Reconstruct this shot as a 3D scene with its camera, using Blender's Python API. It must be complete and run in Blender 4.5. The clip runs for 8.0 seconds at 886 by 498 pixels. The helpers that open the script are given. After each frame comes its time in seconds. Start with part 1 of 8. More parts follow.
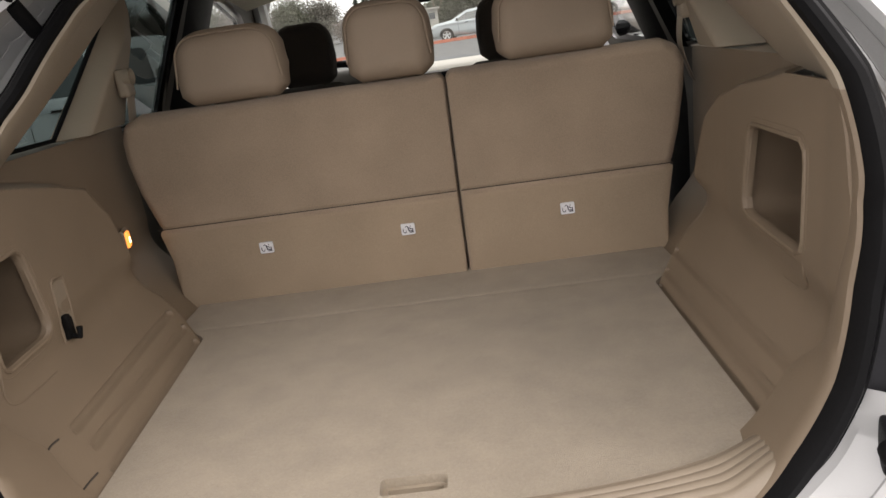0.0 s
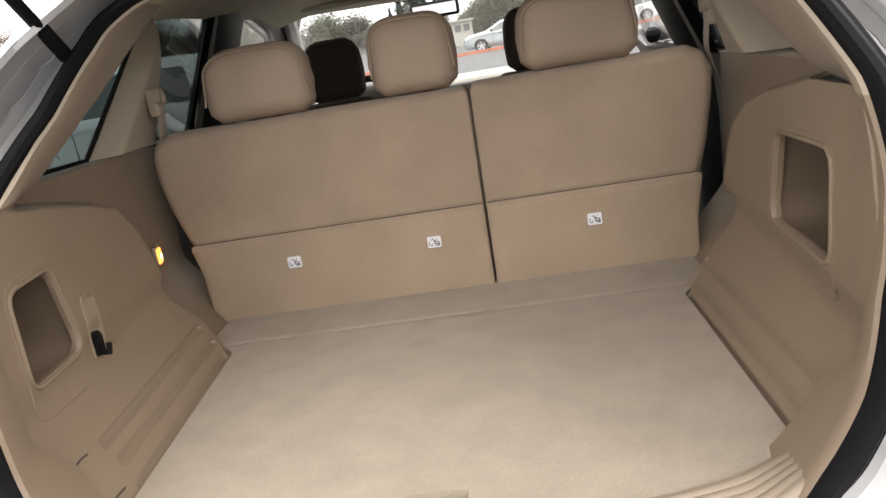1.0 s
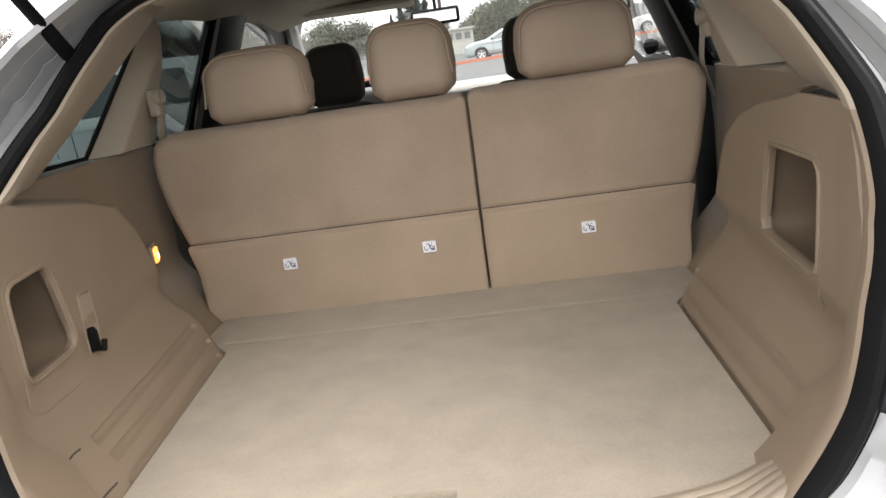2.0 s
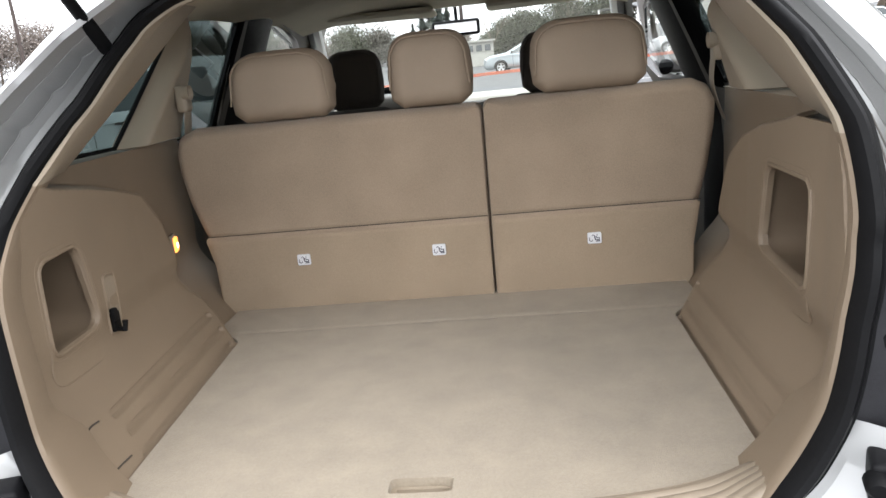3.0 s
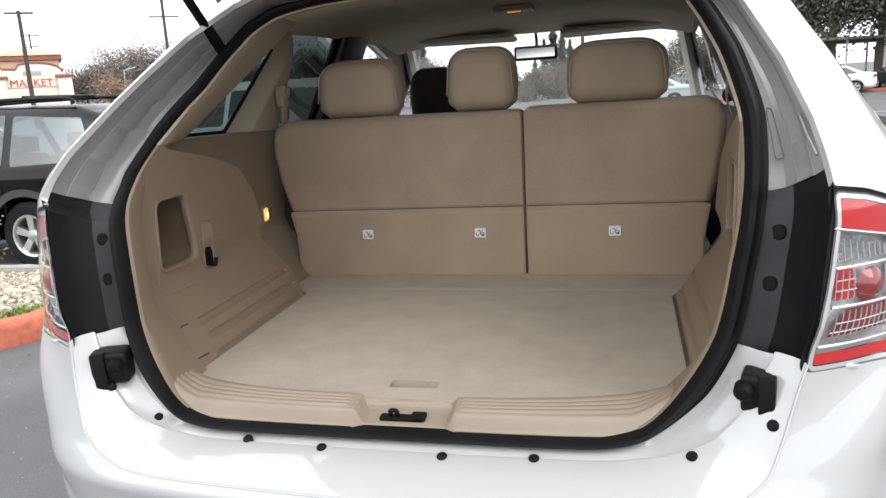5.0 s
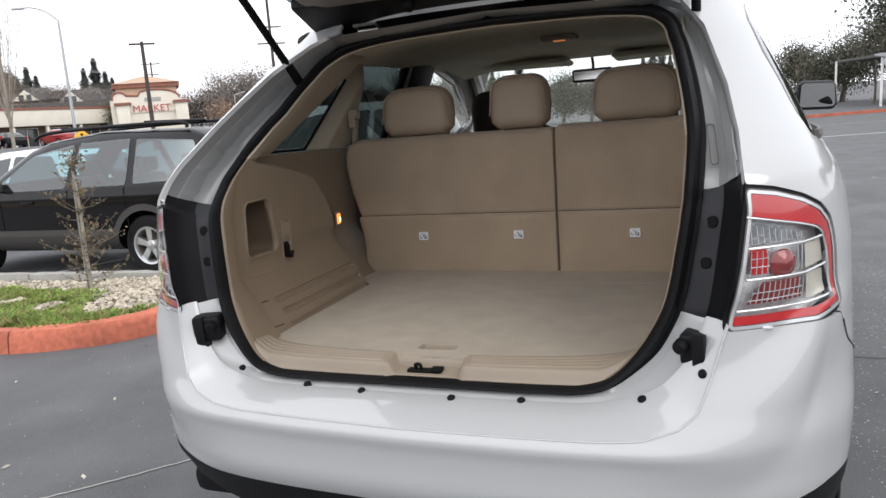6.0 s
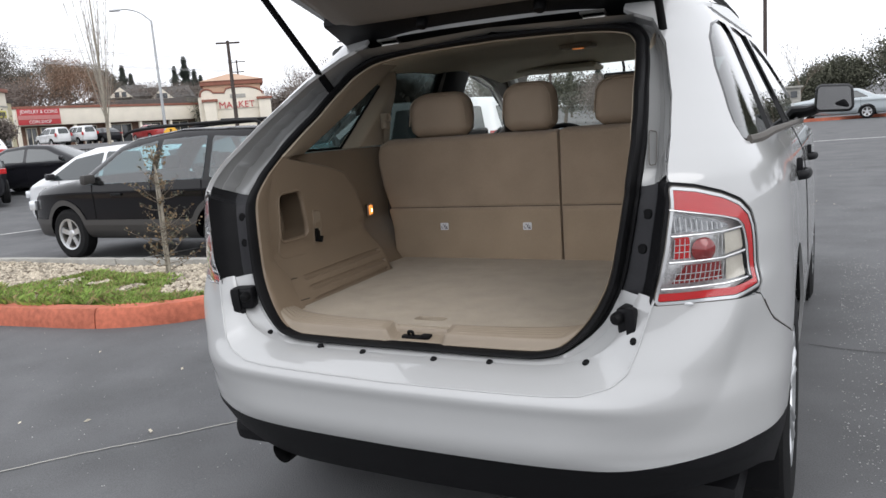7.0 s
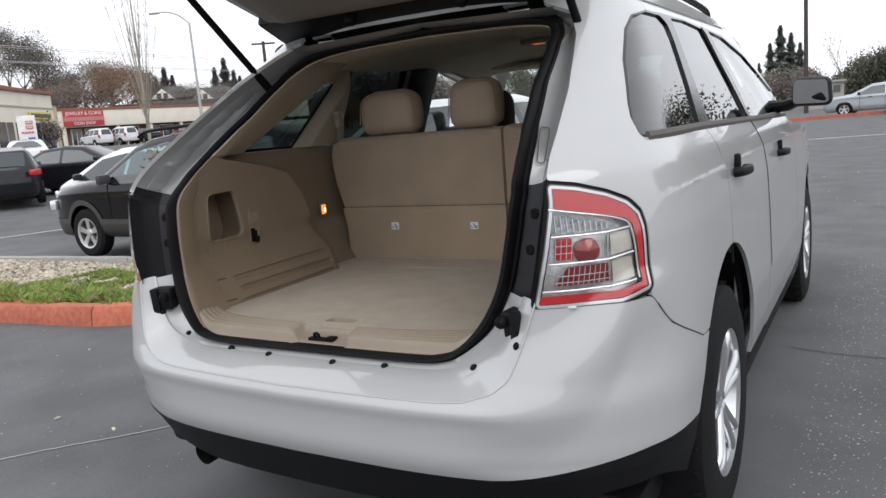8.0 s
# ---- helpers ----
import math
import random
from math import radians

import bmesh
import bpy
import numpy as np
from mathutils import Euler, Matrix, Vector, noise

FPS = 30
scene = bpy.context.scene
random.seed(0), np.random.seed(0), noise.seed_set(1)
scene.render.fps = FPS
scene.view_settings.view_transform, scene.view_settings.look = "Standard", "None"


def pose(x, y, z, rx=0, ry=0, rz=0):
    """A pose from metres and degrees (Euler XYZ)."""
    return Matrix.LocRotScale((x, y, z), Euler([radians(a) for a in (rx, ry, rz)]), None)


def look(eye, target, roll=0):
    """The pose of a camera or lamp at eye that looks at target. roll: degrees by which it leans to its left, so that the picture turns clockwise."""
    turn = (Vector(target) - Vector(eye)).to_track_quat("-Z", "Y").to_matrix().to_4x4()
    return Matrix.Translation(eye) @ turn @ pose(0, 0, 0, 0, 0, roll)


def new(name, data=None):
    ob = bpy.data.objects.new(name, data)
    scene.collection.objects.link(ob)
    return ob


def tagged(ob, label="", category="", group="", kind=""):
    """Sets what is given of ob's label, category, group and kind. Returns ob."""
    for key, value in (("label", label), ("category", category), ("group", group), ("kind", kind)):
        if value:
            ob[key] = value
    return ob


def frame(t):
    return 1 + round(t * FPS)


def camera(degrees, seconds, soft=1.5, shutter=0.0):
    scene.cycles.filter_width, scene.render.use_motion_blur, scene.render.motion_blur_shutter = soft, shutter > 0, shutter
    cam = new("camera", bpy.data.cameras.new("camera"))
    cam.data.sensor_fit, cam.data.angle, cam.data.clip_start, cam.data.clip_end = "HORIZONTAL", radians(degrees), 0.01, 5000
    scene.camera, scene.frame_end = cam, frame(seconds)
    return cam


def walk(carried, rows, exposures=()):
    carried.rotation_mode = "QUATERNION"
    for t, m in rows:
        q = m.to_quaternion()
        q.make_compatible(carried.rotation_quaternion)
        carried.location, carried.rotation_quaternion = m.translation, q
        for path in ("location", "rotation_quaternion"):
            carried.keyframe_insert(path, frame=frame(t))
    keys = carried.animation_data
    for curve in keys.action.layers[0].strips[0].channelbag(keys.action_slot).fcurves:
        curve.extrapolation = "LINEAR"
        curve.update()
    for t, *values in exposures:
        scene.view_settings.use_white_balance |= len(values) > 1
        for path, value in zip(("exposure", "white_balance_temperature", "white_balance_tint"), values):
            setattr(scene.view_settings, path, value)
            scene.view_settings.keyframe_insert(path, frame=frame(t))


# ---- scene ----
cam = camera(61.0, 8.0)
PATH = [
    (0, (0.149, -0.664, 1.4), (0.046, 1.243, 0.809), -8.3),
    (0.5, (0.159, -0.67, 1.404), (-0.01, 1.242, 0.844), -9.6),
    (1, (0.178, -0.657, 1.4), (-0.02, 1.255, 0.85), -9.8),
    (1.5, (0.18, -0.657, 1.399), (-0.02, 1.259, 0.859), -9.3),
    (3, (0.19, -0.74, 1.398), (-0.021, 1.183, 0.893), -5.9),
    (3.5, (0.169, -0.774, 1.381), (-0.105, 1.155, 0.927), -4.0),
    (4, (0.177, -0.884, 1.347), (-0.127, 1.053, 0.9545), -3.3),
    (4.2, (0.186, -0.928, 1.340), (-0.135, 1.006, 0.94), -3.3),
    (5.3, (0.532, -1.153, 1.319), (-0.037, 0.722, 0.919), -3.8),
    (5.5, (0.578, -1.217, 1.327), (-0.039, 0.644, 0.932), -4.0),
    (6, (0.712, -1.397, 1.316), (-0.022, 0.432, 0.978), -4.4),
    (6.5, (0.843, -1.561, 1.329), (0.01, 0.222, 0.975), -4.7),
    (7, (1.05, -1.602, 1.324), (0.134, 0.144, 0.991), -4.3),
    (7.5, (1.25, -1.564, 1.313), (0.273, 0.152, 0.994), -3.5),
    (8, (1.35, -1.384, 1.294), (0.344, 0.313, 0.964), -4.8),
]
EXPOSURES = [(0.0, 0.86, 6950, 15), (0.5, 1.32, 6900, 15), (1.0, 1.45, 6850, 14), (1.5, 1.5, 6800, 13), (3.0, 1.5, 6330, 10.0), (4.2, 1.42, 6340, 9.5), (5.3, 0.80, 6380, 10), (6.0, 0.52, 6330, 11), (7.0, 0.34, 6300, 11), (8.0, 0.24, 6290, 11)]
walk(cam, [(t, look(eye, target, roll)) for t, eye, target, roll in PATH], EXPOSURES)

# ---- world and light: a bright overcast day ----
world = bpy.data.worlds.new("overcast")
scene.world = world
world.use_nodes = True
wn = world.node_tree
wn.nodes.clear()
sky = wn.nodes.new("ShaderNodeTexSky")
sky.sky_type = "NISHITA"
sky.sun_disc = False
sky.sun_elevation, sky.sun_rotation = radians(48), radians(200)
sky.dust_density, sky.air_density = 5.0, 1.0
hsv = wn.nodes.new("ShaderNodeHueSaturation")
hsv.inputs["Saturation"].default_value = 0.10
cloud = wn.nodes.new("ShaderNodeMixRGB")
cloud.inputs["Fac"].default_value = 0.8
cloud.inputs["Color2"].default_value = (8.3, 8.4, 8.6, 1)
bgn = wn.nodes.new("ShaderNodeBackground")
bgn.inputs["Strength"].default_value = 0.15
won = wn.nodes.new("ShaderNodeOutputWorld")
wn.links.new(sky.outputs[0], hsv.inputs["Color"])
wn.links.new(hsv.outputs[0], cloud.inputs["Color1"])
wn.links.new(cloud.outputs[0], bgn.inputs["Color"])
wn.links.new(bgn.outputs[0], won.inputs[0])
sun = new("sun", bpy.data.lights.new("sun", "SUN"))
sun.data.energy, sun.data.angle, sun.data.color = 0.8, radians(40), (1.0, 0.97, 0.93)
sun.matrix_world = look((11, -5.5, 10), (0, 0, 0))

# ---- materials ----


def mat(name, color, rough=0.6, metal=0.0, vary=0.12, scale=6.0, fine=60.0, bump=0.0, bump_scale=300.0, coat=0.0, spec=0.5, emit=0.0, emit_color=None, random_tint=0.0, island=False, stretch=(1, 1, 1), tint=None, sheen=0.0):
    m = bpy.data.materials.new(name)
    m.use_nodes = True
    nt = m.node_tree
    b = nt.nodes["Principled BSDF"]
    b.inputs["Roughness"].default_value = rough
    b.inputs["Metallic"].default_value = metal
    b.inputs["Coat Weight"].default_value = coat
    b.inputs["Coat Roughness"].default_value = 0.06
    b.inputs["Specular IOR Level"].default_value = spec
    b.inputs["Sheen Weight"].default_value = sheen
    tc = nt.nodes.new("ShaderNodeTexCoord")
    mp = nt.nodes.new("ShaderNodeMapping")
    mp.inputs["Scale"].default_value = stretch
    nt.links.new(tc.outputs["Object"], mp.inputs["Vector"])
    n1 = nt.nodes.new("ShaderNodeTexNoise")
    n1.inputs["Scale"].default_value, n1.inputs["Detail"].default_value = scale, 5
    n2 = nt.nodes.new("ShaderNodeTexNoise")
    n2.inputs["Scale"].default_value, n2.inputs["Detail"].default_value = fine, 3
    for n in (n1, n2):
        nt.links.new(mp.outputs[0], n.inputs["Vector"])
    add = nt.nodes.new("ShaderNodeMath")
    add.operation = "ADD"
    nt.links.new(n1.outputs[0], add.inputs[0])
    nt.links.new(n2.outputs[0], add.inputs[1])
    half = nt.nodes.new("ShaderNodeMath")
    half.operation = "MULTIPLY"
    half.inputs[1].default_value = 0.5
    nt.links.new(add.outputs[0], half.inputs[0])
    last = half.outputs[0]
    ramp = nt.nodes.new("ShaderNodeValToRGB")
    lo = [max(0.0, c * (1 - vary * 2.0)) for c in color]
    hi = [min(1.0, c * (1 + vary * 2.0)) for c in (tint or color)]
    ramp.color_ramp.elements[0].position, ramp.color_ramp.elements[1].position = 0.25, 0.75
    ramp.color_ramp.elements[0].color = (*lo, 1)
    ramp.color_ramp.elements[1].color = (*hi, 1)
    nt.links.new(last, ramp.inputs[0])
    out = ramp.outputs[0]
    if random_tint:
        hs = nt.nodes.new("ShaderNodeHueSaturation")
        src = nt.nodes.new("ShaderNodeNewGeometry" if island else "ShaderNodeObjectInfo")
        mr = nt.nodes.new("ShaderNodeMapRange")
        mr.inputs[3].default_value, mr.inputs[4].default_value = 1 - random_tint, 1 + random_tint
        nt.links.new(src.outputs["Random Per Island" if island else "Random"], mr.inputs[0])
        nt.links.new(mr.outputs[0], hs.inputs["Value"])
        nt.links.new(out, hs.inputs["Color"])
        out = hs.outputs[0]
    nt.links.new(out, b.inputs["Base Color"])
    if bump:
        n3 = nt.nodes.new("ShaderNodeTexNoise")
        n3.inputs["Scale"].default_value, n3.inputs["Detail"].default_value = bump_scale, 2
        nt.links.new(mp.outputs[0], n3.inputs["Vector"])
        bp = nt.nodes.new("ShaderNodeBump")
        bp.inputs["Strength"].default_value, bp.inputs["Distance"].default_value = bump, 0.003
        nt.links.new(n3.outputs[0], bp.inputs["Height"])
        nt.links.new(bp.outputs[0], b.inputs["Normal"])
    if emit:
        b.inputs["Emission Color"].default_value = (*(emit_color or color), 1)
        b.inputs["Emission Strength"].default_value = emit
    return m


def glass(name, tint, gloss=1.0, rough=0.0, ior=1.5):
    m = bpy.data.materials.new(name)
    m.use_nodes = True
    nt = m.node_tree
    nt.nodes.clear()
    o = nt.nodes.new("ShaderNodeOutputMaterial")
    mix = nt.nodes.new("ShaderNodeMixShader")
    tr = nt.nodes.new("ShaderNodeBsdfTransparent")
    tr.inputs[0].default_value = (*tint, 1)
    gl = nt.nodes.new("ShaderNodeBsdfGlossy")
    gl.inputs["Roughness"].default_value = rough
    gl.inputs[0].default_value = (gloss, gloss, gloss, 1)
    lw = nt.nodes.new("ShaderNodeLayerWeight")
    lw.inputs["Blend"].default_value = 0.5
    pw = nt.nodes.new("ShaderNodeMath")
    pw.operation = "POWER"
    pw.inputs[1].default_value = 4.5
    f0 = ((ior - 1) / (ior + 1)) ** 2
    ma = nt.nodes.new("ShaderNodeMath")
    ma.operation = "MULTIPLY_ADD"
    ma.inputs[1].default_value, ma.inputs[2].default_value = 1 - f0, f0
    nt.links.new(lw.outputs["Facing"], pw.inputs[0])
    nt.links.new(pw.outputs[0], ma.inputs[0])
    nt.links.new(ma.outputs[0], mix.inputs[0])
    nt.links.new(tr.outputs[0], mix.inputs[1])
    nt.links.new(gl.outputs[0], mix.inputs[2])
    nt.links.new(mix.outputs[0], o.inputs[0])
    return m


PAINT = mat("pearl_paint", (0.41, 0.412, 0.41), 0.36, 0.0, 0.02, 1.2, 800, coat=0.9, spec=0.4)
PAINT.node_tree.nodes["Principled BSDF"].inputs["Coat IOR"].default_value = 1.75
PAINT.node_tree.nodes["Principled BSDF"].inputs["Coat Roughness"].default_value = 0.03
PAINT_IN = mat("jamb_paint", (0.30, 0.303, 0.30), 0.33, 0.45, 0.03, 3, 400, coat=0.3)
SEALANT = mat("grey_sealant", (0.20, 0.20, 0.195), 0.5, 0, 0.05)
SLATE = mat("dark_slate_plastic", (0.022, 0.022, 0.025), 0.5, 0, 0.12, 20, 300, 0.2, 900, spec=0.3)
BLACKTRIM = mat("black_plastic", (0.006, 0.006, 0.007), 0.5, 0, 0.15, 20, 300, 0.25, 900, spec=0.18)
RUBBER = mat("black_rubber", (0.0045, 0.0045, 0.005), 0.6, 0, 0.2, 15, 200, 0.1, 500, spec=0.14)
TYRE = mat("tyre_rubber", (0.009, 0.009, 0.0095), 0.75, 0, 0.25, 12, 150, 0.3, 400, spec=0.2)
ALLOY = mat("silver_alloy", (0.62, 0.63, 0.64), 0.28, 0.85, 0.03, 8, 100)
CHROME = mat("chrome", (0.8, 0.8, 0.8), 0.12, 1.0, 0.02)
CARPET = mat("beige_carpet", (0.39, 0.33, 0.253), 0.95, 0, 0.085, 14, 260, 0.9, 900, spec=0.1, sheen=0.15)
SEATBACK = mat("seat_carpet", (0.335, 0.258, 0.188), 0.95, 0, 0.12, 5, 350, 0.7, 900, spec=0.1, sheen=0.15)
LOWBACK = mat("seat_lower_carpet", (0.345, 0.268, 0.192), 0.95, 0, 0.11, 4, 500, 0.6, 900, spec=0.1)
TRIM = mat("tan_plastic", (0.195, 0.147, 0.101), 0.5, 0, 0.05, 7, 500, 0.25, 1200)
SHELF = mat("smooth_shelf_plastic", (0.19, 0.155, 0.118), 0.3, 0, 0.04, 7, 500, 0.05, 1200)
SILL = mat("tan_sill_plastic", (0.24, 0.195, 0.145), 0.45, 0, 0.05, 7, 500, 0.2, 1200)
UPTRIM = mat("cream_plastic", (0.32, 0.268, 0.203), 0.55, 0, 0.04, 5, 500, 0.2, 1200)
LINER = mat("cream_headliner", (0.66, 0.61, 0.49), 0.95, 0, 0.05, 6, 400, 0.4, 900)
LEATHER = mat("tan_cloth", (0.29, 0.225, 0.165), 0.8, 0, 0.06, 8, 600, 0.3, 900)
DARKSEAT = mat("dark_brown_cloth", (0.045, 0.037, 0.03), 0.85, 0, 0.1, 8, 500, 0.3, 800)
GREYTRIM = mat("grey_trim", (0.10, 0.09, 0.08), 0.6, 0, 0.1, 8, 300)
TINT = glass("privacy_glass", (0.09, 0.118, 0.115), ior=1.8)
DARKTINT = glass("dark_privacy_glass", (0.042, 0.054, 0.052), ior=1.8)
LAMPGLASS = glass("lamp_cover_glass", (0.95, 0.95, 0.95), ior=1.45)
STEELBAR = mat("bare_steel", (0.38, 0.37, 0.35), 0.35, 0.8, 0.15, 20, 200)
GATETRIM = mat("grey_beige_plastic", (0.175, 0.152, 0.13), 0.6, 0, 0.05, 5, 400, 0.2, 1000)
CLEAR = glass("clear_glass", (0.82, 0.86, 0.84))
REDLENS = mat("red_lens", (0.46, 0.010, 0.012), 0.12, 0, 0.06, 30, 200, coat=1.0)
REDDARK = mat("dark_red_lens", (0.22, 0.02, 0.02), 0.15, 0.1, 0.2, 30, 300, coat=1.0)
SILVERLENS = mat("silver_reflector", (0.68, 0.69, 0.70), 0.26, 0.45, 0.25, 45, 300, 0.6, 90, coat=1.0)
GREYLENS = mat("grey_reflector", (0.30, 0.31, 0.32), 0.22, 0.6, 0.3, 50, 300, 0.6, 90, coat=1.0)
PIANO = mat("gloss_black_pillar", (0.004, 0.004, 0.0045), 0.1, 0, 0.05, 10, 300, spec=0.4)
BRIGHTRIM = mat("bright_lamp_rim", (0.66, 0.67, 0.68), 0.25, 0.5, 0.02, coat=1.0)
PALELENS = mat("pale_lens", (0.55, 0.52, 0.45), 0.25, 0.2, 0.1, 30, 300, coat=1.0)
WARMLAMP = mat("warm_lamp", (1.0, 0.55, 0.18), 0.4, emit=0.9, emit_color=(1.0, 0.30, 0.05))
DIMLAMP = mat("dim_dome_lens", (0.75, 0.45, 0.2), 0.4, emit=0.25, emit_color=(1.0, 0.30, 0.05))
BULB = mat("lit_bulb", (1.0, 0.85, 0.6), 0.4, emit=5.0, emit_color=(1.0, 0.72, 0.36))
LABEL = mat("white_label", (0.72, 0.72, 0.74), 0.5, 0, 0.03)
INK = mat("label_ink", (0.06, 0.06, 0.08), 0.6)

# ---- geometry tools ----


def mesh_of(name, verts, faces, material, smooth=True):
    me = bpy.data.meshes.new(name)
    me.from_pydata(np.asarray(verts, float).tolist(), [], faces)
    me.update()
    if material:
        me.materials.append(material)
    if smooth:
        me.polygons.foreach_set("use_smooth", [True] * len(me.polygons))
    return me


def thing(name, place, label, category, group="", kind="", turn=0.0):
    e = new(name)
    e.empty_display_size = 0.2
    e.matrix_world = pose(*place, 0, 0, turn)
    return tagged(e, label, category, group, kind)


def part(name, shape, material, parent, label="", smooth=True, at=None, kind=""):
    """shape: a bmesh, or (vertices, faces)."""
    if isinstance(shape, tuple):
        me = mesh_of(name, shape[0], shape[1], material, smooth)
    else:
        me = bpy.data.meshes.new(name)
        shape.to_mesh(me)
        shape.free()
        me.materials.append(material)
        if smooth:
            me.polygons.foreach_set("use_smooth", [True] * len(me.polygons))
    if smooth:
        me.set_sharp_from_angle(angle=radians(38))
    ob = new(name, me)
    ob.parent = parent
    if at is not None:
        ob.matrix_local = at
    if label:
        ob["label"] = label
    if kind:
        ob["kind"] = kind
    return ob


def lone(name, shape, material, label, category, group="", kind="", smooth=True, at=None):
    """A thing that is one mesh."""
    ob = part(name, shape, material, None, "", smooth, at)
    return tagged(ob, label, category, group, kind)


def compact(v, faces):
    """Keeps only the vertices that the faces use."""
    used = sorted({i for q in faces for i in q})
    at = {i: k for k, i in enumerate(used)}
    return np.asarray(v)[used], [tuple(at[i] for i in q) for q in faces]


def upper(shape, low):
    """The faces of a shape that lie above a height."""
    v, f = shape
    v = np.asarray(v)
    return compact(v, [q for q in f if min(v[i][2] for i in q) > low])


def merged(*shapes):
    """Joins (vertices, faces) shapes."""
    vs, fs, n = [], [], 0
    for v, f in shapes:
        vs.append(np.asarray(v, float).reshape(-1, 3))
        fs += [tuple(i + n for i in q) for q in f]
        n += len(v)
    return np.concatenate(vs), fs


def moved(shape, m):
    v, f = shape
    v = np.asarray(v, float)
    a = np.array(m)
    return v @ a[:3, :3].T + a[:3, 3], f


def box(size, center=(0, 0, 0), bevel=0.0, seg=2):
    bm = bmesh.new()
    bmesh.ops.create_cube(bm, size=1)
    bmesh.ops.scale(bm, vec=size, verts=bm.verts)
    if bevel:
        bmesh.ops.bevel(bm, geom=bm.edges[:], offset=bevel, segments=seg, affect="EDGES", profile=0.6)
    bmesh.ops.translate(bm, vec=center, verts=bm.verts)
    v = np.array([p.co[:] for p in bm.verts])
    bm.verts.index_update()
    f = [tuple(q.index for q in p.verts) for p in bm.faces]
    bm.free()
    return v, f


def tube(path, radius, closed=False, n=8, squash=None, caps=True):
    """A tube along a path; radius may be a list; squash: (across, along ref) factors."""
    p = np.asarray(path, float)
    m = len(p)
    r = np.broadcast_to(np.asarray(radius, float), (m,))
    tan = np.roll(p, -1, 0) - np.roll(p, 1, 0) if closed else np.gradient(p, axis=0)
    tan /= np.linalg.norm(tan, axis=1)[:, None] + 1e-12
    ref = np.array([0, 0, 1.0]) if abs(tan[0][2]) < 0.9 else np.array([0, 1.0, 0])
    verts = []
    a = np.cross(tan[0], ref)
    a /= np.linalg.norm(a)
    for i in range(m):
        a = a - tan[i] * (a @ tan[i])
        a /= np.linalg.norm(a) + 1e-12
        b = np.cross(tan[i], a)
        sx, sy = squash or (1, 1)
        for k in range(n):
            th = 2 * math.pi * k / n
            verts.append(p[i] + r[i] * (math.cos(th) * sx * a + math.sin(th) * sy * b))
    faces = []
    for i in range(m if closed else m - 1):
        for k in range(n):
            i2 = (i + 1) % m
            faces.append((i * n + k, i2 * n + k, i2 * n + (k + 1) % n, i * n + (k + 1) % n))
    if caps and not closed:
        faces.append(tuple(range(n))[::-1])
        faces.append(tuple((m - 1) * n + k for k in range(n)))
    return np.array(verts), faces


def smoothed(path, n=8, closed=False):
    """A Catmull-Rom curve through the points."""
    p = np.asarray(path, float)
    m = len(p)
    out = []
    for i in range(m if closed else m - 1):
        if closed:
            q = [p[(i + k) % m] for k in (-1, 0, 1, 2)]
        else:
            q = [p[max(i - 1, 0)], p[i], p[i + 1], p[min(i + 2, m - 1)]]
        for k in range(n):
            t = k / n
            out.append(0.5 * (2 * q[1] + (q[2] - q[0]) * t + (2 * q[0] - 5 * q[1] + 4 * q[2] - q[3]) * t * t + (3 * q[1] - q[0] - 3 * q[2] + q[3]) * t ** 3))
    if not closed:
        out.append(p[-1])
    return np.array(out)


def poly(points, r=0.0):
    """Signed distance to a polygon grown by r (negative inside)."""
    p = np.asarray(points, float)

    def fn(a, b):
        a, b = np.asarray(a, float), np.asarray(b, float)
        d = np.full(a.shape, 1e9)
        inside = np.zeros(a.shape, bool)
        for (x0, y0), (x1, y1) in zip(p, np.roll(p, -1, 0)):
            ex, ey = x1 - x0, y1 - y0
            t = np.clip(((a - x0) * ex + (b - y0) * ey) / (ex * ex + ey * ey + 1e-18), 0, 1)
            d = np.minimum(d, np.hypot(a - x0 - t * ex, b - y0 - t * ey))
            if y0 != y1:
                cross = ((y0 > b) != (y1 > b)) & (a < (x1 - x0) * (b - y0) / (y1 - y0) + x0)
                inside ^= cross
        return np.where(inside, -d, d) - r
    return fn


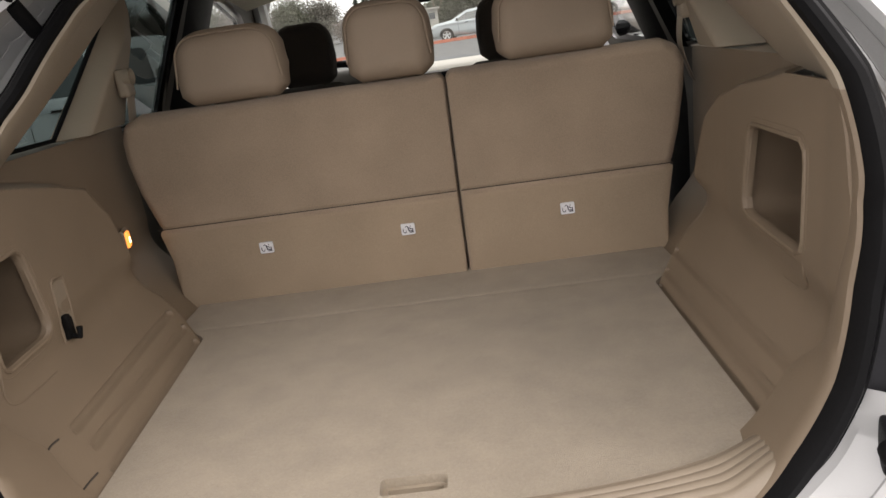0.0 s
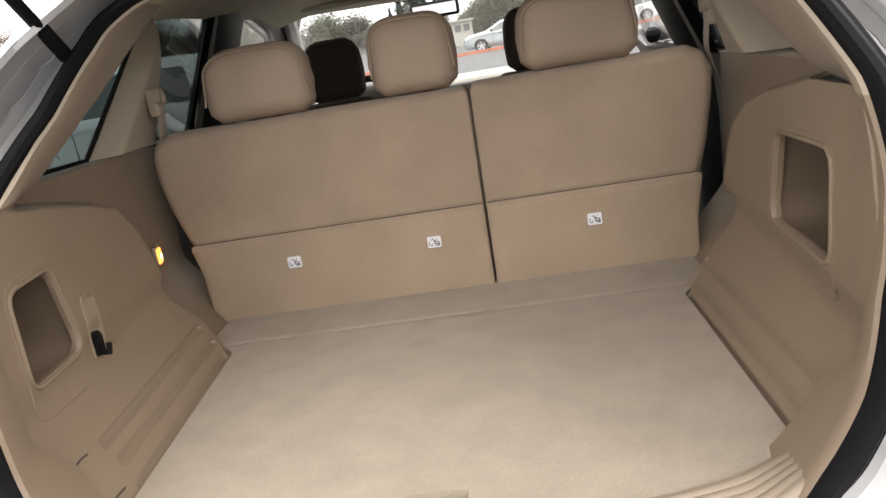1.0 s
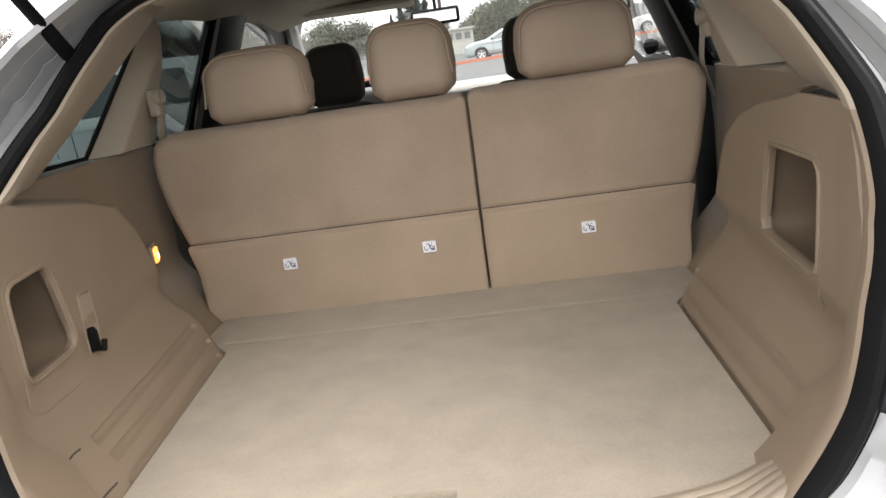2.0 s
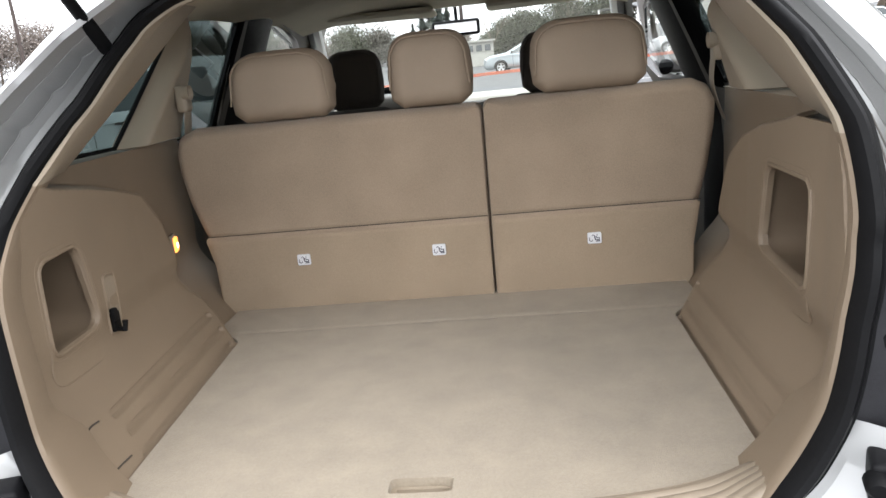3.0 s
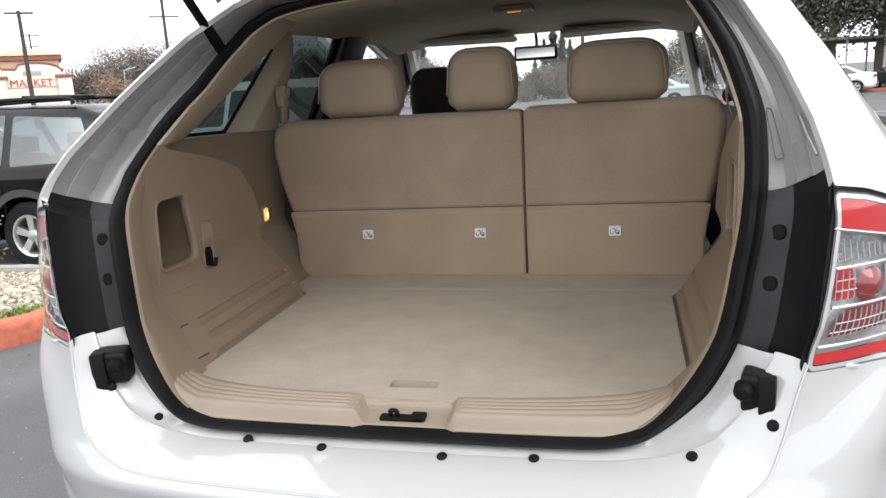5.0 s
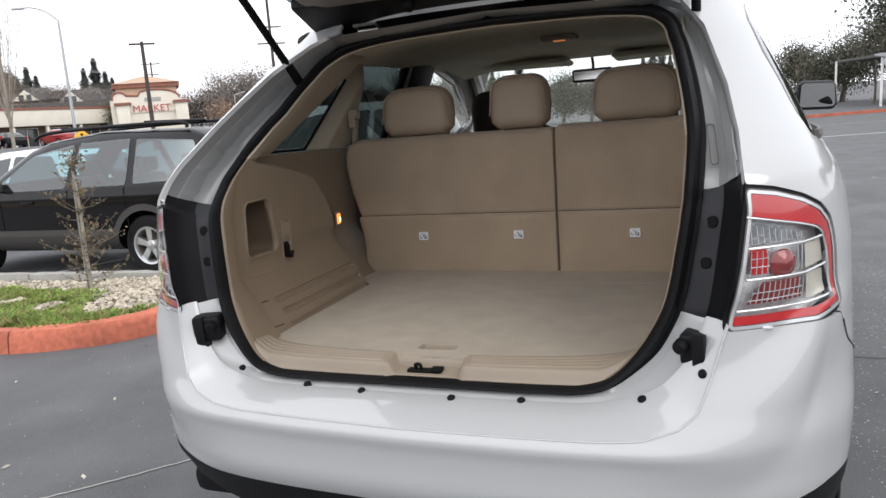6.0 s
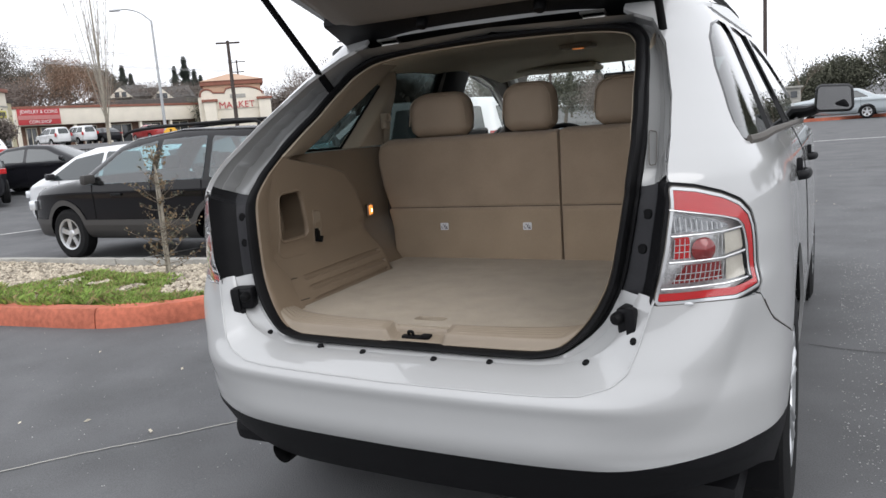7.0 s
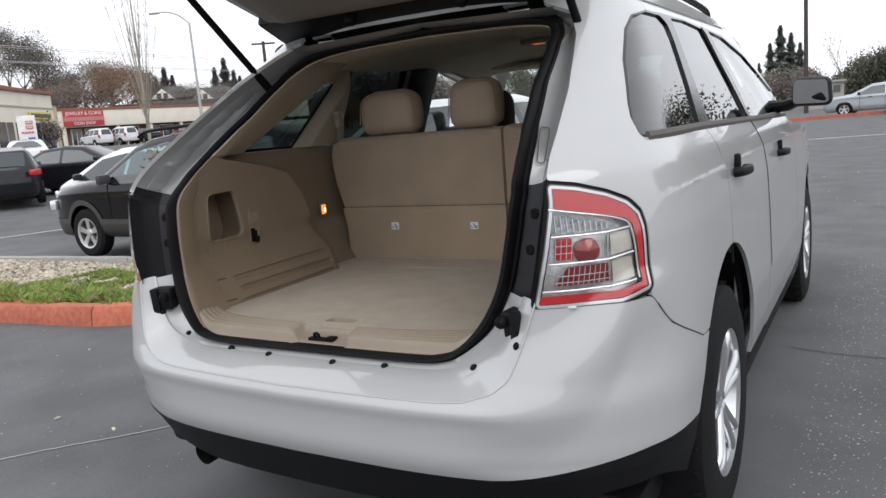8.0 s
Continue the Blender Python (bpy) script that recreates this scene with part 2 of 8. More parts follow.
def sheet(fmap, sdf, us, vs):
    """The part of the surface fmap(u, v) where sdf(x, y, z, u, v) is negative."""
    us, vs = np.asarray(us, float), np.asarray(vs, float)
    U, V = np.meshgrid(us, vs, indexing="ij")
    X, Y, Z = fmap(U, V)
    S = np.asarray(sdf(X, Y, Z, U, V), float) + np.zeros(U.shape)
    S = np.where(np.abs(S) < 1e-7, 1e-7, S)
    ids, par, faces = {}, [], []

    def corner(i, j):
        if (i, j) not in ids:
            ids[i, j] = len(par)
            par.append((us[i], vs[j]))
        return ids[i, j]

    def cross(i, j, k, l):
        key = (i, j, k, l) if (i, j) < (k, l) else (k, l, i, j)
        if key not in ids:
            i, j, k, l = key
            t = S[i, j] / (S[i, j] - S[k, l])
            ids[key] = len(par)
            par.append((us[i] + t * (us[k] - us[i]), vs[j] + t * (vs[l] - vs[j])))
        return ids[key]
    neg = S < 0
    anyneg = neg[:-1, :-1] | neg[1:, :-1] | neg[1:, 1:] | neg[:-1, 1:]
    for i, j in zip(*np.nonzero(anyneg)):
        c = [(i, j), (i + 1, j), (i + 1, j + 1), (i, j + 1)]
        f = []
        for k in range(4):
            p, q = c[k], c[(k + 1) % 4]
            if neg[p]:
                f.append(corner(*p))
            if neg[p] != neg[q]:
                f.append(cross(*p, *q))
        if len(f) > 2:
            faces.append(tuple(f))
    par = np.array(par) if par else np.zeros((0, 2))
    x, y, z = fmap(par[:, 0], par[:, 1])
    return np.stack([x + 0 * par[:, 0], y + 0 * par[:, 0], z + 0 * par[:, 0]], 1), faces


def solid(shape, depth):
    """Gives a sheet thickness, away from its normals."""
    v, f = shape
    bm = bmesh.new()
    bv = [bm.verts.new(p) for p in v]
    for q in f:
        try:
            bm.faces.new([bv[i] for i in q])
        except ValueError:
            pass
    bm.normal_update()
    bmesh.ops.solidify(bm, geom=bm.faces[:], thickness=depth)
    return bm


def pillow(sdf2, lo, hi, n, to3d, radius, thick, flat_back=False):
    """A padded slab: outline sdf2(a, b), edges rounded to radius; to3d(a, b, h), h from -thick/2 to thick/2."""
    us, vs = np.linspace(lo[0], hi[0], n[0]), np.linspace(lo[1], hi[1], n[1])
    shapes = []
    for side in (1, -1):
        def fm(u, v, side=side):
            s = np.clip(-sdf2(u, v) / (radius(u, v) if callable(radius) else radius), 0, 1)
            h = side * thick / 2 * (np.sqrt(1 - (1 - s) ** 2) if not (flat_back and side < 0) else np.minimum(1, s * 50))
            return to3d(u, v, h)
        v, f = sheet(fm, lambda X, Y, Z, U, V: sdf2(U, V), us, vs)
        shapes.append((v, f if side > 0 else [q[::-1] for q in f]))
    v, f = merged(*shapes)
    bm = bmesh.new()
    bv = [bm.verts.new(p) for p in v]
    for q in f:
        try:
            bm.faces.new([bv[i] for i in q])
        except ValueError:
            pass
    bmesh.ops.remove_doubles(bm, verts=bm.verts[:], dist=0.0004)
    bmesh.ops.recalc_face_normals(bm, faces=bm.faces[:])
    return bm


def leftward(p):
    """Right-hand points of the car carried over to its left side, which stands a little further in and forward."""
    p = np.array(p, float)
    return np.stack([-p[..., 0] * (0.975 - 0.018 * step((p[..., 2] - 0.80) / 0.10) * step((1.25 - p[..., 2]) / 0.10) * step((1.0 - p[..., 1]) / 0.4)), p[..., 1] + 0.035 * p[..., 0] * step((1.6 - p[..., 1]) / 1.0), p[..., 2]], -1)


def mirrored(shape):
    v, f = shape
    return leftward(v), [q[::-1] for q in f]


def facing(place, normal):
    """A pose whose x axis points along the normal."""
    return Matrix.Translation(place) @ Vector(normal).to_track_quat("X", "Z").to_matrix().to_4x4()


def step(t):
    t = np.clip(t, 0, 1)
    return t * t * (3 - 2 * t)


def curve1(xs, ys):
    """A smooth function of one number through the given values."""
    fx = np.linspace(xs[0], xs[-1], 400)
    fy = np.interp(fx, xs, ys)
    w = max(3, int(400 * 0.03)) | 1
    k = np.hanning(w + 2)[1:-1]
    k /= k.sum()
    pad = np.concatenate([2 * fy[0] - fy[w // 2:0:-1], fy, 2 * fy[-1] - fy[-2:-w // 2 - 1:-1]])
    sm = np.convolve(pad, k, "valid")[:400]
    return lambda v: np.interp(v, fx, sm)


def revolve(profile, n=32, closed=False):
    """Turns (radius, along) points about the x axis."""
    verts, faces, m = [], [], len(profile)
    for k in range(n):
        th = 2 * math.pi * k / n
        for r, a in profile:
            verts.append((a, r * math.cos(th), r * math.sin(th)))
    for k in range(n):
        for i in range(m if closed else m - 1):
            k2, i2 = (k + 1) % n, (i + 1) % m
            faces.append((k * m + i, k * m + i2, k2 * m + i2, k2 * m + i))
    return np.array(verts), faces


# ---- the ground ----


def ground_height(x, y):
    x, y = np.asarray(x, float), np.asarray(y, float)
    dip = -0.018 * np.clip(-x - 1.0, 0, 8) - 0.03 * np.clip(-x - 9.0, 0, 4)
    rise = 0.045 * np.clip(-x - 13.0, 0, 44) + 0.05 * np.clip(-x - 84.0, 0, 160)
    right = 0.012 * np.clip(y - 40, 0, 60) + 0.012 * np.clip(y - 75, 0, 200)
    return dip + rise + right * step((x + 25) / 25)

# ---- the light-coloured SUV with its tailgate open ----
suv = thing("suv", (0, 0, 0), "pearl white SUV with its tailgate raised and empty beige cargo area", "car")

half_width = curve1([0.18, 0.30, 0.45, 0.60, 0.85, 1.0, 1.10, 1.16, 1.22, 1.35, 1.5, 1.58, 1.66],
                    [0.90, 0.93, 0.955, 0.965, 0.962, 0.957, 0.945, 0.922, 0.888, 0.832, 0.765, 0.728, 0.67])
rear_line = curve1([0.18, 0.34, 0.44, 0.47, 0.495, 0.52, 0.56, 0.60, 0.637, 0.656, 0.70, 0.85, 1.0, 1.12, 1.16, 1.20, 1.25, 1.35, 1.5, 1.58, 1.66],
                   [0.22, 0.10, 0.046, 0.026, 0.014, 0.009, 0.008, 0.004, 0.001, 0.006, 0.020, 0.035, 0.04, 0.045, 0.052, 0.085, 0.15, 0.31, 0.56, 0.71, 0.82])
corner_depth = curve1([0.18, 1.1, 1.25, 1.35, 1.5, 1.66], [0.86, 0.84, 0.66, 0.54, 0.40, 0.26])
# plan curve of the rear corner: a superellipse, walked by its length
th = np.linspace(0, math.pi / 2, 2000)
cx, cy = np.sin(th) ** 0.5, 1 - np.cos(th) ** 0.5
cs = np.concatenate([[0], np.cumsum(np.hypot(np.diff(cx) * 0.962, np.diff(cy) * 0.86))])
CORNER = cs[-1]
NOSE = 4.70


def body(u, z):
    """The outer skin, right half: u is the length along the plan curve from the middle of the rear (up to CORNER), then along the side."""
    u, z = np.asarray(u, float), np.asarray(z, float)
    w, y0, dep = half_width(z), rear_line(z), corner_depth(z)
    k = np.clip(u, 0, CORNER)
    x = w * np.interp(k, cs, cx)
    # the bumper swells to a ridge that sweeps up to the lamp and falls in below it
    ridge = np.interp(x, [0, 0.50, 0.65, 0.72, 0.79, 0.83, 0.855, 0.875], [0.645, 0.645, 0.658, 0.682, 0.738, 0.790, 0.85, 0.89])
    fall = 0.010 - 0.020 * np.where(z > ridge, 1 - step((z - ridge) / 0.15), 1 - step((ridge - z) / 0.16))
    fall = fall * step((z - 0.455) / 0.05) * step((0.95 - z) / 0.06) * step((0.985 - x / w) / 0.06) * step((x - 0.45) / 0.25)
    fall = fall - 0.006 * np.exp(-((z - 0.632) / 0.022) ** 2) * step((0.72 - x) / 0.2)
    across = (x / w) ** 3
    side0 = y0 + dep
    along = np.clip((u - CORNER) / 3.2, 0, 1.2)
    y = np.where(u <= CORNER, y0 + dep * np.interp(k, cs, cy), side0 + (4.06 - side0) * along)
    x = x * (1 - 0.05 * np.clip((y - 3.4) / 0.9, 0, 1) ** 2)
    return x - fall * across, y + fall * np.sqrt(1 - across ** 2), z


def u_of_x(x, z):
    return float(np.interp(x / float(half_width(z)), cx, cs))


US = np.concatenate([np.linspace(0, CORNER, 150), np.linspace(CORNER, CORNER + 3.2, 270)[1:]])
ZS = np.concatenate([np.linspace(0.24, 1.04, 80, endpoint=False), np.linspace(1.04, 1.64, 101)])
U_IN = u_of_x(0.69, 0.9)

SIDE = [0.0]
# outlines on the side, as (y, z)
QUARTER = poly([(0.420, 1.238), (0.935, 1.238), (1.055, 1.375), (1.150, 1.500), (1.170, 1.545), (1.135, 1.562), (0.965, 1.560), (0.835, 1.538), (0.735, 1.492), (0.605, 1.404), (0.525, 1.341), (0.465, 1.291), (0.432, 1.260)], 0.012)
REARWIN = poly([(1.110, 1.247), (1.80, 1.236), (1.82, 1.555), (1.52, 1.570), (1.300, 1.563)], 0.015)
FRONTWIN = poly([(1.93, 1.235), (2.80, 1.227), (2.98, 1.30), (2.56, 1.475), (2.2, 1.545), (1.93, 1.558)], 0.015)
FRAME = poly([(0.414, 1.233), (2.85, 1.224), (2.98, 1.30), (2.56, 1.49), (2.2, 1.56), (1.52, 1.579), (1.16, 1.574), (0.962, 1.565), (0.831, 1.5425), (0.731, 1.496), (0.600, 1.408), (0.520, 1.345), (0.459, 1.294), (0.427, 1.262)], 0.012)
FORWARD = 0.20


def quarter_at(y, z):
    """The quarter window; the left one stands further forward."""
    return QUARTER(y - (FORWARD if SIDE[0] else 0.0), z)


def rear_at(y, z):
    return np.maximum(REARWIN(y, z), 0.045 - quarter_at(y, z)) if SIDE[0] else REARWIN(y, z)


ARCH_R, ARCH_F = (0.965, 0.385, 0.468), (3.79, 0.385, 0.465)


def arch(y, z, a):
    return np.hypot(y - a[0], (z - a[1]) * 0.98) - a[2]


def lamp_outline(X, Y, Z, U, V, grow=0.0):
    return LAMP(U - U_IN, V) - grow


LAMP = poly([(0.016, 0.881), (0.200, 0.882), (0.276, 0.898), (0.276, 1.028), (0.268, 1.055), (0.240, 1.080), (0.191, 1.103), (0.127, 1.122), (0.076, 1.130)], 0.010)


def crease_height(x):
    return np.interp(np.abs(x), [0, 0.46, 0.53, 0.60, 0.634, 0.657, 0.676, 0.69, 0.70], [0.657, 0.659, 0.664, 0.686, 0.716, 0.775, 0.840, 0.882, 1.2])


def fill_line(y):
    return np.interp(y, [0.28, 0.315, 0.36, 0.42, 0.48, 0.55], [0.868, 0.83, 0.785, 0.755, 0.730, 0.700])




def edge_x(z):
    """Inner edge of the rear pillar; the left one lies further out above the lamp."""
    return SIDE[0] * np.interp(z, [1.145, 1.16, 1.42, 1.58], [0, 1, 1, 0]) + np.interp(z, [0.8, 0.855, 1.14, 1.16, 1.25, 1.35, 1.5, 1.58, 1.62], [0.69, 0.69, 0.722, 0.722, 0.712, 0.69, 0.635, 0.575, 0.48])


def skin(name, sdf, us, zs, material, label="", depth=0.012, parent=None):
    made = []
    for flip in (False, True):
        SIDE[0] = 0.035 if flip else 0.0
        s = sheet(body, sdf, us, zs)
        SIDE[0] = 0.0
        if flip:
            s = mirrored(s)
        made.append(part(name, solid(s, depth if not flip else depth), material, parent or suv, label))
    return made


# bumper cover, painted, and its black lower part
skin("bumper_cover", lambda X, Y, Z, U, V: np.maximum.reduce([Z - crease_height(X), 0.464 + 0.042 * step((X - 0.55) / 0.35) - Z, Z - np.where(X > 0.85, fill_line(Y), 9), lamp_outline(X, Y, Z, U, V, -0.0) * -1, -arch(Y, Z, ARCH_R), Y - 0.9, np.where(X > 0.69, Z - 0.868, -1)]),
     US[US < 2.2], np.linspace(0.43, 0.90, 96), PAINT)
skin("lower_bumper", lambda X, Y, Z, U, V: np.maximum.reduce([Z - 0.462 - 0.042 * step((X - 0.55) / 0.35), 0.325 + 0.085 * step((X - 0.40) / 0.45) * step((0.6 - Y) / 0.3) - Z, -arch(Y, Z, ARCH_R), Y - 0.9]),
     US[US < 2.2], np.linspace(0.26, 0.52, 40), BLACKTRIM, "black plastic lower bumper")


def quarter_sdf(X, Y, Z, U, V):
    return np.maximum.reduce([edge_x(Z) - X, fill_line(Y) + 0.004 - Z, 0.70 - Z, -quarter_at(Y, Z), -lamp_outline(X, Y, Z, U, V, 0.012), -arch(Y, Z, ARCH_R),
                              np.where((Z < 1.2), Y - 1.0 - 0.45 * np.clip(0.8 - Z, 0, 1), Y - 0.985), np.where(X < 0.85, 0.86 - Z, -1), np.where((U - U_IN < 0.092) & (Z < 1.139), 0.01, -1), -FRAME(Y, Z)])


skin("quarter_panel", quarter_sdf, US[US < 2.3], ZS, PAINT)
skin("window_surround", lambda X, Y, Z, U, V: np.maximum.reduce([FRAME(Y, Z), -rear_at(Y, Z), -FRONTWIN(Y, Z), -quarter_at(Y, Z), 0.30 - Y]), US, ZS[80:], PIANO, "gloss black window pillar trim")
skin("rear_door", lambda X, Y, Z, U, V: np.maximum.reduce([np.where(Z < 1.2, 1.006 + 0.45 * np.clip(0.8 - Z, 0, 1) - Y, 0.99 - Y), Y - 1.85, 0.375 + 0.085 * step((X - 0.40) / 0.45) * step((0.6 - Y) / 0.3) - Z, -arch(Y, Z, ARCH_R), -FRAME(Y, Z), Z - 1.62]), US, ZS, PAINT)
skin("front_door", lambda X, Y, Z, U, V: np.maximum.reduce([1.857 - Y, Y - 2.98, 0.36 - Z, -FRAME(Y, Z), Z - 1.62, Z - (1.25 + (3.1 - Y) * 0.6)]), US, ZS, PAINT)
skin("front_fender", lambda X, Y, Z, U, V: np.maximum.reduce([2.987 - Y, Y - 4.3, 0.30 - Z, -arch(Y, Z, ARCH_F), Z - np.interp(Y, [3, 3.6, 4.4], [1.16, 1.10, 0.98])]), US, ZS, PAINT)
skin("rocker", lambda X, Y, Z, U, V: np.maximum.reduce([0.27 - Z, Z - 0.355, 1.38 - Y, Y - 3.4]), US, np.linspace(0.25, 0.37, 8), BLACKTRIM, "black plastic rocker panel")
for name, sd, mt in (("quarter_window", quarter_at, TINT), ("rear_window", rear_at, DARKTINT), ("front_window", FRONTWIN, CLEAR)):
    for flip in (False, True):
        SIDE[0] = 0.035 if flip else 0.0
        v, f = sheet(body, lambda X, Y, Z, U, V, sd=sd: sd(Y, Z) - 0.004, US, ZS[80:])
        SIDE[0] = 0.0
        v[:, 0] -= 0.008
        s = (v, f)
        part(name, mirrored(s) if flip else s, mt, suv, "dark tinted side glass" if mt is not CLEAR else "clear side glass").visible_shadow = False
# belt moulding
for sg in (1, -1):
    pts = []
    for y in np.linspace(0.425, 2.98, 44):
        z = float(np.interp(y, [0.42, 0.92, 3.0], [1.223, 1.223, 1.190]))
        bx, by, bz = body(US, np.full(len(US), z))
        pts.append((float(np.interp(y, by, bx)) + 0.002, y, z))
    part("belt_moulding", tube(pts if sg > 0 else leftward(pts), 0.013, n=6, squash=(0.6, 1)), GREYTRIM, suv, "dark grey belt moulding")

# ---- the tailgate opening: half of the seal's inner line, bottom middle to top middle ----
SEAL = [(0, 0.148, 0.722), (0.30, 0.150, 0.722), (0.40, 0.155, 0.727), (0.455, 0.162, 0.748), (0.51, 0.178, 0.81), (0.550, 0.192, 0.90), (0.575, 0.208, 1.02), (0.592, 0.240, 1.12), (0.606, 0.33, 1.19), (0.615, 0.44, 1.267),
        (0.603, 0.58, 1.37), (0.576, 0.74, 1.478), (0.53, 0.825, 1.532), (0.455, 0.868, 1.562), (0.30, 0.888, 1.58), (0, 0.90, 1.59)]
# the opening's upper right side stands further back than its left side
LEAN = {1: ([0.8, 0.90, 1.02, 1.12, 1.19, 1.267, 1.37, 1.478, 1.532, 1.565, 1.59], [0, 0.004, 0, 0.002, -0.003, -0.009, -0.015, -0.027, -0.016, -0.006, 0], [0, -0.010, -0.014, -0.030, -0.100, -0.160, -0.168, -0.120, -0.085, -0.035, 0]),
        -1: ([0.8, 0.90, 1.02, 1.12, 1.19, 1.267, 1.37, 1.478, 1.532, 1.565, 1.59], [0, 0.016, 0.012, 0.010, 0.030, 0.022, -0.008, -0.015, -0.004, 0, 0], [0, 0.012, 0.006, 0.008, 0.032, 0.052, 0.054, 0.038, 0.026, 0.01, 0])}


def seal_side(sg):
    c = smoothed(SEAL, 8)
    zs, dx, dy = LEAN[sg]
    swell = np.exp(-((c[:, 2] - 1.02) / 0.20) ** 2) * (0.025 if sg > 0 else -0.045)
    return np.stack([sg * (c[:, 0] + curve1(zs, dx)(c[:, 2])) * (1 + swell), c[:, 1] + curve1(zs, dy)(c[:, 2]), c[:, 2]], 1)


half = smoothed(SEAL, 8)
half_r, half_l = seal_side(1), seal_side(-1)
loop = np.concatenate([half_r, half_l[1:-1][::-1]])


def outward(c, d):
    """Moves the closed loop outward in its own surface."""
    tan = np.roll(c, -1, 0) - np.roll(c, 1, 0)
    tan /= np.linalg.norm(tan, axis=1)[:, None]
    nrm = np.cross(tan, np.array([0, -1.0, 0.35]))
    nrm /= np.linalg.norm(nrm, axis=1)[:, None]
    mid = c.mean(0)
    sgn = np.sign(((c - mid) * nrm).sum(1))[:, None]
    return c + nrm * sgn * d * (0.55 + 0.45 * step((c[:, 2:] - 0.735) / 0.10))


def ruled(curves, closed=True):
    """A surface through several curves of the same length."""
    m, n = len(curves), len(curves[0])
    v = np.concatenate(curves)
    f = []
    for a in range(m - 1):
        for i in range(n if closed else n - 1):
            j = (i + 1) % n
            f.append((a * n + i, a * n + j, (a + 1) * n + j, (a + 1) * n + i))
    return v, f


seal_shape = ruled([outward(loop, 0.0) + [0, 0.02, 0], outward(loop, 0.002) + [0, -0.010, 0], outward(loop, 0.009) + [0, -0.022, 0], outward(loop, 0.018) + [0, -0.024, 0], outward(loop, 0.026) + [0, -0.014, 0], outward(loop, 0.028) + [0, -0.002, 0], outward(loop, 0.036) + [0, -0.002, 0], outward(loop, 0.038) + [0, 0.012, 0]])
part("weatherstrip", seal_shape, RUBBER, suv, "black rubber tailgate seal")

# rear jamb between the pillar edge and the seal
outer = outward(loop, 0.034)
right = outer[:len(half)]
left = np.concatenate([outer[:1], outer[len(half):][::-1], outer[len(half) - 1:len(half)]])
keep = [i for i in range(len(half)) if right[i][2] > 0.83]
i0, i1 = keep[0], keep[-1]


def edge_point(z):
    z = min(max(z, 0.80), 1.625)
    x = float(edge_x(z))
    return np.array([float(q) for q in body(u_of_x(x, z), z)])


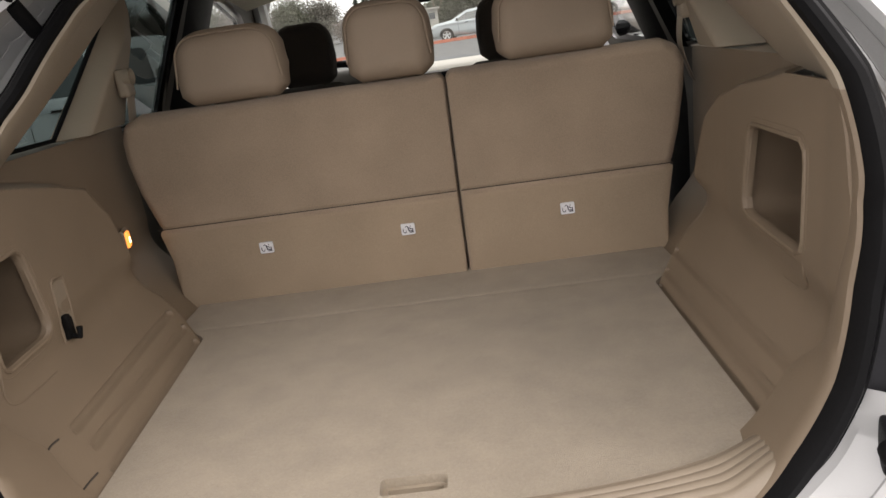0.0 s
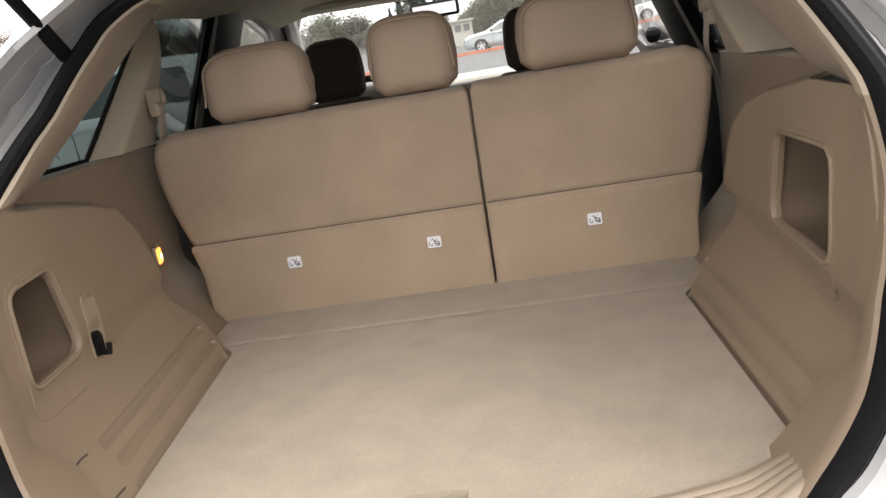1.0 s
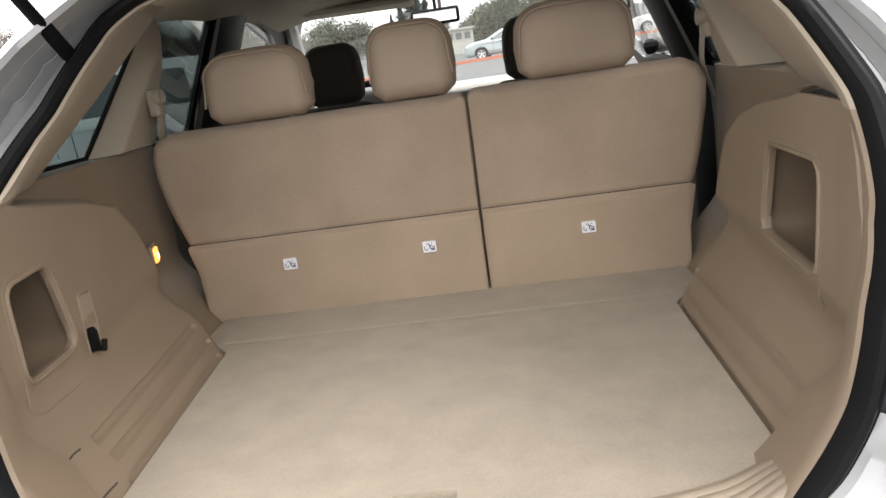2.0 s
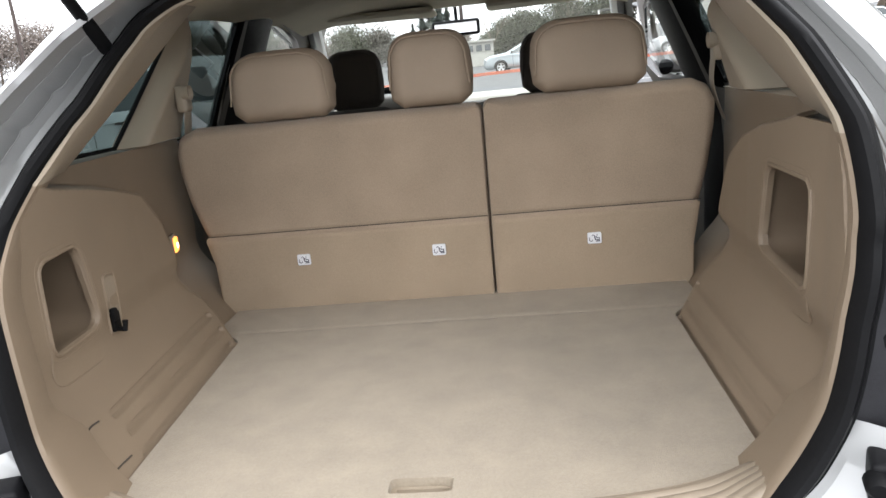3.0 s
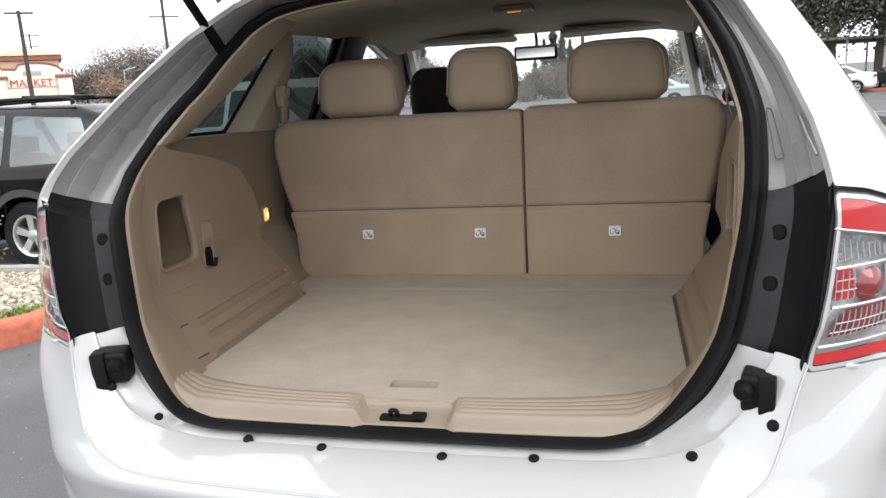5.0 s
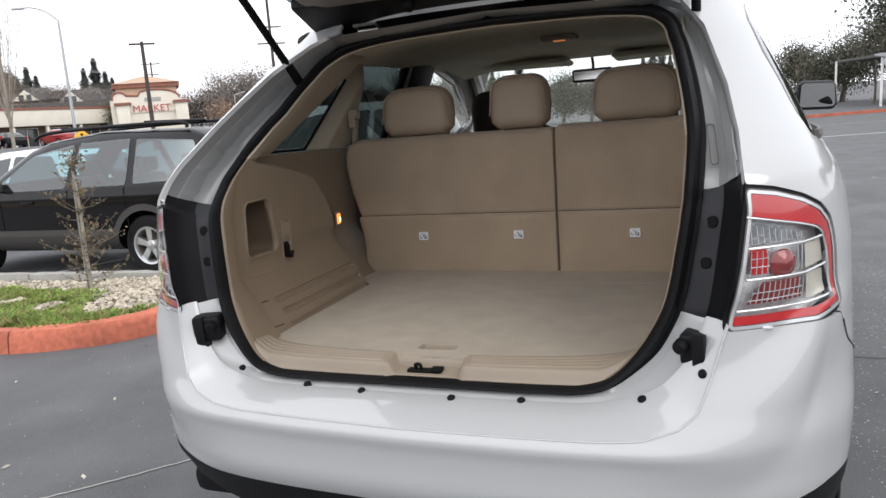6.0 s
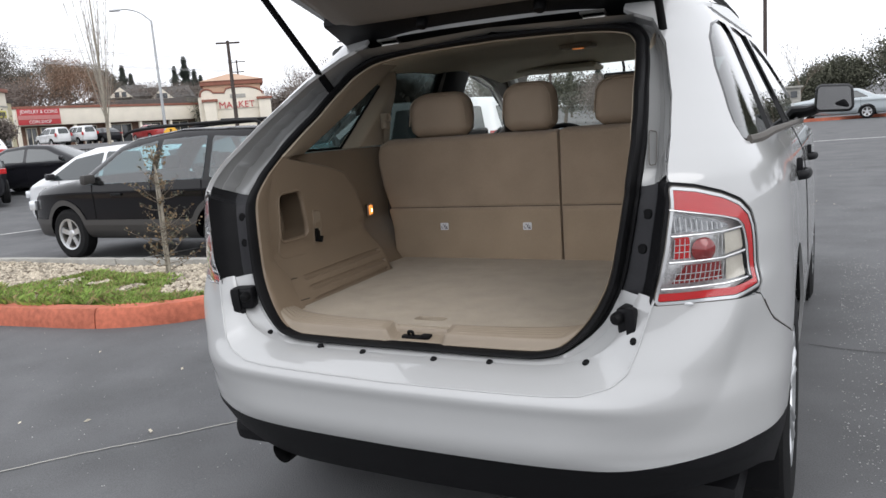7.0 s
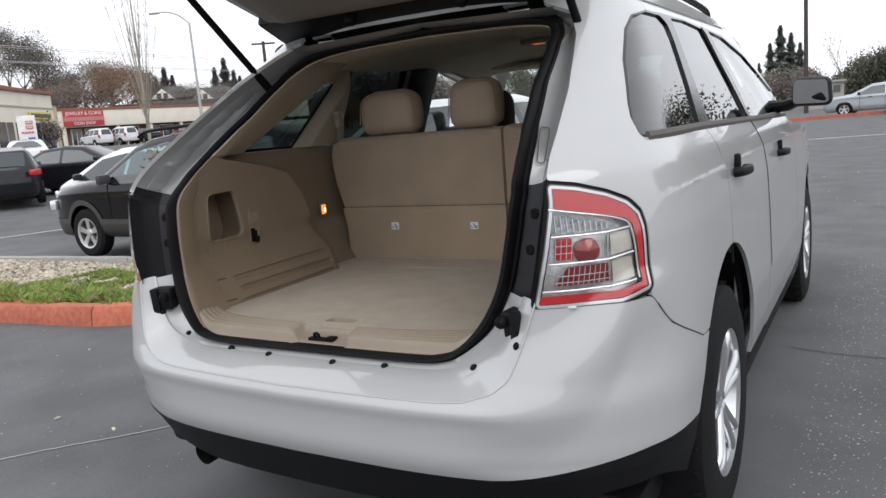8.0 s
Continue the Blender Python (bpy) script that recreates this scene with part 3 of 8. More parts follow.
ZSPLIT = 1.182
for sg, inner_c in ((1, right[i0:i1 + 1]), (-1, left[i0:i1 + 1])):
    outer_c = []
    SIDE[0] = 0.035 if sg < 0 else 0.0
    for q in inner_c:
        ax = abs(q[0])
        if ax > 0.50:
            outer_c.append(edge_point(0.880 + (q[2] - inner_c[0][2]) * (1.60 - 0.880) / (1.555 - inner_c[0][2])))
        else:
            top = edge_point(1.60)
            k = ax / 0.50
            outer_c.append(np.array([top[0] * k, 0.85 + (top[1] - 0.85) * k, 1.628 + (top[2] - 1.628) * k]))
    SIDE[0] = 0.0
    outer_c = np.array(outer_c)
    if sg < 0:
        outer_c = leftward(outer_c)
    mid1 = outer_c * 0.90 + inner_c * 0.10 + np.array([0, 0.022, -0.010])
    mid2 = outer_c * 0.80 + inner_c * 0.20 + np.array([0, 0.040, -0.016])
    mid3 = outer_c * 0.42 + inner_c * 0.58 + np.array([0, 0.044, -0.016])
    mid4 = outer_c * 0.16 + inner_c * 0.84 + np.array([0, 0.024, -0.008])
    dark = [i for i in range(len(outer_c)) if outer_c[i][2] <= ZSPLIT + 0.004]
    lite = [i for i in range(len(outer_c)) if outer_c[i][2] >= ZSPLIT - 0.004]
    part("jamb_cover", ruled([c[dark] for c in (outer_c, mid1, mid2, mid3 * 0.7 + mid2 * 0.3)], closed=False), BLACKTRIM, suv, "black plastic jamb cover")
    part("jamb_cover", ruled([c[dark] for c in (mid3 * 0.7 + mid2 * 0.3, mid3 + [0, -0.006, 0], mid4 + [0, -0.004, 0], inner_c + [0, 0.01, 0])], closed=False), SLATE, suv, "dark slate plastic jamb cover")
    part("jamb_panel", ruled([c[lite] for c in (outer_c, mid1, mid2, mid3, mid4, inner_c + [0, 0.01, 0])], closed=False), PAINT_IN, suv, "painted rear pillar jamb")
    if sg > 0:
        slot = [(0.650, 0.296, 1.260), (0.656, 0.308, 1.262), (0.663, 0.318, 1.256), (0.668, 0.286, 1.220), (0.672, 0.258, 1.188), (0.666, 0.252, 1.183), (0.658, 0.248, 1.187), (0.654, 0.268, 1.222)]
        part("jamb_slot", tube(smoothed(slot, 4, True) + np.array([0.001, -0.003, 0.001]), 0.0013, closed=True, n=5), GREYTRIM, suv)
        part("jamb_bead", tube(smoothed([(0.6995, 0.287, 1.254), (0.7000, 0.268, 1.245), (0.7020, 0.240, 1.226), (0.7055, 0.208, 1.207), (0.7085, 0.190, 1.194)], 4), 0.0022, n=6), PAINT_IN, suv)
    # raised flange whose inner edge steps in and out, with a bead of sealant along it
    dirn = outer_c[lite[0]] - inner_c[lite[0]]
    dirn = dirn / np.linalg.norm(dirn)
    run = lite[:-30] if len(lite) > 50 else lite
    a_, b_ = smoothed((mid1 * 0.6 + mid2 * 0.4)[run], 5), smoothed((mid2 * 0.50 + mid3 * 0.50)[run], 5)
    dist = np.concatenate([[0], np.cumsum(np.linalg.norm(np.diff(b_, axis=0), axis=1))])
    wave = (dist * 9.5) % 1.0
    wob = np.where(wave < 0.16, wave / 0.16, np.where(wave < 0.34, 1 - (wave - 0.16) / 0.18 * 1.5, -0.5 + (wave - 0.34) / 0.66 * 0.5)) * (0.0015 if sg > 0 else 0.0045)
    lift = np.array([-sg * 0.0008, -0.0018, 0.0006])
    wavy = b_ + wob[:, None] * dirn
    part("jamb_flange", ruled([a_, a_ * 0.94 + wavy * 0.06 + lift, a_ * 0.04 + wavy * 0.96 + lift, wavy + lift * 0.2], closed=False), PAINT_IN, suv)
    part("sealant_bead", tube(wavy + lift * 0.3, 0.0016, n=5), SEALANT, suv)
    for zb in (1.071, 0.984):
        k = int(np.argmin(np.abs(mid3[:, 2] - zb + 0.0)))
        pp = mid3[k] * 0.6 + mid4[k] * 0.4
        part("plug", moved(revolve([(0, 0.007), (0.011, 0.007), (0.016, 0.001), (0.016, -0.01)], 16), facing(pp, (-sg * 0.25, -0.95, 0.1))), RUBBER, suv, "round black rubber plug")

# landing below the opening: from the bumper crease in to the seal
xs = np.linspace(-0.69, 0.69, 121)
crease = []
for x in xs:
    z = float(crease_height(x)) if abs(x) < 0.69 else 0.882
    bx, by, bz = body(u_of_x(abs(x), z), z)
    crease.append((x, float(by), z) if x > 0 else tuple(leftward((abs(x), float(by), z))))
crease = np.array(crease)
low = np.array([q for q in np.concatenate([left[::-1], right[1:]]) if q[2] < 0.90])
ln = np.concatenate([[0], np.cumsum(np.linalg.norm(np.diff(low, axis=0), axis=1))])
lc = np.concatenate([[0], np.cumsum(np.linalg.norm(np.diff(crease, axis=0), axis=1))])
tt = np.linspace(0, 1, 121)
low = np.stack([np.interp(tt, ln / ln[-1], low[:, k]) for k in range(3)], 1)
cre = np.stack([np.interp(tt, lc / lc[-1], crease[:, k]) for k in range(3)], 1)
side = np.abs(tt - 0.5) * 2
edge_at = np.interp(side, [0, 0.62, 0.76, 0.88, 1], [0.76, 0.76, 0.60, 0.50, 0.45])[:, None]
scoop = (step((side - 0.60) / 0.12) * step((1 - side) / 0.08))[:, None] * np.array([0, 0.014, -0.010])


def ledge_row(f, dy, dz):
    return cre * (1 - f) + low * f + np.array([0, dy, dz])


landing = ruled([cre, ledge_row(0.05, 0.003, 0.004), ledge_row(edge_at * 0.5, 0.0, 0.007), ledge_row(edge_at - 0.03, 0.0, 0.007), ledge_row(edge_at - 0.008, 0.001, 0.0055)], closed=False)
part("bumper_landing", landing, PAINT, suv, "painted bumper top ledge")
flange = ruled([ledge_row(edge_at - 0.008, 0.001, 0.0055), ledge_row(edge_at, 0.003, 0.001) + scoop * 0.3, ledge_row(edge_at + (1 - edge_at) * 0.3, 0.0, 0.001) + scoop, ledge_row(edge_at + (1 - edge_at) * 0.7, 0.0, 0.002) + scoop, ledge_row(0.97, 0.002, 0.001), low + [0, 0.004, 0], low + [0, 0.03, 0.002]], closed=False)
part("body_flange", flange, PAINT, suv, "painted body flange under the seal")
part("bumper_edge", tube(cre, 0.0024, n=6), PAINT, suv)
for bx, by, bz, face in ((0.522, 0.107, 0.721, (-0.2, -0.60, 0.77)), (0.264, 0.108, 0.701, (0, -0.30, 0.95)), (0.103, 0.100, 0.699, (0, -0.30, 0.95)), (-0.127, 0.105, 0.700, (0, -0.30, 0.95)), (-0.282, 0.116, 0.703, (0, -0.30, 0.95)), (-0.497, 0.151, 0.720, (0.2, -0.66, 0.70)), (0.641, 0.097, 0.785, (-0.4, -0.82, 0.40)), (-0.585, 0.139, 0.787, (0.60, -0.50, 0.60))):
    clip = revolve([(0, 0.004), (0.0055, 0.004), (0.0095, 0.000), (0.0095, -0.008)], 14)
    part("push_clip", moved(clip, facing((bx, by, bz), face)), RUBBER, suv, "black push clip")
for sg, sx, sy, sz in ((1, 0.626, 0.142, 0.826), (-1, -0.592, 0.160, 0.826)):
    turn = Matrix.Translation((sx, sy, sz)) @ pose(0, 0, 0, 6, 0, -sg * 16)
    st = part("gate_stop", moved(box((0.050 if sg > 0 else 0.074, 0.050, 0.066), (0, 0, 0), 0.010, 3), turn), BLACKTRIM, suv, "black plastic tailgate stop")
    part("stop_pad", moved(moved(revolve([(0, 0.016), (0.010, 0.015), (0.015, 0.008), (0.016, -0.01)], 14), pose(-sg * 0.018, -0.030, 0.010, 0, 0, -90)), turn), RUBBER, st, "round rubber pad")
    part("stop_rib", moved(box((0.026, 0.020, 0.080), (sg * 0.016, -0.022, -0.004), 0.004), turn), BLACKTRIM, st)

# seam lines in the body
for sg in (1, -1):
    ys = np.linspace(0.30, 0.545, 16)
    pts = []
    for y in ys:
        z = float(fill_line(y))
        # plan position for that y
        uu = np.linspace(0.6, 2.0, 300)
        bx, by, bz = body(uu, np.full(300, z))
        k = int(np.argmin(np.abs(by - y)))
        pts.append((bx[k] + 0.001, y, z + 0.002))
    pts = pts if sg > 0 else leftward(pts)
    part("body_seam", tube(smoothed([tuple(q) for q in list(pts)[::3]], 5), 0.0018, n=5), GREYTRIM, suv)
    for ysm, z0, z1 in ((1.003, 0.80, 1.19), (1.853, 0.40, 1.19), (2.984, 0.40, 1.16)):
        zq = np.linspace(z0, z1, 14)
        line = []
        for z in zq:
            bx, by, bz = body(US, np.full(len(US), z))
            line.append((sg * (float(np.interp(ysm, by, bx)) - 0.004), ysm, z))
        part("door_seam", tube(line, 0.004, n=5), RUBBER, suv)

# tail lamps: housing, reflectors, red bands and bright dividers
LU = np.linspace(U_IN - 0.03, U_IN + 0.33, 110)
LZ = np.linspace(0.83, 1.17, 100)


def lamp_skin(off):
    def fm(u, z):
        x, y, zz = body(u, z)
        x2, y2, _ = body(u + 0.01, z)
        nx, ny = y2 - y, -(x2 - x)
        n = np.hypot(nx, ny)
        return x + nx / n * off, y + ny / n * off, zz
    return fm


def band(pts, r):
    p = poly(pts, r)
    return lambda X, Y, Z, U, V: np.maximum(p(U - U_IN, V), LAMP(U - U_IN, V) + 0.007)


TOP_RED = [(0.040, 1.095), (0.115, 1.080), (0.185, 1.066), (0.234, 1.054), (0.254, 1.036), (0.261, 0.988), (0.265, 0.905), (0.33, 0.905), (0.33, 1.20), (0.040, 1.20)]
BOT_RED = [(-0.02, 0.84), (0.32, 0.84), (0.32, 0.908), (0.268, 0.908), (0.200, 0.896), (-0.02, 0.896)]
for flip in (False, True):
    fx = mirrored if flip else (lambda s: s)
    lampo = part("tail_lamp", fx(sheet(lamp_skin(-0.030), lambda X, Y, Z, U, V: LAMP(U - U_IN, V) + 0.012, LU, LZ)), SILVERLENS, suv, "red and clear wrapround tail lamp")
    part("lamp_gasket", fx(sheet(lamp_skin(-0.004), lambda X, Y, Z, U, V: np.maximum(LAMP(U - U_IN, V) - 0.013, -LAMP(U - U_IN, V) + 0.001), LU, LZ)), BLACKTRIM, lampo)
    part("lamp_frame", fx(sheet(lamp_skin(-0.002), lambda X, Y, Z, U, V: np.maximum(LAMP(U - U_IN, V) - 0.004, -LAMP(U - U_IN, V) - 0.001), LU, LZ)), GREYTRIM, lampo)
    part("lamp_rim", fx(sheet(lamp_skin(-0.001), lambda X, Y, Z, U, V: np.maximum(LAMP(U - U_IN, V) - 0.001, -LAMP(U - U_IN, V) - 0.006), LU, LZ)), BRIGHTRIM, lampo)
    part("red_band", fx(sheet(lamp_skin(-0.003), band(TOP_RED, 0.0), LU, LZ)), REDLENS, lampo, "red upper reflector")
    part("red_band", fx(sheet(lamp_skin(-0.003), band(BOT_RED, 0.0), LU, LZ)), REDLENS, lampo, "red lower reflector")
    part("reverse_lamp", fx(sheet(lamp_skin(-0.020), band([(0.048, 1.033), (0.18, 1.031), (0.225, 1.037), (0.171, 1.055), (0.115, 1.071), (0.054, 1.080)], 0.0), LU, LZ)), GREYLENS, lampo, "grey clear reversing lamp")
    part("stop_lamp", fx(sheet(lamp_skin(-0.020), band([(0.058, 0.973), (0.10, 0.973), (0.10, 1.022), (0.062, 1.022)], 0.0), LU, LZ)), REDLENS, lampo, "red faceted lens")
    part("turn_lamp", fx(sheet(lamp_skin(-0.020), band([(0.050, 0.914), (0.186, 0.914), (0.186, 0.957), (0.085, 0.957)], 0.0), LU, LZ)), REDDARK, lampo, "dark red faceted lens")
    for za, zb in ((0.974, 1.022), (0.912, 0.962)):
        part("side_lens", fx(sheet(lamp_skin(-0.012), band([(0.191, za), (0.253, za + 0.007), (0.249, zb + 0.004), (0.193, zb)], 0.0), LU, LZ)), PALELENS, lampo, "pale cream side lens")
    for za, zb in ((0.968, 0.977), (0.906, 0.914), (1.028, 1.033)):
        uu = np.linspace(U_IN + 0.012, U_IN + 0.248, 26)
        zz = za + (zb - za) * np.clip((uu - U_IN - 0.18) / 0.07, 0, 1)
        x, y, z = lamp_skin(-0.004)(uu, zz)
        inside = LAMP(uu - U_IN, zz) < -0.006
        part("lamp_divider", fx((tube(np.stack([x, y, z], 1)[inside], 0.0026, n=6))), BRIGHTRIM, lampo)
    line = smoothed([(0.052, 1.089, 0), (0.115, 1.077, 0), (0.185, 1.063, 0), (0.230, 1.049, 0), (0.246, 1.031, 0), (0.253, 0.988, 0), (0.257, 0.916, 0)], 6)
    x, y, z = lamp_skin(-0.002)(U_IN + line[:, 0], line[:, 1])
    part("lamp_divider", fx((tube(np.stack([x, y, z], 1), 0.0022, n=6))), BRIGHTRIM, lampo)
    x, y, z = lamp_skin(0.001)(np.array([U_IN + 0.085]), np.array([0.868]))
    part("lamp_tab", fx(moved(box((0.020, 0.005, 0.006), (0, 0, 0), 0.001), pose(x[0], y[0], z[0], 0, 0, 12))), BRIGHTRIM, lampo)
    # facets of the reflectors
    fac, stripes = [], []
    for k in range(11):
        u0 = U_IN + 0.055 + 0.0128 * k
        for z0, z1 in ((0.914, 0.957), (0.973, 1.020)):
            if z0 > 0.96 and 3 < k < 9:
                continue
            x, y, z = lamp_skin(-0.014)(u0 + np.linspace(0, 0.006, 4), np.linspace(z0, z1, 4))
            fac.append(tube(np.stack([x, y, z], 1), 0.0010, n=4))
        x, y, z = lamp_skin(-0.014)(np.full(3, U_IN + 0.05 + 0.014 * k), np.linspace(1.034, 1.076 - 0.003 * k, 3))
        stripes.append(tube(np.stack([x, y, z], 1), 0.0012, n=4))
    for z0, ua, ub in ((0.923, 0.05, 0.186), (0.938, 0.06, 0.186), (0.989, 0.058, 0.10), (1.005, 0.058, 0.10)):
        uu = np.linspace(U_IN + ua, U_IN + ub, 8)
        x, y, z = lamp_skin(-0.014)(uu, np.full(8, z0))
        fac.append(tube(np.stack([x, y, z], 1), 0.0009, n=4))
    part("reflector_grid", fx(merged(*fac)), BRIGHTRIM, lampo)
    part("lens_flutes", fx(merged(*stripes)), BRIGHTRIM, lampo)
    x, y, z = lamp_skin(-0.016)(np.array([U_IN + 0.133]), np.array([0.990]))
    bulb = [(0.0, 0.012), (0.016, 0.010), (0.029, 0.0)]
    part("bulb_lens", fx(moved(revolve(bulb, 20), facing((x[0], y[0], z[0]), (0.55, -0.83, 0)))), REDDARK, lampo, "round dark red bulb lens")
    part("lens_cover", fx(sheet(lamp_skin(0.001), lambda X, Y, Z, U, V: LAMP(U - U_IN, V), LU[::2], LZ[::2])), LAMPGLASS, lampo, "clear lamp cover").visible_shadow = False

# wheels


def wheel(parent, place, right_side, radius=0.37, rim=0.222, width=0.225, spokes=5, spoke_mat=None):
    e = new("wheel")
    e.parent = parent
    e.matrix_local = pose(*place, 0, 0, 0 if right_side else 180)
    w = width / 2
    prof = [(rim - 0.012, -w + 0.02), (rim + 0.01, -w), (radius - 0.05, -w - 0.004), (radius - 0.012, -w + 0.012), (radius, -w + 0.04), (radius, w - 0.04), (radius - 0.012, w - 0.012), (radius - 0.05, w + 0.004), (rim + 0.01, w), (rim - 0.012, w - 0.02)]
    ty = revolve(prof, 40)
    lugs = [moved(box((0.03, 0.006, 0.012), (0, 0, 0)), pose(0, 0, 0, 360 * k / 60, 0, 0) @ pose(0.075 if k % 2 else 0.03, 0, radius + 0.001)) for k in range(60)]
    part("tyre", merged(ty, *lugs), TYRE, e)
    r_ob = part("rim", revolve([(rim - 0.030, w - 0.05), (rim - 0.014, w - 0.012), (rim + 0.006, w - 0.002), (rim + 0.006, w - 0.012), (rim - 0.02, w - 0.03)], 40), spoke_mat or ALLOY, e)
    part("barrel", revolve([(rim - 0.024, -w + 0.03), (rim - 0.028, 0.0), (rim - 0.026, w - 0.05)], 40), GREYTRIM, r_ob)
    part("wheel_back", revolve([(0.0, -0.035), (rim - 0.025, -0.035), (rim - 0.025, -0.06)], 28), RUBBER, e)
    for k in range(spokes):
        a = 360 * k / spokes
        for off in (-0.030, 0.030):
            sp = smoothed([(w - 0.034, off * 0.28, 0.03), (w - 0.022, off * 0.62, rim * 0.5), (w - 0.012, off * 1.05, rim * 0.82), (w - 0.018, off * 1.35, rim - 0.006)], 5)
            part("spoke", moved(tube(sp, np.linspace(0.017, 0.0135, len(sp)), n=10, squash=(1, 0.9)), pose(0, 0, 0, a, 0, 0)), spoke_mat or ALLOY, r_ob)
    part("hub_cap", revolve([(0, w - 0.022), (0.03, w - 0.024), (0.05, w - 0.034), (0.062, w - 0.06)], 24), spoke_mat or ALLOY, r_ob)
    for k in range(5):
        part("wheel_nut", moved(revolve([(0, 0.012), (0.008, 0.010), (0.010, 0)], 6), pose(0, 0, 0, 360 * (k + 0.5) / 5, 0, 0) @ pose(w - 0.05, 0, 0.045)), GREYTRIM, r_ob)
    part("brake_disc", revolve([(0.02, -0.02), (rim - 0.05, -0.02), (rim - 0.05, -0.03), (0.02, -0.03)], 28), RUBBER, e)
    return e


for y in (ARCH_R[0], ARCH_F[0]):
    for sg in (1, -1):
        wheel(suv, (sg * 0.835, y, 0.365 + float(ground_height(sg * 0.9, y))), sg > 0)
        # dark wheel house
        liner = upper(revolve([(0.25, -0.10), (0.46, -0.10), (0.455, 0.10)], 40), -0.18)
        part("wheel_liner", moved(liner, pose(sg * 0.83, y, 0.385, 0, 0, 0 if sg > 0 else 180)), BLACKTRIM, suv, "black wheel-arch liner")

# underside, exhaust
part("underbody", box((1.70, 3.9, 0.10), (0, 2.25, 0.30), 0.04), BLACKTRIM, suv, "dark underbody")
part("rear_valance", box((1.05, 0.5, 0.12), (0, 0.62, 0.37), 0.05), BLACKTRIM, suv, "dark rear valance")
ex = tube([(-0.44, 0.6, 0.345), (-0.485, 0.34, 0.340), (-0.50, 0.145, 0.325)], [0.034, 0.034, 0.038], n=20, caps=False)
ex2 = tube([(-0.50, 0.146, 0.325), (-0.485, 0.34, 0.340)], [0.034, 0.030], n=20, caps=False)
part("exhaust_tip", merged(ex, ex2), RUBBER, suv, "dark steel exhaust pipe")

# roof, windscreen, bonnet, nose
roof_z = curve1([0.78, 0.95, 1.5, 2.2, 2.8], [1.655, 1.685, 1.715, 1.70, 1.635])


def roof_map(x, y):
    return x, y, roof_z(y) - 0.055 * np.abs(x / 0.70) ** 3.2


part("roof", solid(sheet(roof_map, lambda X, Y, Z, U, V: np.maximum(np.abs(X) - 0.70, np.maximum(0.80 + 0.16 * np.abs(X / 0.68) ** 3 - Y, Y - 2.80 + 0.10 * (X / 0.7) ** 2)), np.linspace(-0.72, 0.72, 40), np.linspace(0.76, 2.84, 60)), 0.02), PAINT, suv)
for sg in (1, -1):
    ys = np.linspace(0.90, 2.72, 40)
    top = np.array([float(roof_z(y)) for y in ys])
    tail = np.interp(ys, [0.90, 1.0], [0.683, 0.703])
    one = np.ones(40)
    part("roof_edge", ruled([np.stack([sg * a, ys, b], 1) for a, b in ((tail - 0.004, np.minimum(1.611, top - 0.075)), (tail + 0.003, np.minimum(1.618, top - 0.066)), (tail, top - 0.055), (tail - 0.012, top - 0.046), (tail - 0.035, top - 0.038), (0.655 * one, top - 0.036))], closed=False), PAINT, suv)
    rail = [(sg * 0.64, 1.0, 1.675), (sg * 0.64, 1.06, 1.70), (sg * 0.64, 1.6, 1.722), (sg * 0.64, 2.3, 1.705), (sg * 0.64, 2.4, 1.675)]
    part("roof_rail", tube(smoothed(rail, 6), 0.014, n=8), BLACKTRIM, suv, "black roof rail")


def screen_map(a, b):
    y = 2.76 + 0.86 * b - 0.10 * a * a * (1 - 0.3 * b)
    return a * (0.64 + 0.16 * b), y, 1.615 - 0.49 * b - 0.02 * a * a


part("windscreen", sheet(screen_map, lambda X, Y, Z, U, V: np.maximum(np.abs(U) - 1, np.abs(V - 0.5) - 0.5), np.linspace(-1.001, 1.001, 24), np.linspace(-0.001, 1.001, 16)), CLEAR, suv, "clear windscreen").visible_shadow = False
for sg in (1, -1):
    part("front_pillar", tube([np.array(screen_map(np.array(sg * 1.03), np.array(b))) for b in np.linspace(-0.05, 1.05, 12)], 0.035, n=8), PAINT, suv)


def hood_map(x, y):
    return x, y, np.interp(y, [3.5, 4.0, 4.5, 4.68], [1.13, 1.08, 0.99, 0.88]) - 0.05 * (x / 0.85) ** 4


part("bonnet", solid(sheet(hood_map, lambda X, Y, Z, U, V: np.maximum(np.abs(X) - 0.90, np.maximum(3.52 - Y, Y - 4.66 + 0.25 * (X / 0.9) ** 4)), np.linspace(-0.92, 0.92, 30), np.linspace(3.5, 4.7, 30)), 0.02), PAINT, suv)
nose = []
for z, dy in ((0.28, -0.05), (0.45, 0.03), (0.60, 0.05), (0.80, 0.03), (0.93, -0.03)):
    a = np.linspace(-math.pi / 2, math.pi / 2, 41)
    nose.append(np.stack([0.92 * np.sign(np.sin(a)) * np.abs(np.sin(a)) ** 0.5, 4.22 + (0.46 + dy) * np.abs(np.cos(a)) ** 0.5, np.full(41, z)], 1))
part("front_bumper", ruled(nose, closed=False), PAINT, suv)

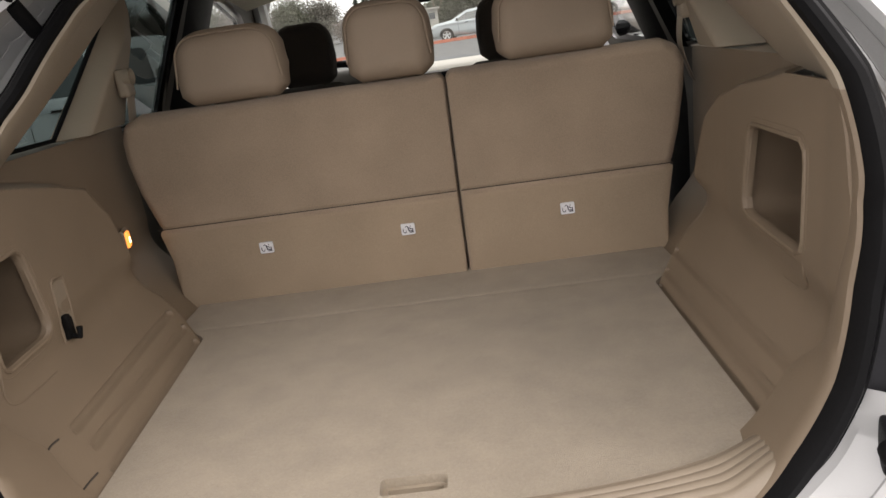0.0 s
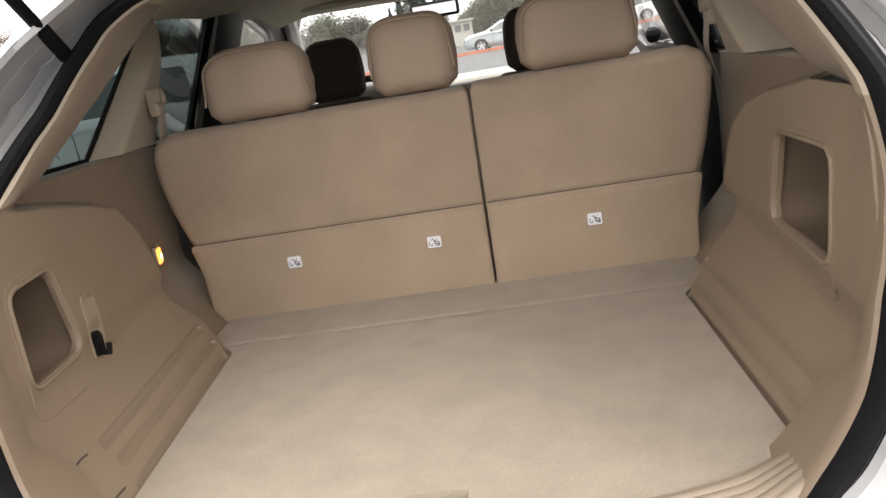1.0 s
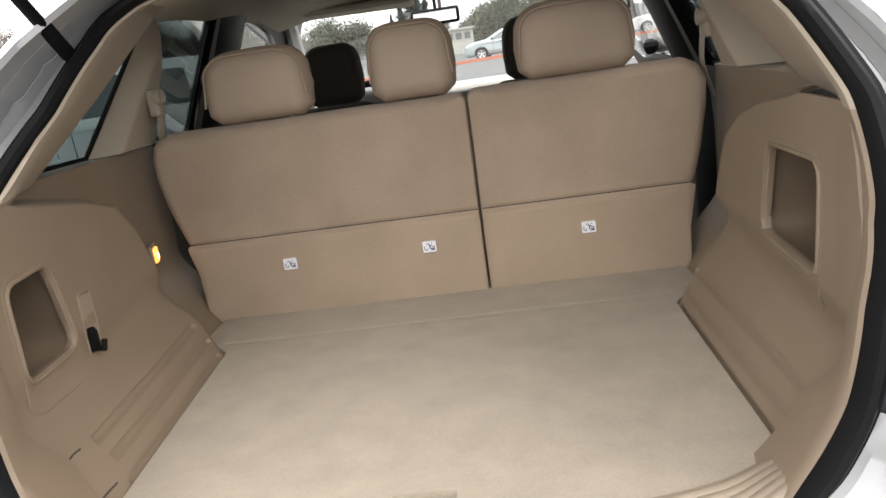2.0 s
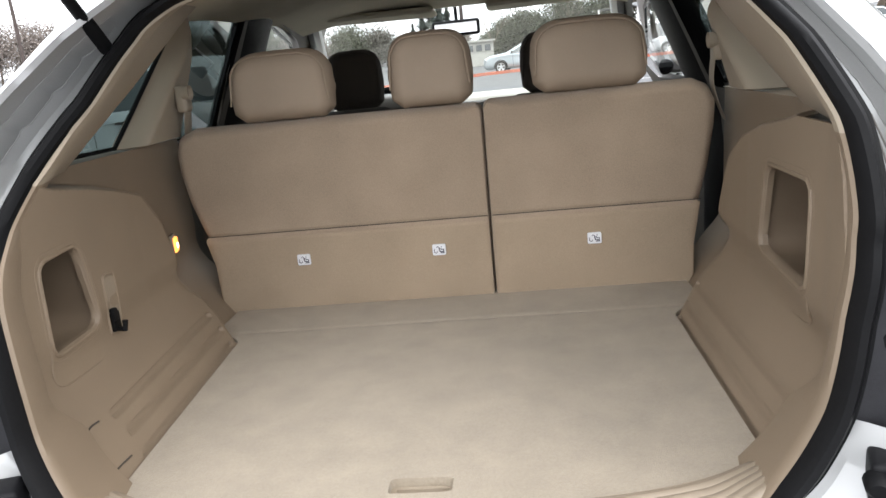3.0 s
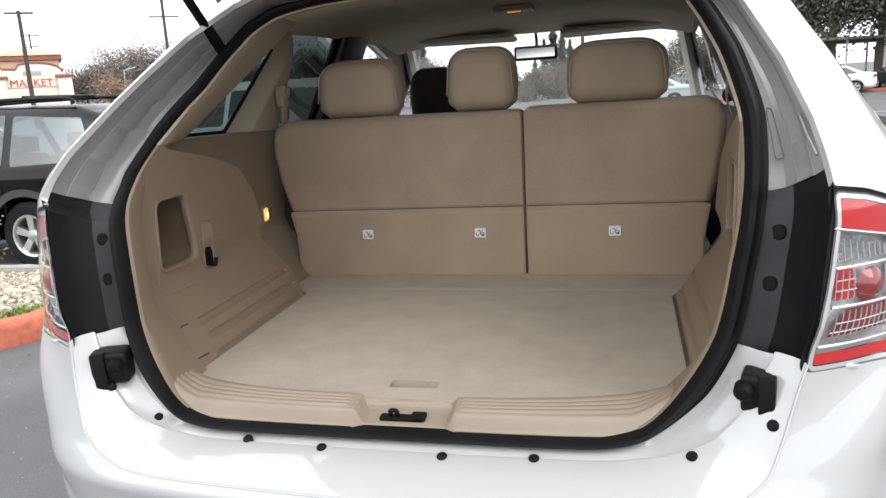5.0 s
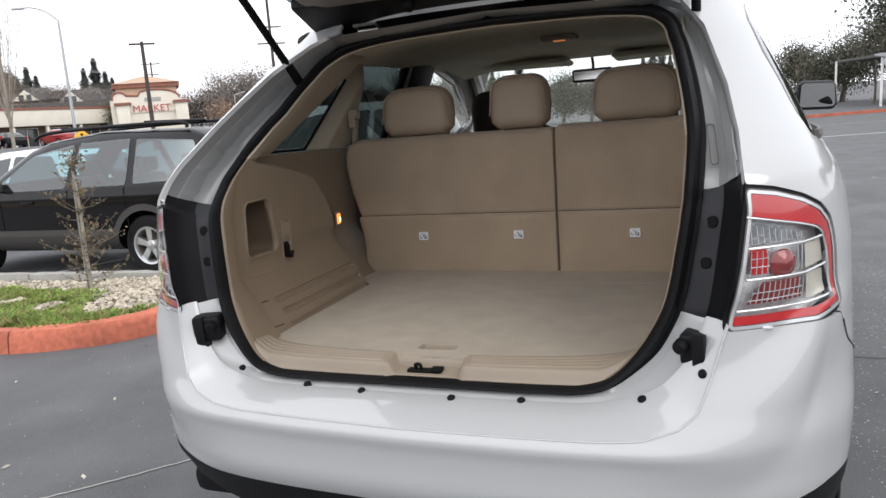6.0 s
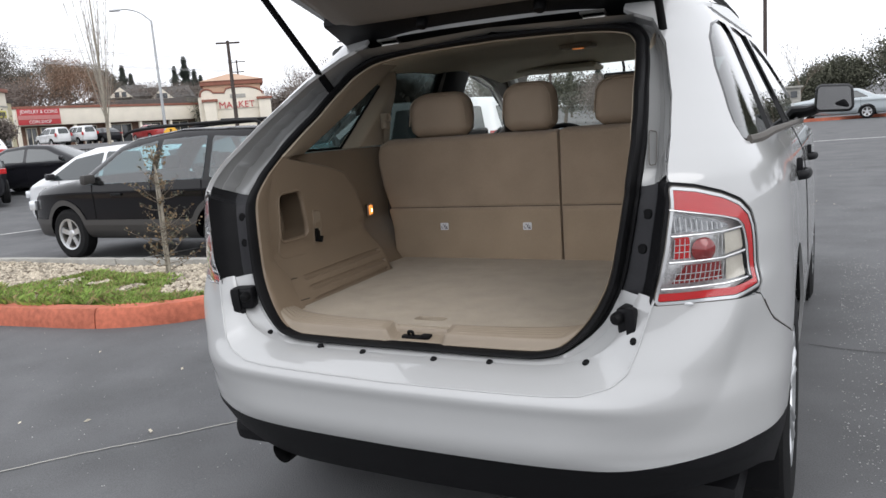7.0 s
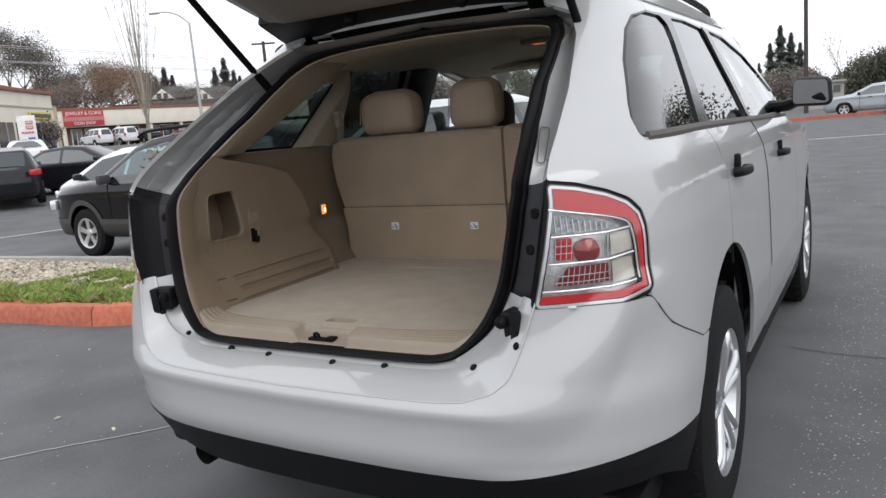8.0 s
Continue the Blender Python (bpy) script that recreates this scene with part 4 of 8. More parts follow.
# door handles and mirrors
for sg in (1, -1):
    for y, zh in ((1.18, 1.068), (2.33, 1.042)):
        h = part("door_handle", tube(smoothed([(sg * 0.954, y - 0.10, zh), (sg * 0.978, y - 0.085, zh + 0.002), (sg * 0.985, y, zh), (sg * 0.978, y + 0.085, zh - 0.004), (sg * 0.954, y + 0.10, zh - 0.006)], 5), 0.0135, n=10, squash=(0.7, 1.15)), BLACKTRIM, suv, "black door handle")
        part("keyhole_bezel", moved(box((0.02, 0.026, 0.05), (0, 0, 0), 0.008), pose(sg * 0.957, y - 0.04, zh + 0.03)), BLACKTRIM, h)
    out = poly([(sg * 1.00, 1.262), (sg * 1.115, 1.258), (sg * 1.11, 1.330), (sg * 1.005, 1.336)], 0.032)
    lo_, hi_ = min(sg * 0.95, sg * 1.17), max(sg * 0.95, sg * 1.17)
    mir = part("side_mirror", pillow(out, (lo_, 1.20), (hi_, 1.38), (40, 36), lambda a, b, h: (a, 2.665 - h, b), 0.05, 0.14), BLACKTRIM, suv, "black side mirror")
    part("mirror_glass", sheet(lambda a, b: (a, 2.590 + 0.10 * sg * (a - sg * 1.05) - 0.24 * (b - 1.29), b), lambda X, Y, Z, U, V: out(U, V) + 0.014, np.linspace(lo_, hi_, 40), np.linspace(1.20, 1.38, 36)), CHROME, mir, "mirror glass")
    part("mirror_foot", tube([(sg * 0.87, 2.76, 1.235), (sg * 0.95, 2.70, 1.24), (sg * 1.02, 2.66, 1.265)], [0.05, 0.04, 0.03], n=10, squash=(1, 0.7)), BLACKTRIM, mir)

# ---- the raised tailgate with hinges, struts and rubber bumps ----
GATE = Matrix.Translation((0, 0.90, 1.655)) @ Euler((radians(-24), 0, 0)).to_matrix().to_4x4()
gate = part("tailgate", moved(sheet(lambda a, b: (a, -b, 0.03 + 0.05 * np.clip(b - 0.55, 0, 1) - 0.02 * np.abs(a / 0.62) ** 4), lambda X, Y, Z, U, V: np.maximum(np.abs(U) - np.interp(V, [0, 0.5, 1.1], [0.60, 0.68, 0.66]), np.abs(V - 0.56) - 0.55), np.linspace(-0.7, 0.7, 50), np.linspace(0, 1.13, 40)), GATE), PAINT, suv, "raised tailgate")


def gate_in(a, b):
    rim = step((np.abs(a) - 0.50) / 0.10)
    head = step((0.20 - b) / 0.06)
    return a, -b, -0.055 + 0.05 * np.maximum(rim, head) + 0.012 * step((np.abs(a) - 0.44) / 0.05)


part("tailgate_lining", solid((lambda s: moved(s, GATE))(sheet(gate_in, lambda X, Y, Z, U, V: np.maximum(np.abs(U) - np.interp(V, [0, 0.5, 1.1], [0.555, 0.635, 0.61]), np.abs(V - 0.645) - 0.49), np.linspace(-0.7, 0.7, 60), np.linspace(0.04, 1.16, 50))), -0.01), GATETRIM, gate, "grey beige tailgate lining")
part("tailgate_flange", moved(box((1.18, 0.215, 0.05), (0, -0.078, -0.018), 0.015), GATE), BLACKTRIM, gate, "black tailgate header")
for sg in (1, -1):
    hx = 0.37 if sg > 0 else -0.39
    hg = part("hinge", moved(merged(tube([(hx - 0.038, 0.01, -0.048), (hx - 0.038, -0.055, -0.050), (hx + 0.038, -0.055, -0.050), (hx + 0.038, 0.01, -0.048)], 0.006, closed=True, n=6), tube([(hx - 0.036, -0.025, -0.055), (hx + 0.036, -0.025, -0.055)], 0.007, n=8), box((0.060, 0.02, 0.012), (hx, 0.015, -0.046), 0.004)), GATE), STEELBAR, gate, "steel tailgate hinge")
    part("rubber_bump", moved(moved(revolve([(0, 0.020), (0.016, 0.018), (0.021, 0.006), (0.021, -0.03)], 18), pose(0.225 if sg > 0 else -0.20, -0.140, -0.055, 0, 90, 0)), GATE), RUBBER, gate, "round rubber bump")
    a, b = np.array((sg * 0.612, 0.745, 1.488)), np.array((sg * 0.625, 0.455, 1.765))
    d = (b - a) / np.linalg.norm(b - a)
    strut = part("gas_strut", tube([a, a + d * 0.44], 0.012, n=12), RUBBER, suv, "black gas strut")
    part("strut_rod", tube([a + d * 0.43, a + d * 0.64], 0.006, n=10), RUBBER, strut)
    part("strut_joint", tube([a - d * 0.03, a + d * 0.05], 0.016, n=12), RUBBER, strut)

# ---- cargo area ----
FLOORZ = curve1([0.15, 0.30, 0.95, 1.05, 1.25], [0.737, 0.736, 0.733, 0.732, 0.729])


RIDGE = {-1: ([0.80, 0.923, 1.008, 1.08, 1.157, 1.187, 1.211, 1.232, 1.26], [1.04, 0.966, 0.94, 0.91, 0.844, 0.738, 0.62, 0.50, 0.42]),
         1: ([0.80, 0.896, 0.941, 1.003, 1.062, 1.12, 1.174, 1.209, 1.235, 1.26], [1.06, 1.03, 1.02, 0.996, 0.965, 0.926, 0.831, 0.70, 0.54, 0.42])}


def floor_half(y, sg):
    """Half width of the carpet; the two sides differ a little."""
    return 0.506 + 0.052 * (y - 0.33) if sg < 0 else 0.541


def panel_x(y, z, sg=-1):
    """Inner side lining: half width at (y, z)."""
    y, z = np.asarray(y, float), np.asarray(z, float)
    upper = 0.610 + 0.07 * np.clip(y - 0.30, 0, 0.5) + 0.02 * (z - 1.02)
    ridge = np.interp(z, *RIDGE[sg])
    upper = upper + (0.115 if sg < 0 else 0.100) * step((y - ridge) / 0.13)
    lower = floor_half(y, sg) + 0.72 * (z - 0.754)
    k = step((0.985 - z) / 0.15)
    # the wheel house curves away before the seat
    lower = lower + 0.085 * step((y - np.interp(z, [0.754, 0.82, 0.86, 0.906, 0.95], [0.950, 0.985, 0.985, 0.955, 0.90])) / 0.12)
    front = step((0.34 - y) / 0.12)
    x = upper * (1 - k) + lower * k
    return x - 0.012 * front


RIBS = {-1: ((0.829, 0.829, 0.435, 0.965), (0.795, 0.791, 0.435, 0.960), (0.757, 0.757, 0.42, 0.945)),
        1: ((0.821, 0.816, 0.376, 0.985), (0.782, 0.777, 0.36, 0.97), (0.751, 0.747, 0.36, 0.95))}


def rib(y, z, sg):
    """Long grooves: a crisp upper edge, a soft lower one and round ends."""
    g = np.zeros(np.shape(z))
    for z0, z1, ya, yb in RIBS[sg]:
        zc = z0 + (z1 - z0) * (y - ya) / (yb - ya)
        along = np.maximum(ya + 0.007 - y, y - yb + 0.007)
        d = np.where(along > 0, np.hypot(np.maximum(along, 0), z - zc), np.abs(z - zc)) - 0.0045
        g = np.maximum(g, step(1 - d / np.where(z > zc, 0.0022, 0.0065)))
    return g


def lining(sg):
    def fm(y, z):
        return sg * (panel_x(y, z, sg) + 0.0085 * rib(y, z, sg)), y, z
    return fm


RECESS_L = [(0.432, 1.094), (0.520, 1.096), (0.538, 0.982), (0.420, 0.983)]
RECESS_R = [(0.630, 1.121), (0.424, 1.131), (0.428, 1.012), (0.662, 1.005)]
BIN_L, BIN_R = poly(RECESS_L, 0.025), poly(RECESS_R, 0.025)


def open_y(z, sg):
    """Depth of one side of the tailgate opening at a height."""
    return np.interp(z, [p[2] for p in SEAL[1:]], [p[1] for p in SEAL[1:]]) + curve1(LEAN[sg][0], LEAN[sg][2])(z)


PY, PZ = np.linspace(0.14, 1.36, 210), np.concatenate([np.linspace(0.715, 0.845, 92), np.linspace(0.845, 1.262, 112)[1:]])
for sg, hole, nm in ((-1, BIN_L, "left"), (1, BIN_R, "right")):
    def sd(X, Y, Z, U, V, hole=hole, sg=sg):
        return np.maximum.reduce([open_y(Z, sg) + 0.024 - Y, FLOORZ(Y) - 0.012 - Z, -hole(Y, Z), Z - np.interp(Y, [0.3, 0.60, 0.66, 1.4], [1.252, 1.244, 1.243, 1.235]), Y - 1.34])
    s = sheet(lining(sg), sd, PY, PZ)
    lin = part("side_lining", solid(s, 0.006 * -sg), TRIM, suv, "tan plastic cargo side lining")
    # storage recess behind the opening
    ring = np.array(RECESS_L if sg < 0 else RECESS_R)
    c = ring.mean(0)

    def contour(grow, dx):
        out = []
        for a in np.linspace(0, 2 * math.pi, 49)[:-1]:
            d = np.array([math.cos(a), math.sin(a)])
            lo_, hi_ = 0.0, 0.3
            for _ in range(26):
                m_ = (lo_ + hi_) / 2
                if hole(c[0] + d[0] * m_, c[1] + d[1] * m_) < grow:
                    lo_ = m_
                else:
                    hi_ = m_
            yy, zz = c + d * lo_
            out.append((sg * (float(panel_x(yy, zz, sg)) + dx), yy, zz))
        return np.array(out)
    rb = ruled([contour(0.0, 0.0), contour(-0.003, 0.004), contour(-0.003, 0.014), contour(0.012, 0.018), contour(0.030, 0.13)])
    back = contour(0.030, 0.13)
    part("storage_recess", merged(rb, (back, [tuple(range(len(back)))])), TRIM, lin, "open storage recess")
    part("recess_rim", tube(contour(0.003, 0.0005), 0.0042, closed=True, n=8), TRIM, lin)
    part("recess_border", tube(contour(0.015, 0.0006), 0.0012, closed=True, n=6), TRIM, lin)
    # shallow outline below the recess
    edge = [(0.398, 1.03), (0.384, 0.955), (0.382, 0.92), (0.398, 0.905), (0.44, 0.900), (0.53, 0.897)] if sg < 0 else [(0.398, 1.06), (0.402, 0.965), (0.412, 0.935), (0.447, 0.917), (0.52, 0.911)]
    part("panel_outline", tube(smoothed([(sg * float(panel_x(y, z, sg)), y, z) for y, z in edge], 6), np.linspace(0.0026, 0.0012, 6 * (len(edge) - 1) + 1), n=6), TRIM, lin)
    if sg < 0:
        rr = [(-float(panel_x(y, z)), y, z) for y, z in ((0.602, 1.022), (0.610, 1.040), (0.640, 1.038), (0.650, 1.024), (0.650, 0.930), (0.644, 0.918), (0.606, 0.922), (0.600, 0.934))]
        part("hook_bezel", tube(smoothed(rr, 4, True), 0.0035, closed=True, n=6), TRIM, lin)
        rin = np.array(smoothed(rr, 4, True))
        cen = rin.mean(0)
        part("hook_recess", (np.concatenate([cen + (rin - cen) * 0.9 + [0.0015, 0, 0]]), [tuple(range(len(rin)))]), SILL, lin, smooth=False)
        hx = -float(panel_x(0.62, 0.95))
        part("bag_hook", merged(moved(box((0.010, 0.026, 0.040), (0, 0, 0), 0.004), pose(hx + 0.006, 0.616, 0.945)), moved(box((0.012, 0.014, 0.026), (0, 0, 0), 0.004), pose(hx + 0.012, 0.606, 0.962)), tube([(hx, 0.616, 0.93), (hx + 0.024, 0.614, 0.927), (hx + 0.026, 0.616, 0.945)], 0.006, n=6)), RUBBER, lin, "dark plastic bag hook")
        jk = [(0.338, 0.79), (0.342, 0.815), (0.352, 0.833), (0.370, 0.838), (0.396, 0.836)]
        part("jack_cover", tube(smoothed([(-float(panel_x(y, z)) + 0.0005, y, z) for y, z in jk], 5), 0.0018, n=5), DARKSEAT, lin)
        part("cover_edge", tube([(-float(panel_x(y, z)) + 0.0005, y, z) for y, z in ((0.338, 0.772), (0.365, 0.771), (0.392, 0.769))], 0.0018, n=5), DARKSEAT, lin)
        # lit cargo lamp
        lx = -float(panel_x(1.10, 0.975))
        cl = part("cargo_lamp", moved(box((0.012, 0.036, 0.040), (0, 0, 0), 0.005), pose(-0.742, 1.160, 0.968, 0, 0, 14)), WARMLAMP, lin, "small lit warm cargo lamp")
        part("bulb", moved(box((0.016, 0.014, 0.018), (0, 0, 0), 0.006, 2), pose(-0.742, 1.160, 0.966, 0, 0, 14)), BULB, cl)
        part("lamp_bezel", moved(box((0.010, 0.052, 0.056), (0, 0, 0), 0.005), pose(-0.748, 1.162, 0.968, 0, 0, 14)), SILL, cl)
    # shelf and cream pillar lining above
    ledge = sheet(lambda y, k: (sg * (panel_x(y, 1.243 + 0 * y, sg) * (1 - k) + (half_width(1.24) - 0.03) * k), y, 1.243 + 0.006 * k - 0.008 * step((y - 0.66) / 0.2)), lambda X, Y, Z, U, V: np.maximum(0.60 - U, U - 1.36), np.linspace(0.5, 1.37, 50), np.linspace(0, 1, 6))
    part("window_shelf", ledge, SHELF, lin, "smooth grey-tan window shelf")

    def pillar(y, z):
        edge = 0.735 + 1.75 * (z - 1.262)
        rear = (0.120 * step((edge - y + 0.035) / 0.05) + 0.090 * np.clip((edge - y) / (edge - open_y(z, sg)), 0, 1.05)) * np.interp(z, [1.24, 1.4, 1.55], [1.0, 0.85, 0.6])
        front = 0.10 * step((y - 1.05 - 0.95 * (z - 1.25)) / 0.07) * np.interp(z, [1.24, 1.45, 1.58], [1.0, 0.6, 0.1])
        return sg * (half_width(z) - 0.045 - np.maximum(rear, front)), y, z
    GAP = poly([(0.75, 1.262), (1.02, 1.258), (1.24, 1.495), (1.17, 1.492)] if sg > 0 else [(0.79, 1.262), (1.06, 1.258), (1.275, 1.495), (1.19, 1.492)], 0.012)
    part("pillar_lining", solid(sheet(pillar, lambda X, Y, Z, U, V: np.maximum.reduce([open_y(Z, sg) + 0.008 - Y, 1.243 - Z, -GAP(Y, Z), Z - 1.60, Y - (1.30 if sg < 0 else 1.235) - 0.25 * (Z - 1.25)]), np.linspace(0.2, 1.45, 140), np.linspace(1.24, 1.61, 80)), 0.006 * -sg), UPTRIM, suv, "cream plastic pillar lining")
    rim = [(pillar(np.array(y), np.array(z))) for y, z in ((0.725 if sg > 0 else 0.765, 1.25), (1.03 if sg > 0 else 1.07, 1.246), (1.25 if sg > 0 else 1.285, 1.50), (1.19, 1.505))]
    part("window_gasket", tube([np.array([float(c) for c in q]) for q in rim], 0.006, n=6), RUBBER, suv)
    # seat belt guide
    bg_ = part("belt_guide", merged(moved(box((0.03, 0.045, 0.07), (0, 0, 0), 0.010, 3), pose(0.712 if sg > 0 else -0.690, 1.262, 1.345)), moved(revolve([(0.0, -0.012), (0.018, -0.010), (0.02, 0.01)], 14), pose(0.695 if sg > 0 else -0.673, 1.25, 1.36, 0, 0, 0 if sg < 0 else 180))), UPTRIM, suv, "beige seat belt guide")
    belt = smoothed([(0.702 if sg > 0 else -0.680, 1.262, 1.335), (sg * 0.700, 1.275, 1.25), (sg * 0.735, 1.300, 1.16)], 5)
    part("seat_belt", tube(belt, 0.024, n=8, squash=(0.12, 1)), UPTRIM, bg_, "beige seat belt webbing")

# carpeted floor, with a fold line near the seat and a finger recess at the rear
CUTOUT = poly([(-0.038, 0.266), (0.050, 0.266), (0.050, 0.296), (-0.038, 0.296)], 0.006)


def floor_map(x, y):
    return x, y, FLOORZ(y) - 0.004 * step(1 - np.abs(y - 1.02) / 0.012)


part("cargo_floor", solid(sheet(floor_map, lambda X, Y, Z, U, V: np.maximum.reduce([np.where(X < 0, -X - panel_x(Y, FLOORZ(Y), -1), X - panel_x(Y, FLOORZ(Y), 1)) - 0.006, 0.205 + 0.08 * (np.abs(X) / 0.5) ** 3 - Y, Y - 1.30, -CUTOUT(X, Y)]), np.linspace(-0.62, 0.62, 80), np.linspace(0.2, 1.31, 140)), -0.02), CARPET, suv, "beige carpeted cargo floor")
PULL = [(-0.046, 0.258), (0.058, 0.258), (0.058, 0.304), (-0.046, 0.304)]
PULL_IN = [(-0.036, 0.267), (0.048, 0.267), (0.048, 0.295), (-0.036, 0.295)]


def pull_ring(pts, d):
    return np.array([(x, y, float(FLOORZ(y)) + d) for x, y in pts])


part("pull_recess", merged(ruled([pull_ring(PULL, 0.0), pull_ring(PULL, 0.004), pull_ring(PULL_IN, 0.004), pull_ring(PULL_IN, -0.008)]), (pull_ring(PULL_IN, -0.008), [(0, 1, 2, 3)])), UPTRIM, suv, "pale tan floor pull recess", smooth=False)

# ribbed sill plate, notched for the latch
NOTCH = poly([(-0.085, 0.12), (0.085, 0.12), (0.055, 0.225), (-0.055, 0.225)], 0.012)


def sill_map(x, k):
    """k: 0 at the seal, 1 at the carpet."""
    ax = np.abs(x)
    y0 = 0.150 + 0.02 * (ax / 0.5) ** 4
    y = y0 + (0.062 + 0.07 * (ax / 0.5) ** 3) * k
    lift = -0.002 + 0.026 * step(k / 0.22) + 0.017 * k - 0.034 * step((k - 0.86) / 0.14)
    ridge = 0.0028 * np.abs(np.sin(np.clip((k - 0.28) / 0.56, 0, 1) * 4 * math.pi)) * (np.abs(x - 0.017) > 0.11)
    z = 0.722 + lift + ridge + 0.05 * step((ax - 0.42) / 0.10) * (1 - k)
    dip = 0.030 * step(-(poly([(-0.078, -9), (0.112, -9), (0.085, 9), (-0.051, 9)], 0.02)(x, k)) / 0.022) * step((0.94 - k) / 0.1)
    return x, y, z - dip


part("sill_plate", solid(sheet(sill_map, lambda X, Y, Z, U, V: np.maximum(np.abs(U) - 0.53, np.abs(V - 0.5) - 0.5), np.linspace(-0.531, 0.531, 180), np.linspace(-0.001, 1.001, 60)), -0.004), SILL, suv, "ribbed tan plastic sill plate")
part("latch_striker", merged(box((0.085, 0.020, 0.010), (0.008, 0.180, 0.729), 0.003), tube(smoothed([(-0.012, 0.180, 0.73), (-0.012, 0.174, 0.745), (0.0, 0.174, 0.745), (0.0, 0.180, 0.73)], 5), 0.0045, n=7), box((0.028, 0.024, 0.012), (0.040, 0.182, 0.732), 0.003)), RUBBER, suv, "black latch striker")
# inner lip all round the opening
wide = step((loop[:, 2:] - 1.20) / 0.12)
sunk = step((0.93 - loop[:, 2:]) / 0.08)
back = outward(loop, 0.022) * (1 - sunk) + outward(loop, 0.028) * sunk
lip = ruled([loop + [0, 0.004, 0], outward(loop, -0.004) * (1 - wide) + outward(loop, -0.005) * wide + [0, 0.010, 0], outward(loop, -0.002) * (1 - wide) + outward(loop, -0.004) * wide + [0, 0.03, 0], back * (1 - wide) + outward(loop, 0.012) * wide + np.concatenate([0 * wide, 0.09 + 0.07 * sunk, 0 * wide], 1)])
v, f = lip
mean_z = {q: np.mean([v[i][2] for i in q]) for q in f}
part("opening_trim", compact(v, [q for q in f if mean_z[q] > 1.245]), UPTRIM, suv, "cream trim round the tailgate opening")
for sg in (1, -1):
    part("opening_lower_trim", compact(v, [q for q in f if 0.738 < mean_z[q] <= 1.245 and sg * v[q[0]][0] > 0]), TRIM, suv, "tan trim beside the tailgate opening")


# headliner with dome lamp and sun visors
def liner_map(x, y):
    return x, y, np.interp(y, [0.90, 1.1, 1.6, 2.3, 2.75], [1.592, 1.615, 1.635, 1.63, 1.585]) - 0.07 * np.abs(x / 0.70) ** 3


part("headliner", sheet(liner_map, lambda X, Y, Z, U, V: np.maximum(np.abs(X) - 0.715, np.maximum(0.895 - 0.0 * X - Y, Y - 2.76 + 0.10 * (X / 0.7) ** 2)), np.linspace(-0.72, 0.72, 40), np.linspace(0.88, 2.8, 60)), LINER, suv, "cream headliner")
dl = part("dome_lamp", box((0.15, 0.10, 0.02), (0.0, 1.90, 1.622), 0.008), UPTRIM, suv, "ceiling dome lamp")
part("lamp_lens", box((0.05, 0.035, 0.010), (0.0, 1.895, 1.613), 0.004), DIMLAMP, dl, "lit warm lens")
for sg in (1, -1):
    vo = poly([(sg * 0.13, 2.60), (sg * 0.55, 2.55), (sg * 0.55, 2.69), (sg * 0.13, 2.74)], 0.02)
    part("sun_visor", pillow(vo, (min(sg * 0.09, sg * 0.6), 2.5), (max(sg * 0.09, sg * 0.6), 2.78), (40, 24), lambda a, b, h: (a, b, 1.575 + h - 0.1 * np.clip(b - 2.62, 0, 1)), 0.02, 0.028), LINER, suv, "cream sun visor")
mo = poly([(-0.14, 1.475), (0.055, 1.475), (0.055, 1.52), (-0.14, 1.52)], 0.014)
rv = part("rear_view_mirror", pillow(mo, (-0.17, 1.45), (0.09, 1.55), (40, 20), lambda a, b, h: (a, 2.90 + h, b), 0.02, 0.04), RUBBER, suv, "black rear view mirror")
part("mirror_glass", (np.array([(-0.14, 2.878, 1.475), (0.055, 2.878, 1.475), (0.055, 2.878, 1.52), (-0.14, 2.878, 1.52)]), [(0, 1, 2, 3)]), CHROME, rv, smooth=False)
part("mirror_stalk", tube([(-0.04, 2.92, 1.51), (-0.04, 2.93, 1.56), (-0.04, 2.90, 1.60)], 0.008, n=8), RUBBER, rv)

# ---- seats ----


def seat_y(z):
    return np.interp(z, [0.72, 0.80, 0.96, 1.27], [1.215, 1.213, 1.212, 1.212])


def narrowed(x, z):
    """The seat backs draw in a little towards their top."""
    return x + (0.17 - x) * 0.030 * np.clip((z - 0.96) / 0.30, 0, 1.3)


def back_face(a, b, h):
    return narrowed(a, b), seat_y(b) + 0.055 - h + 0.004 * np.exp(-((b - 0.967) / 0.005) ** 2), b


def seat_back(outline, lo, hi, name, label):
    ob = part(name, pillow(outline, lo, hi, (210, 190), back_face, lambda a, b: np.interp(np.abs(a - 0.111), [0.01, 0.07], [0.0045, 0.030]), 0.11), SEATBACK, suv, label)
    return ob


L_OUT = poly([(-0.640, 0.70), (0.083, 0.70), (0.0855, 1.238), (-0.690, 1.238), (-0.718, 1.226), (-0.724, 1.20), (-0.721, 1.154), (-0.700, 1.07), (-0.660, 0.968), (-0.642, 0.885)], 0.025)
R_OUT = poly([(0.1335, 0.70), (0.613, 0.70), (0.615, 0.855), (0.632, 0.96), (0.661, 1.053), (0.684, 1.157), (0.690, 1.21), (0.680, 1.235), (0.655, 1.247), (0.1355, 1.244)], 0.025)
left_back = seat_back(L_OUT, (-0.78, 0.66), (0.13, 1.29), "rear_seat_back", "wide tan carpeted rear seat back")
right_back = seat_back(R_OUT, (0.10, 0.66), (0.74, 1.29), "rear_seat_back", "narrow tan carpeted rear seat back")
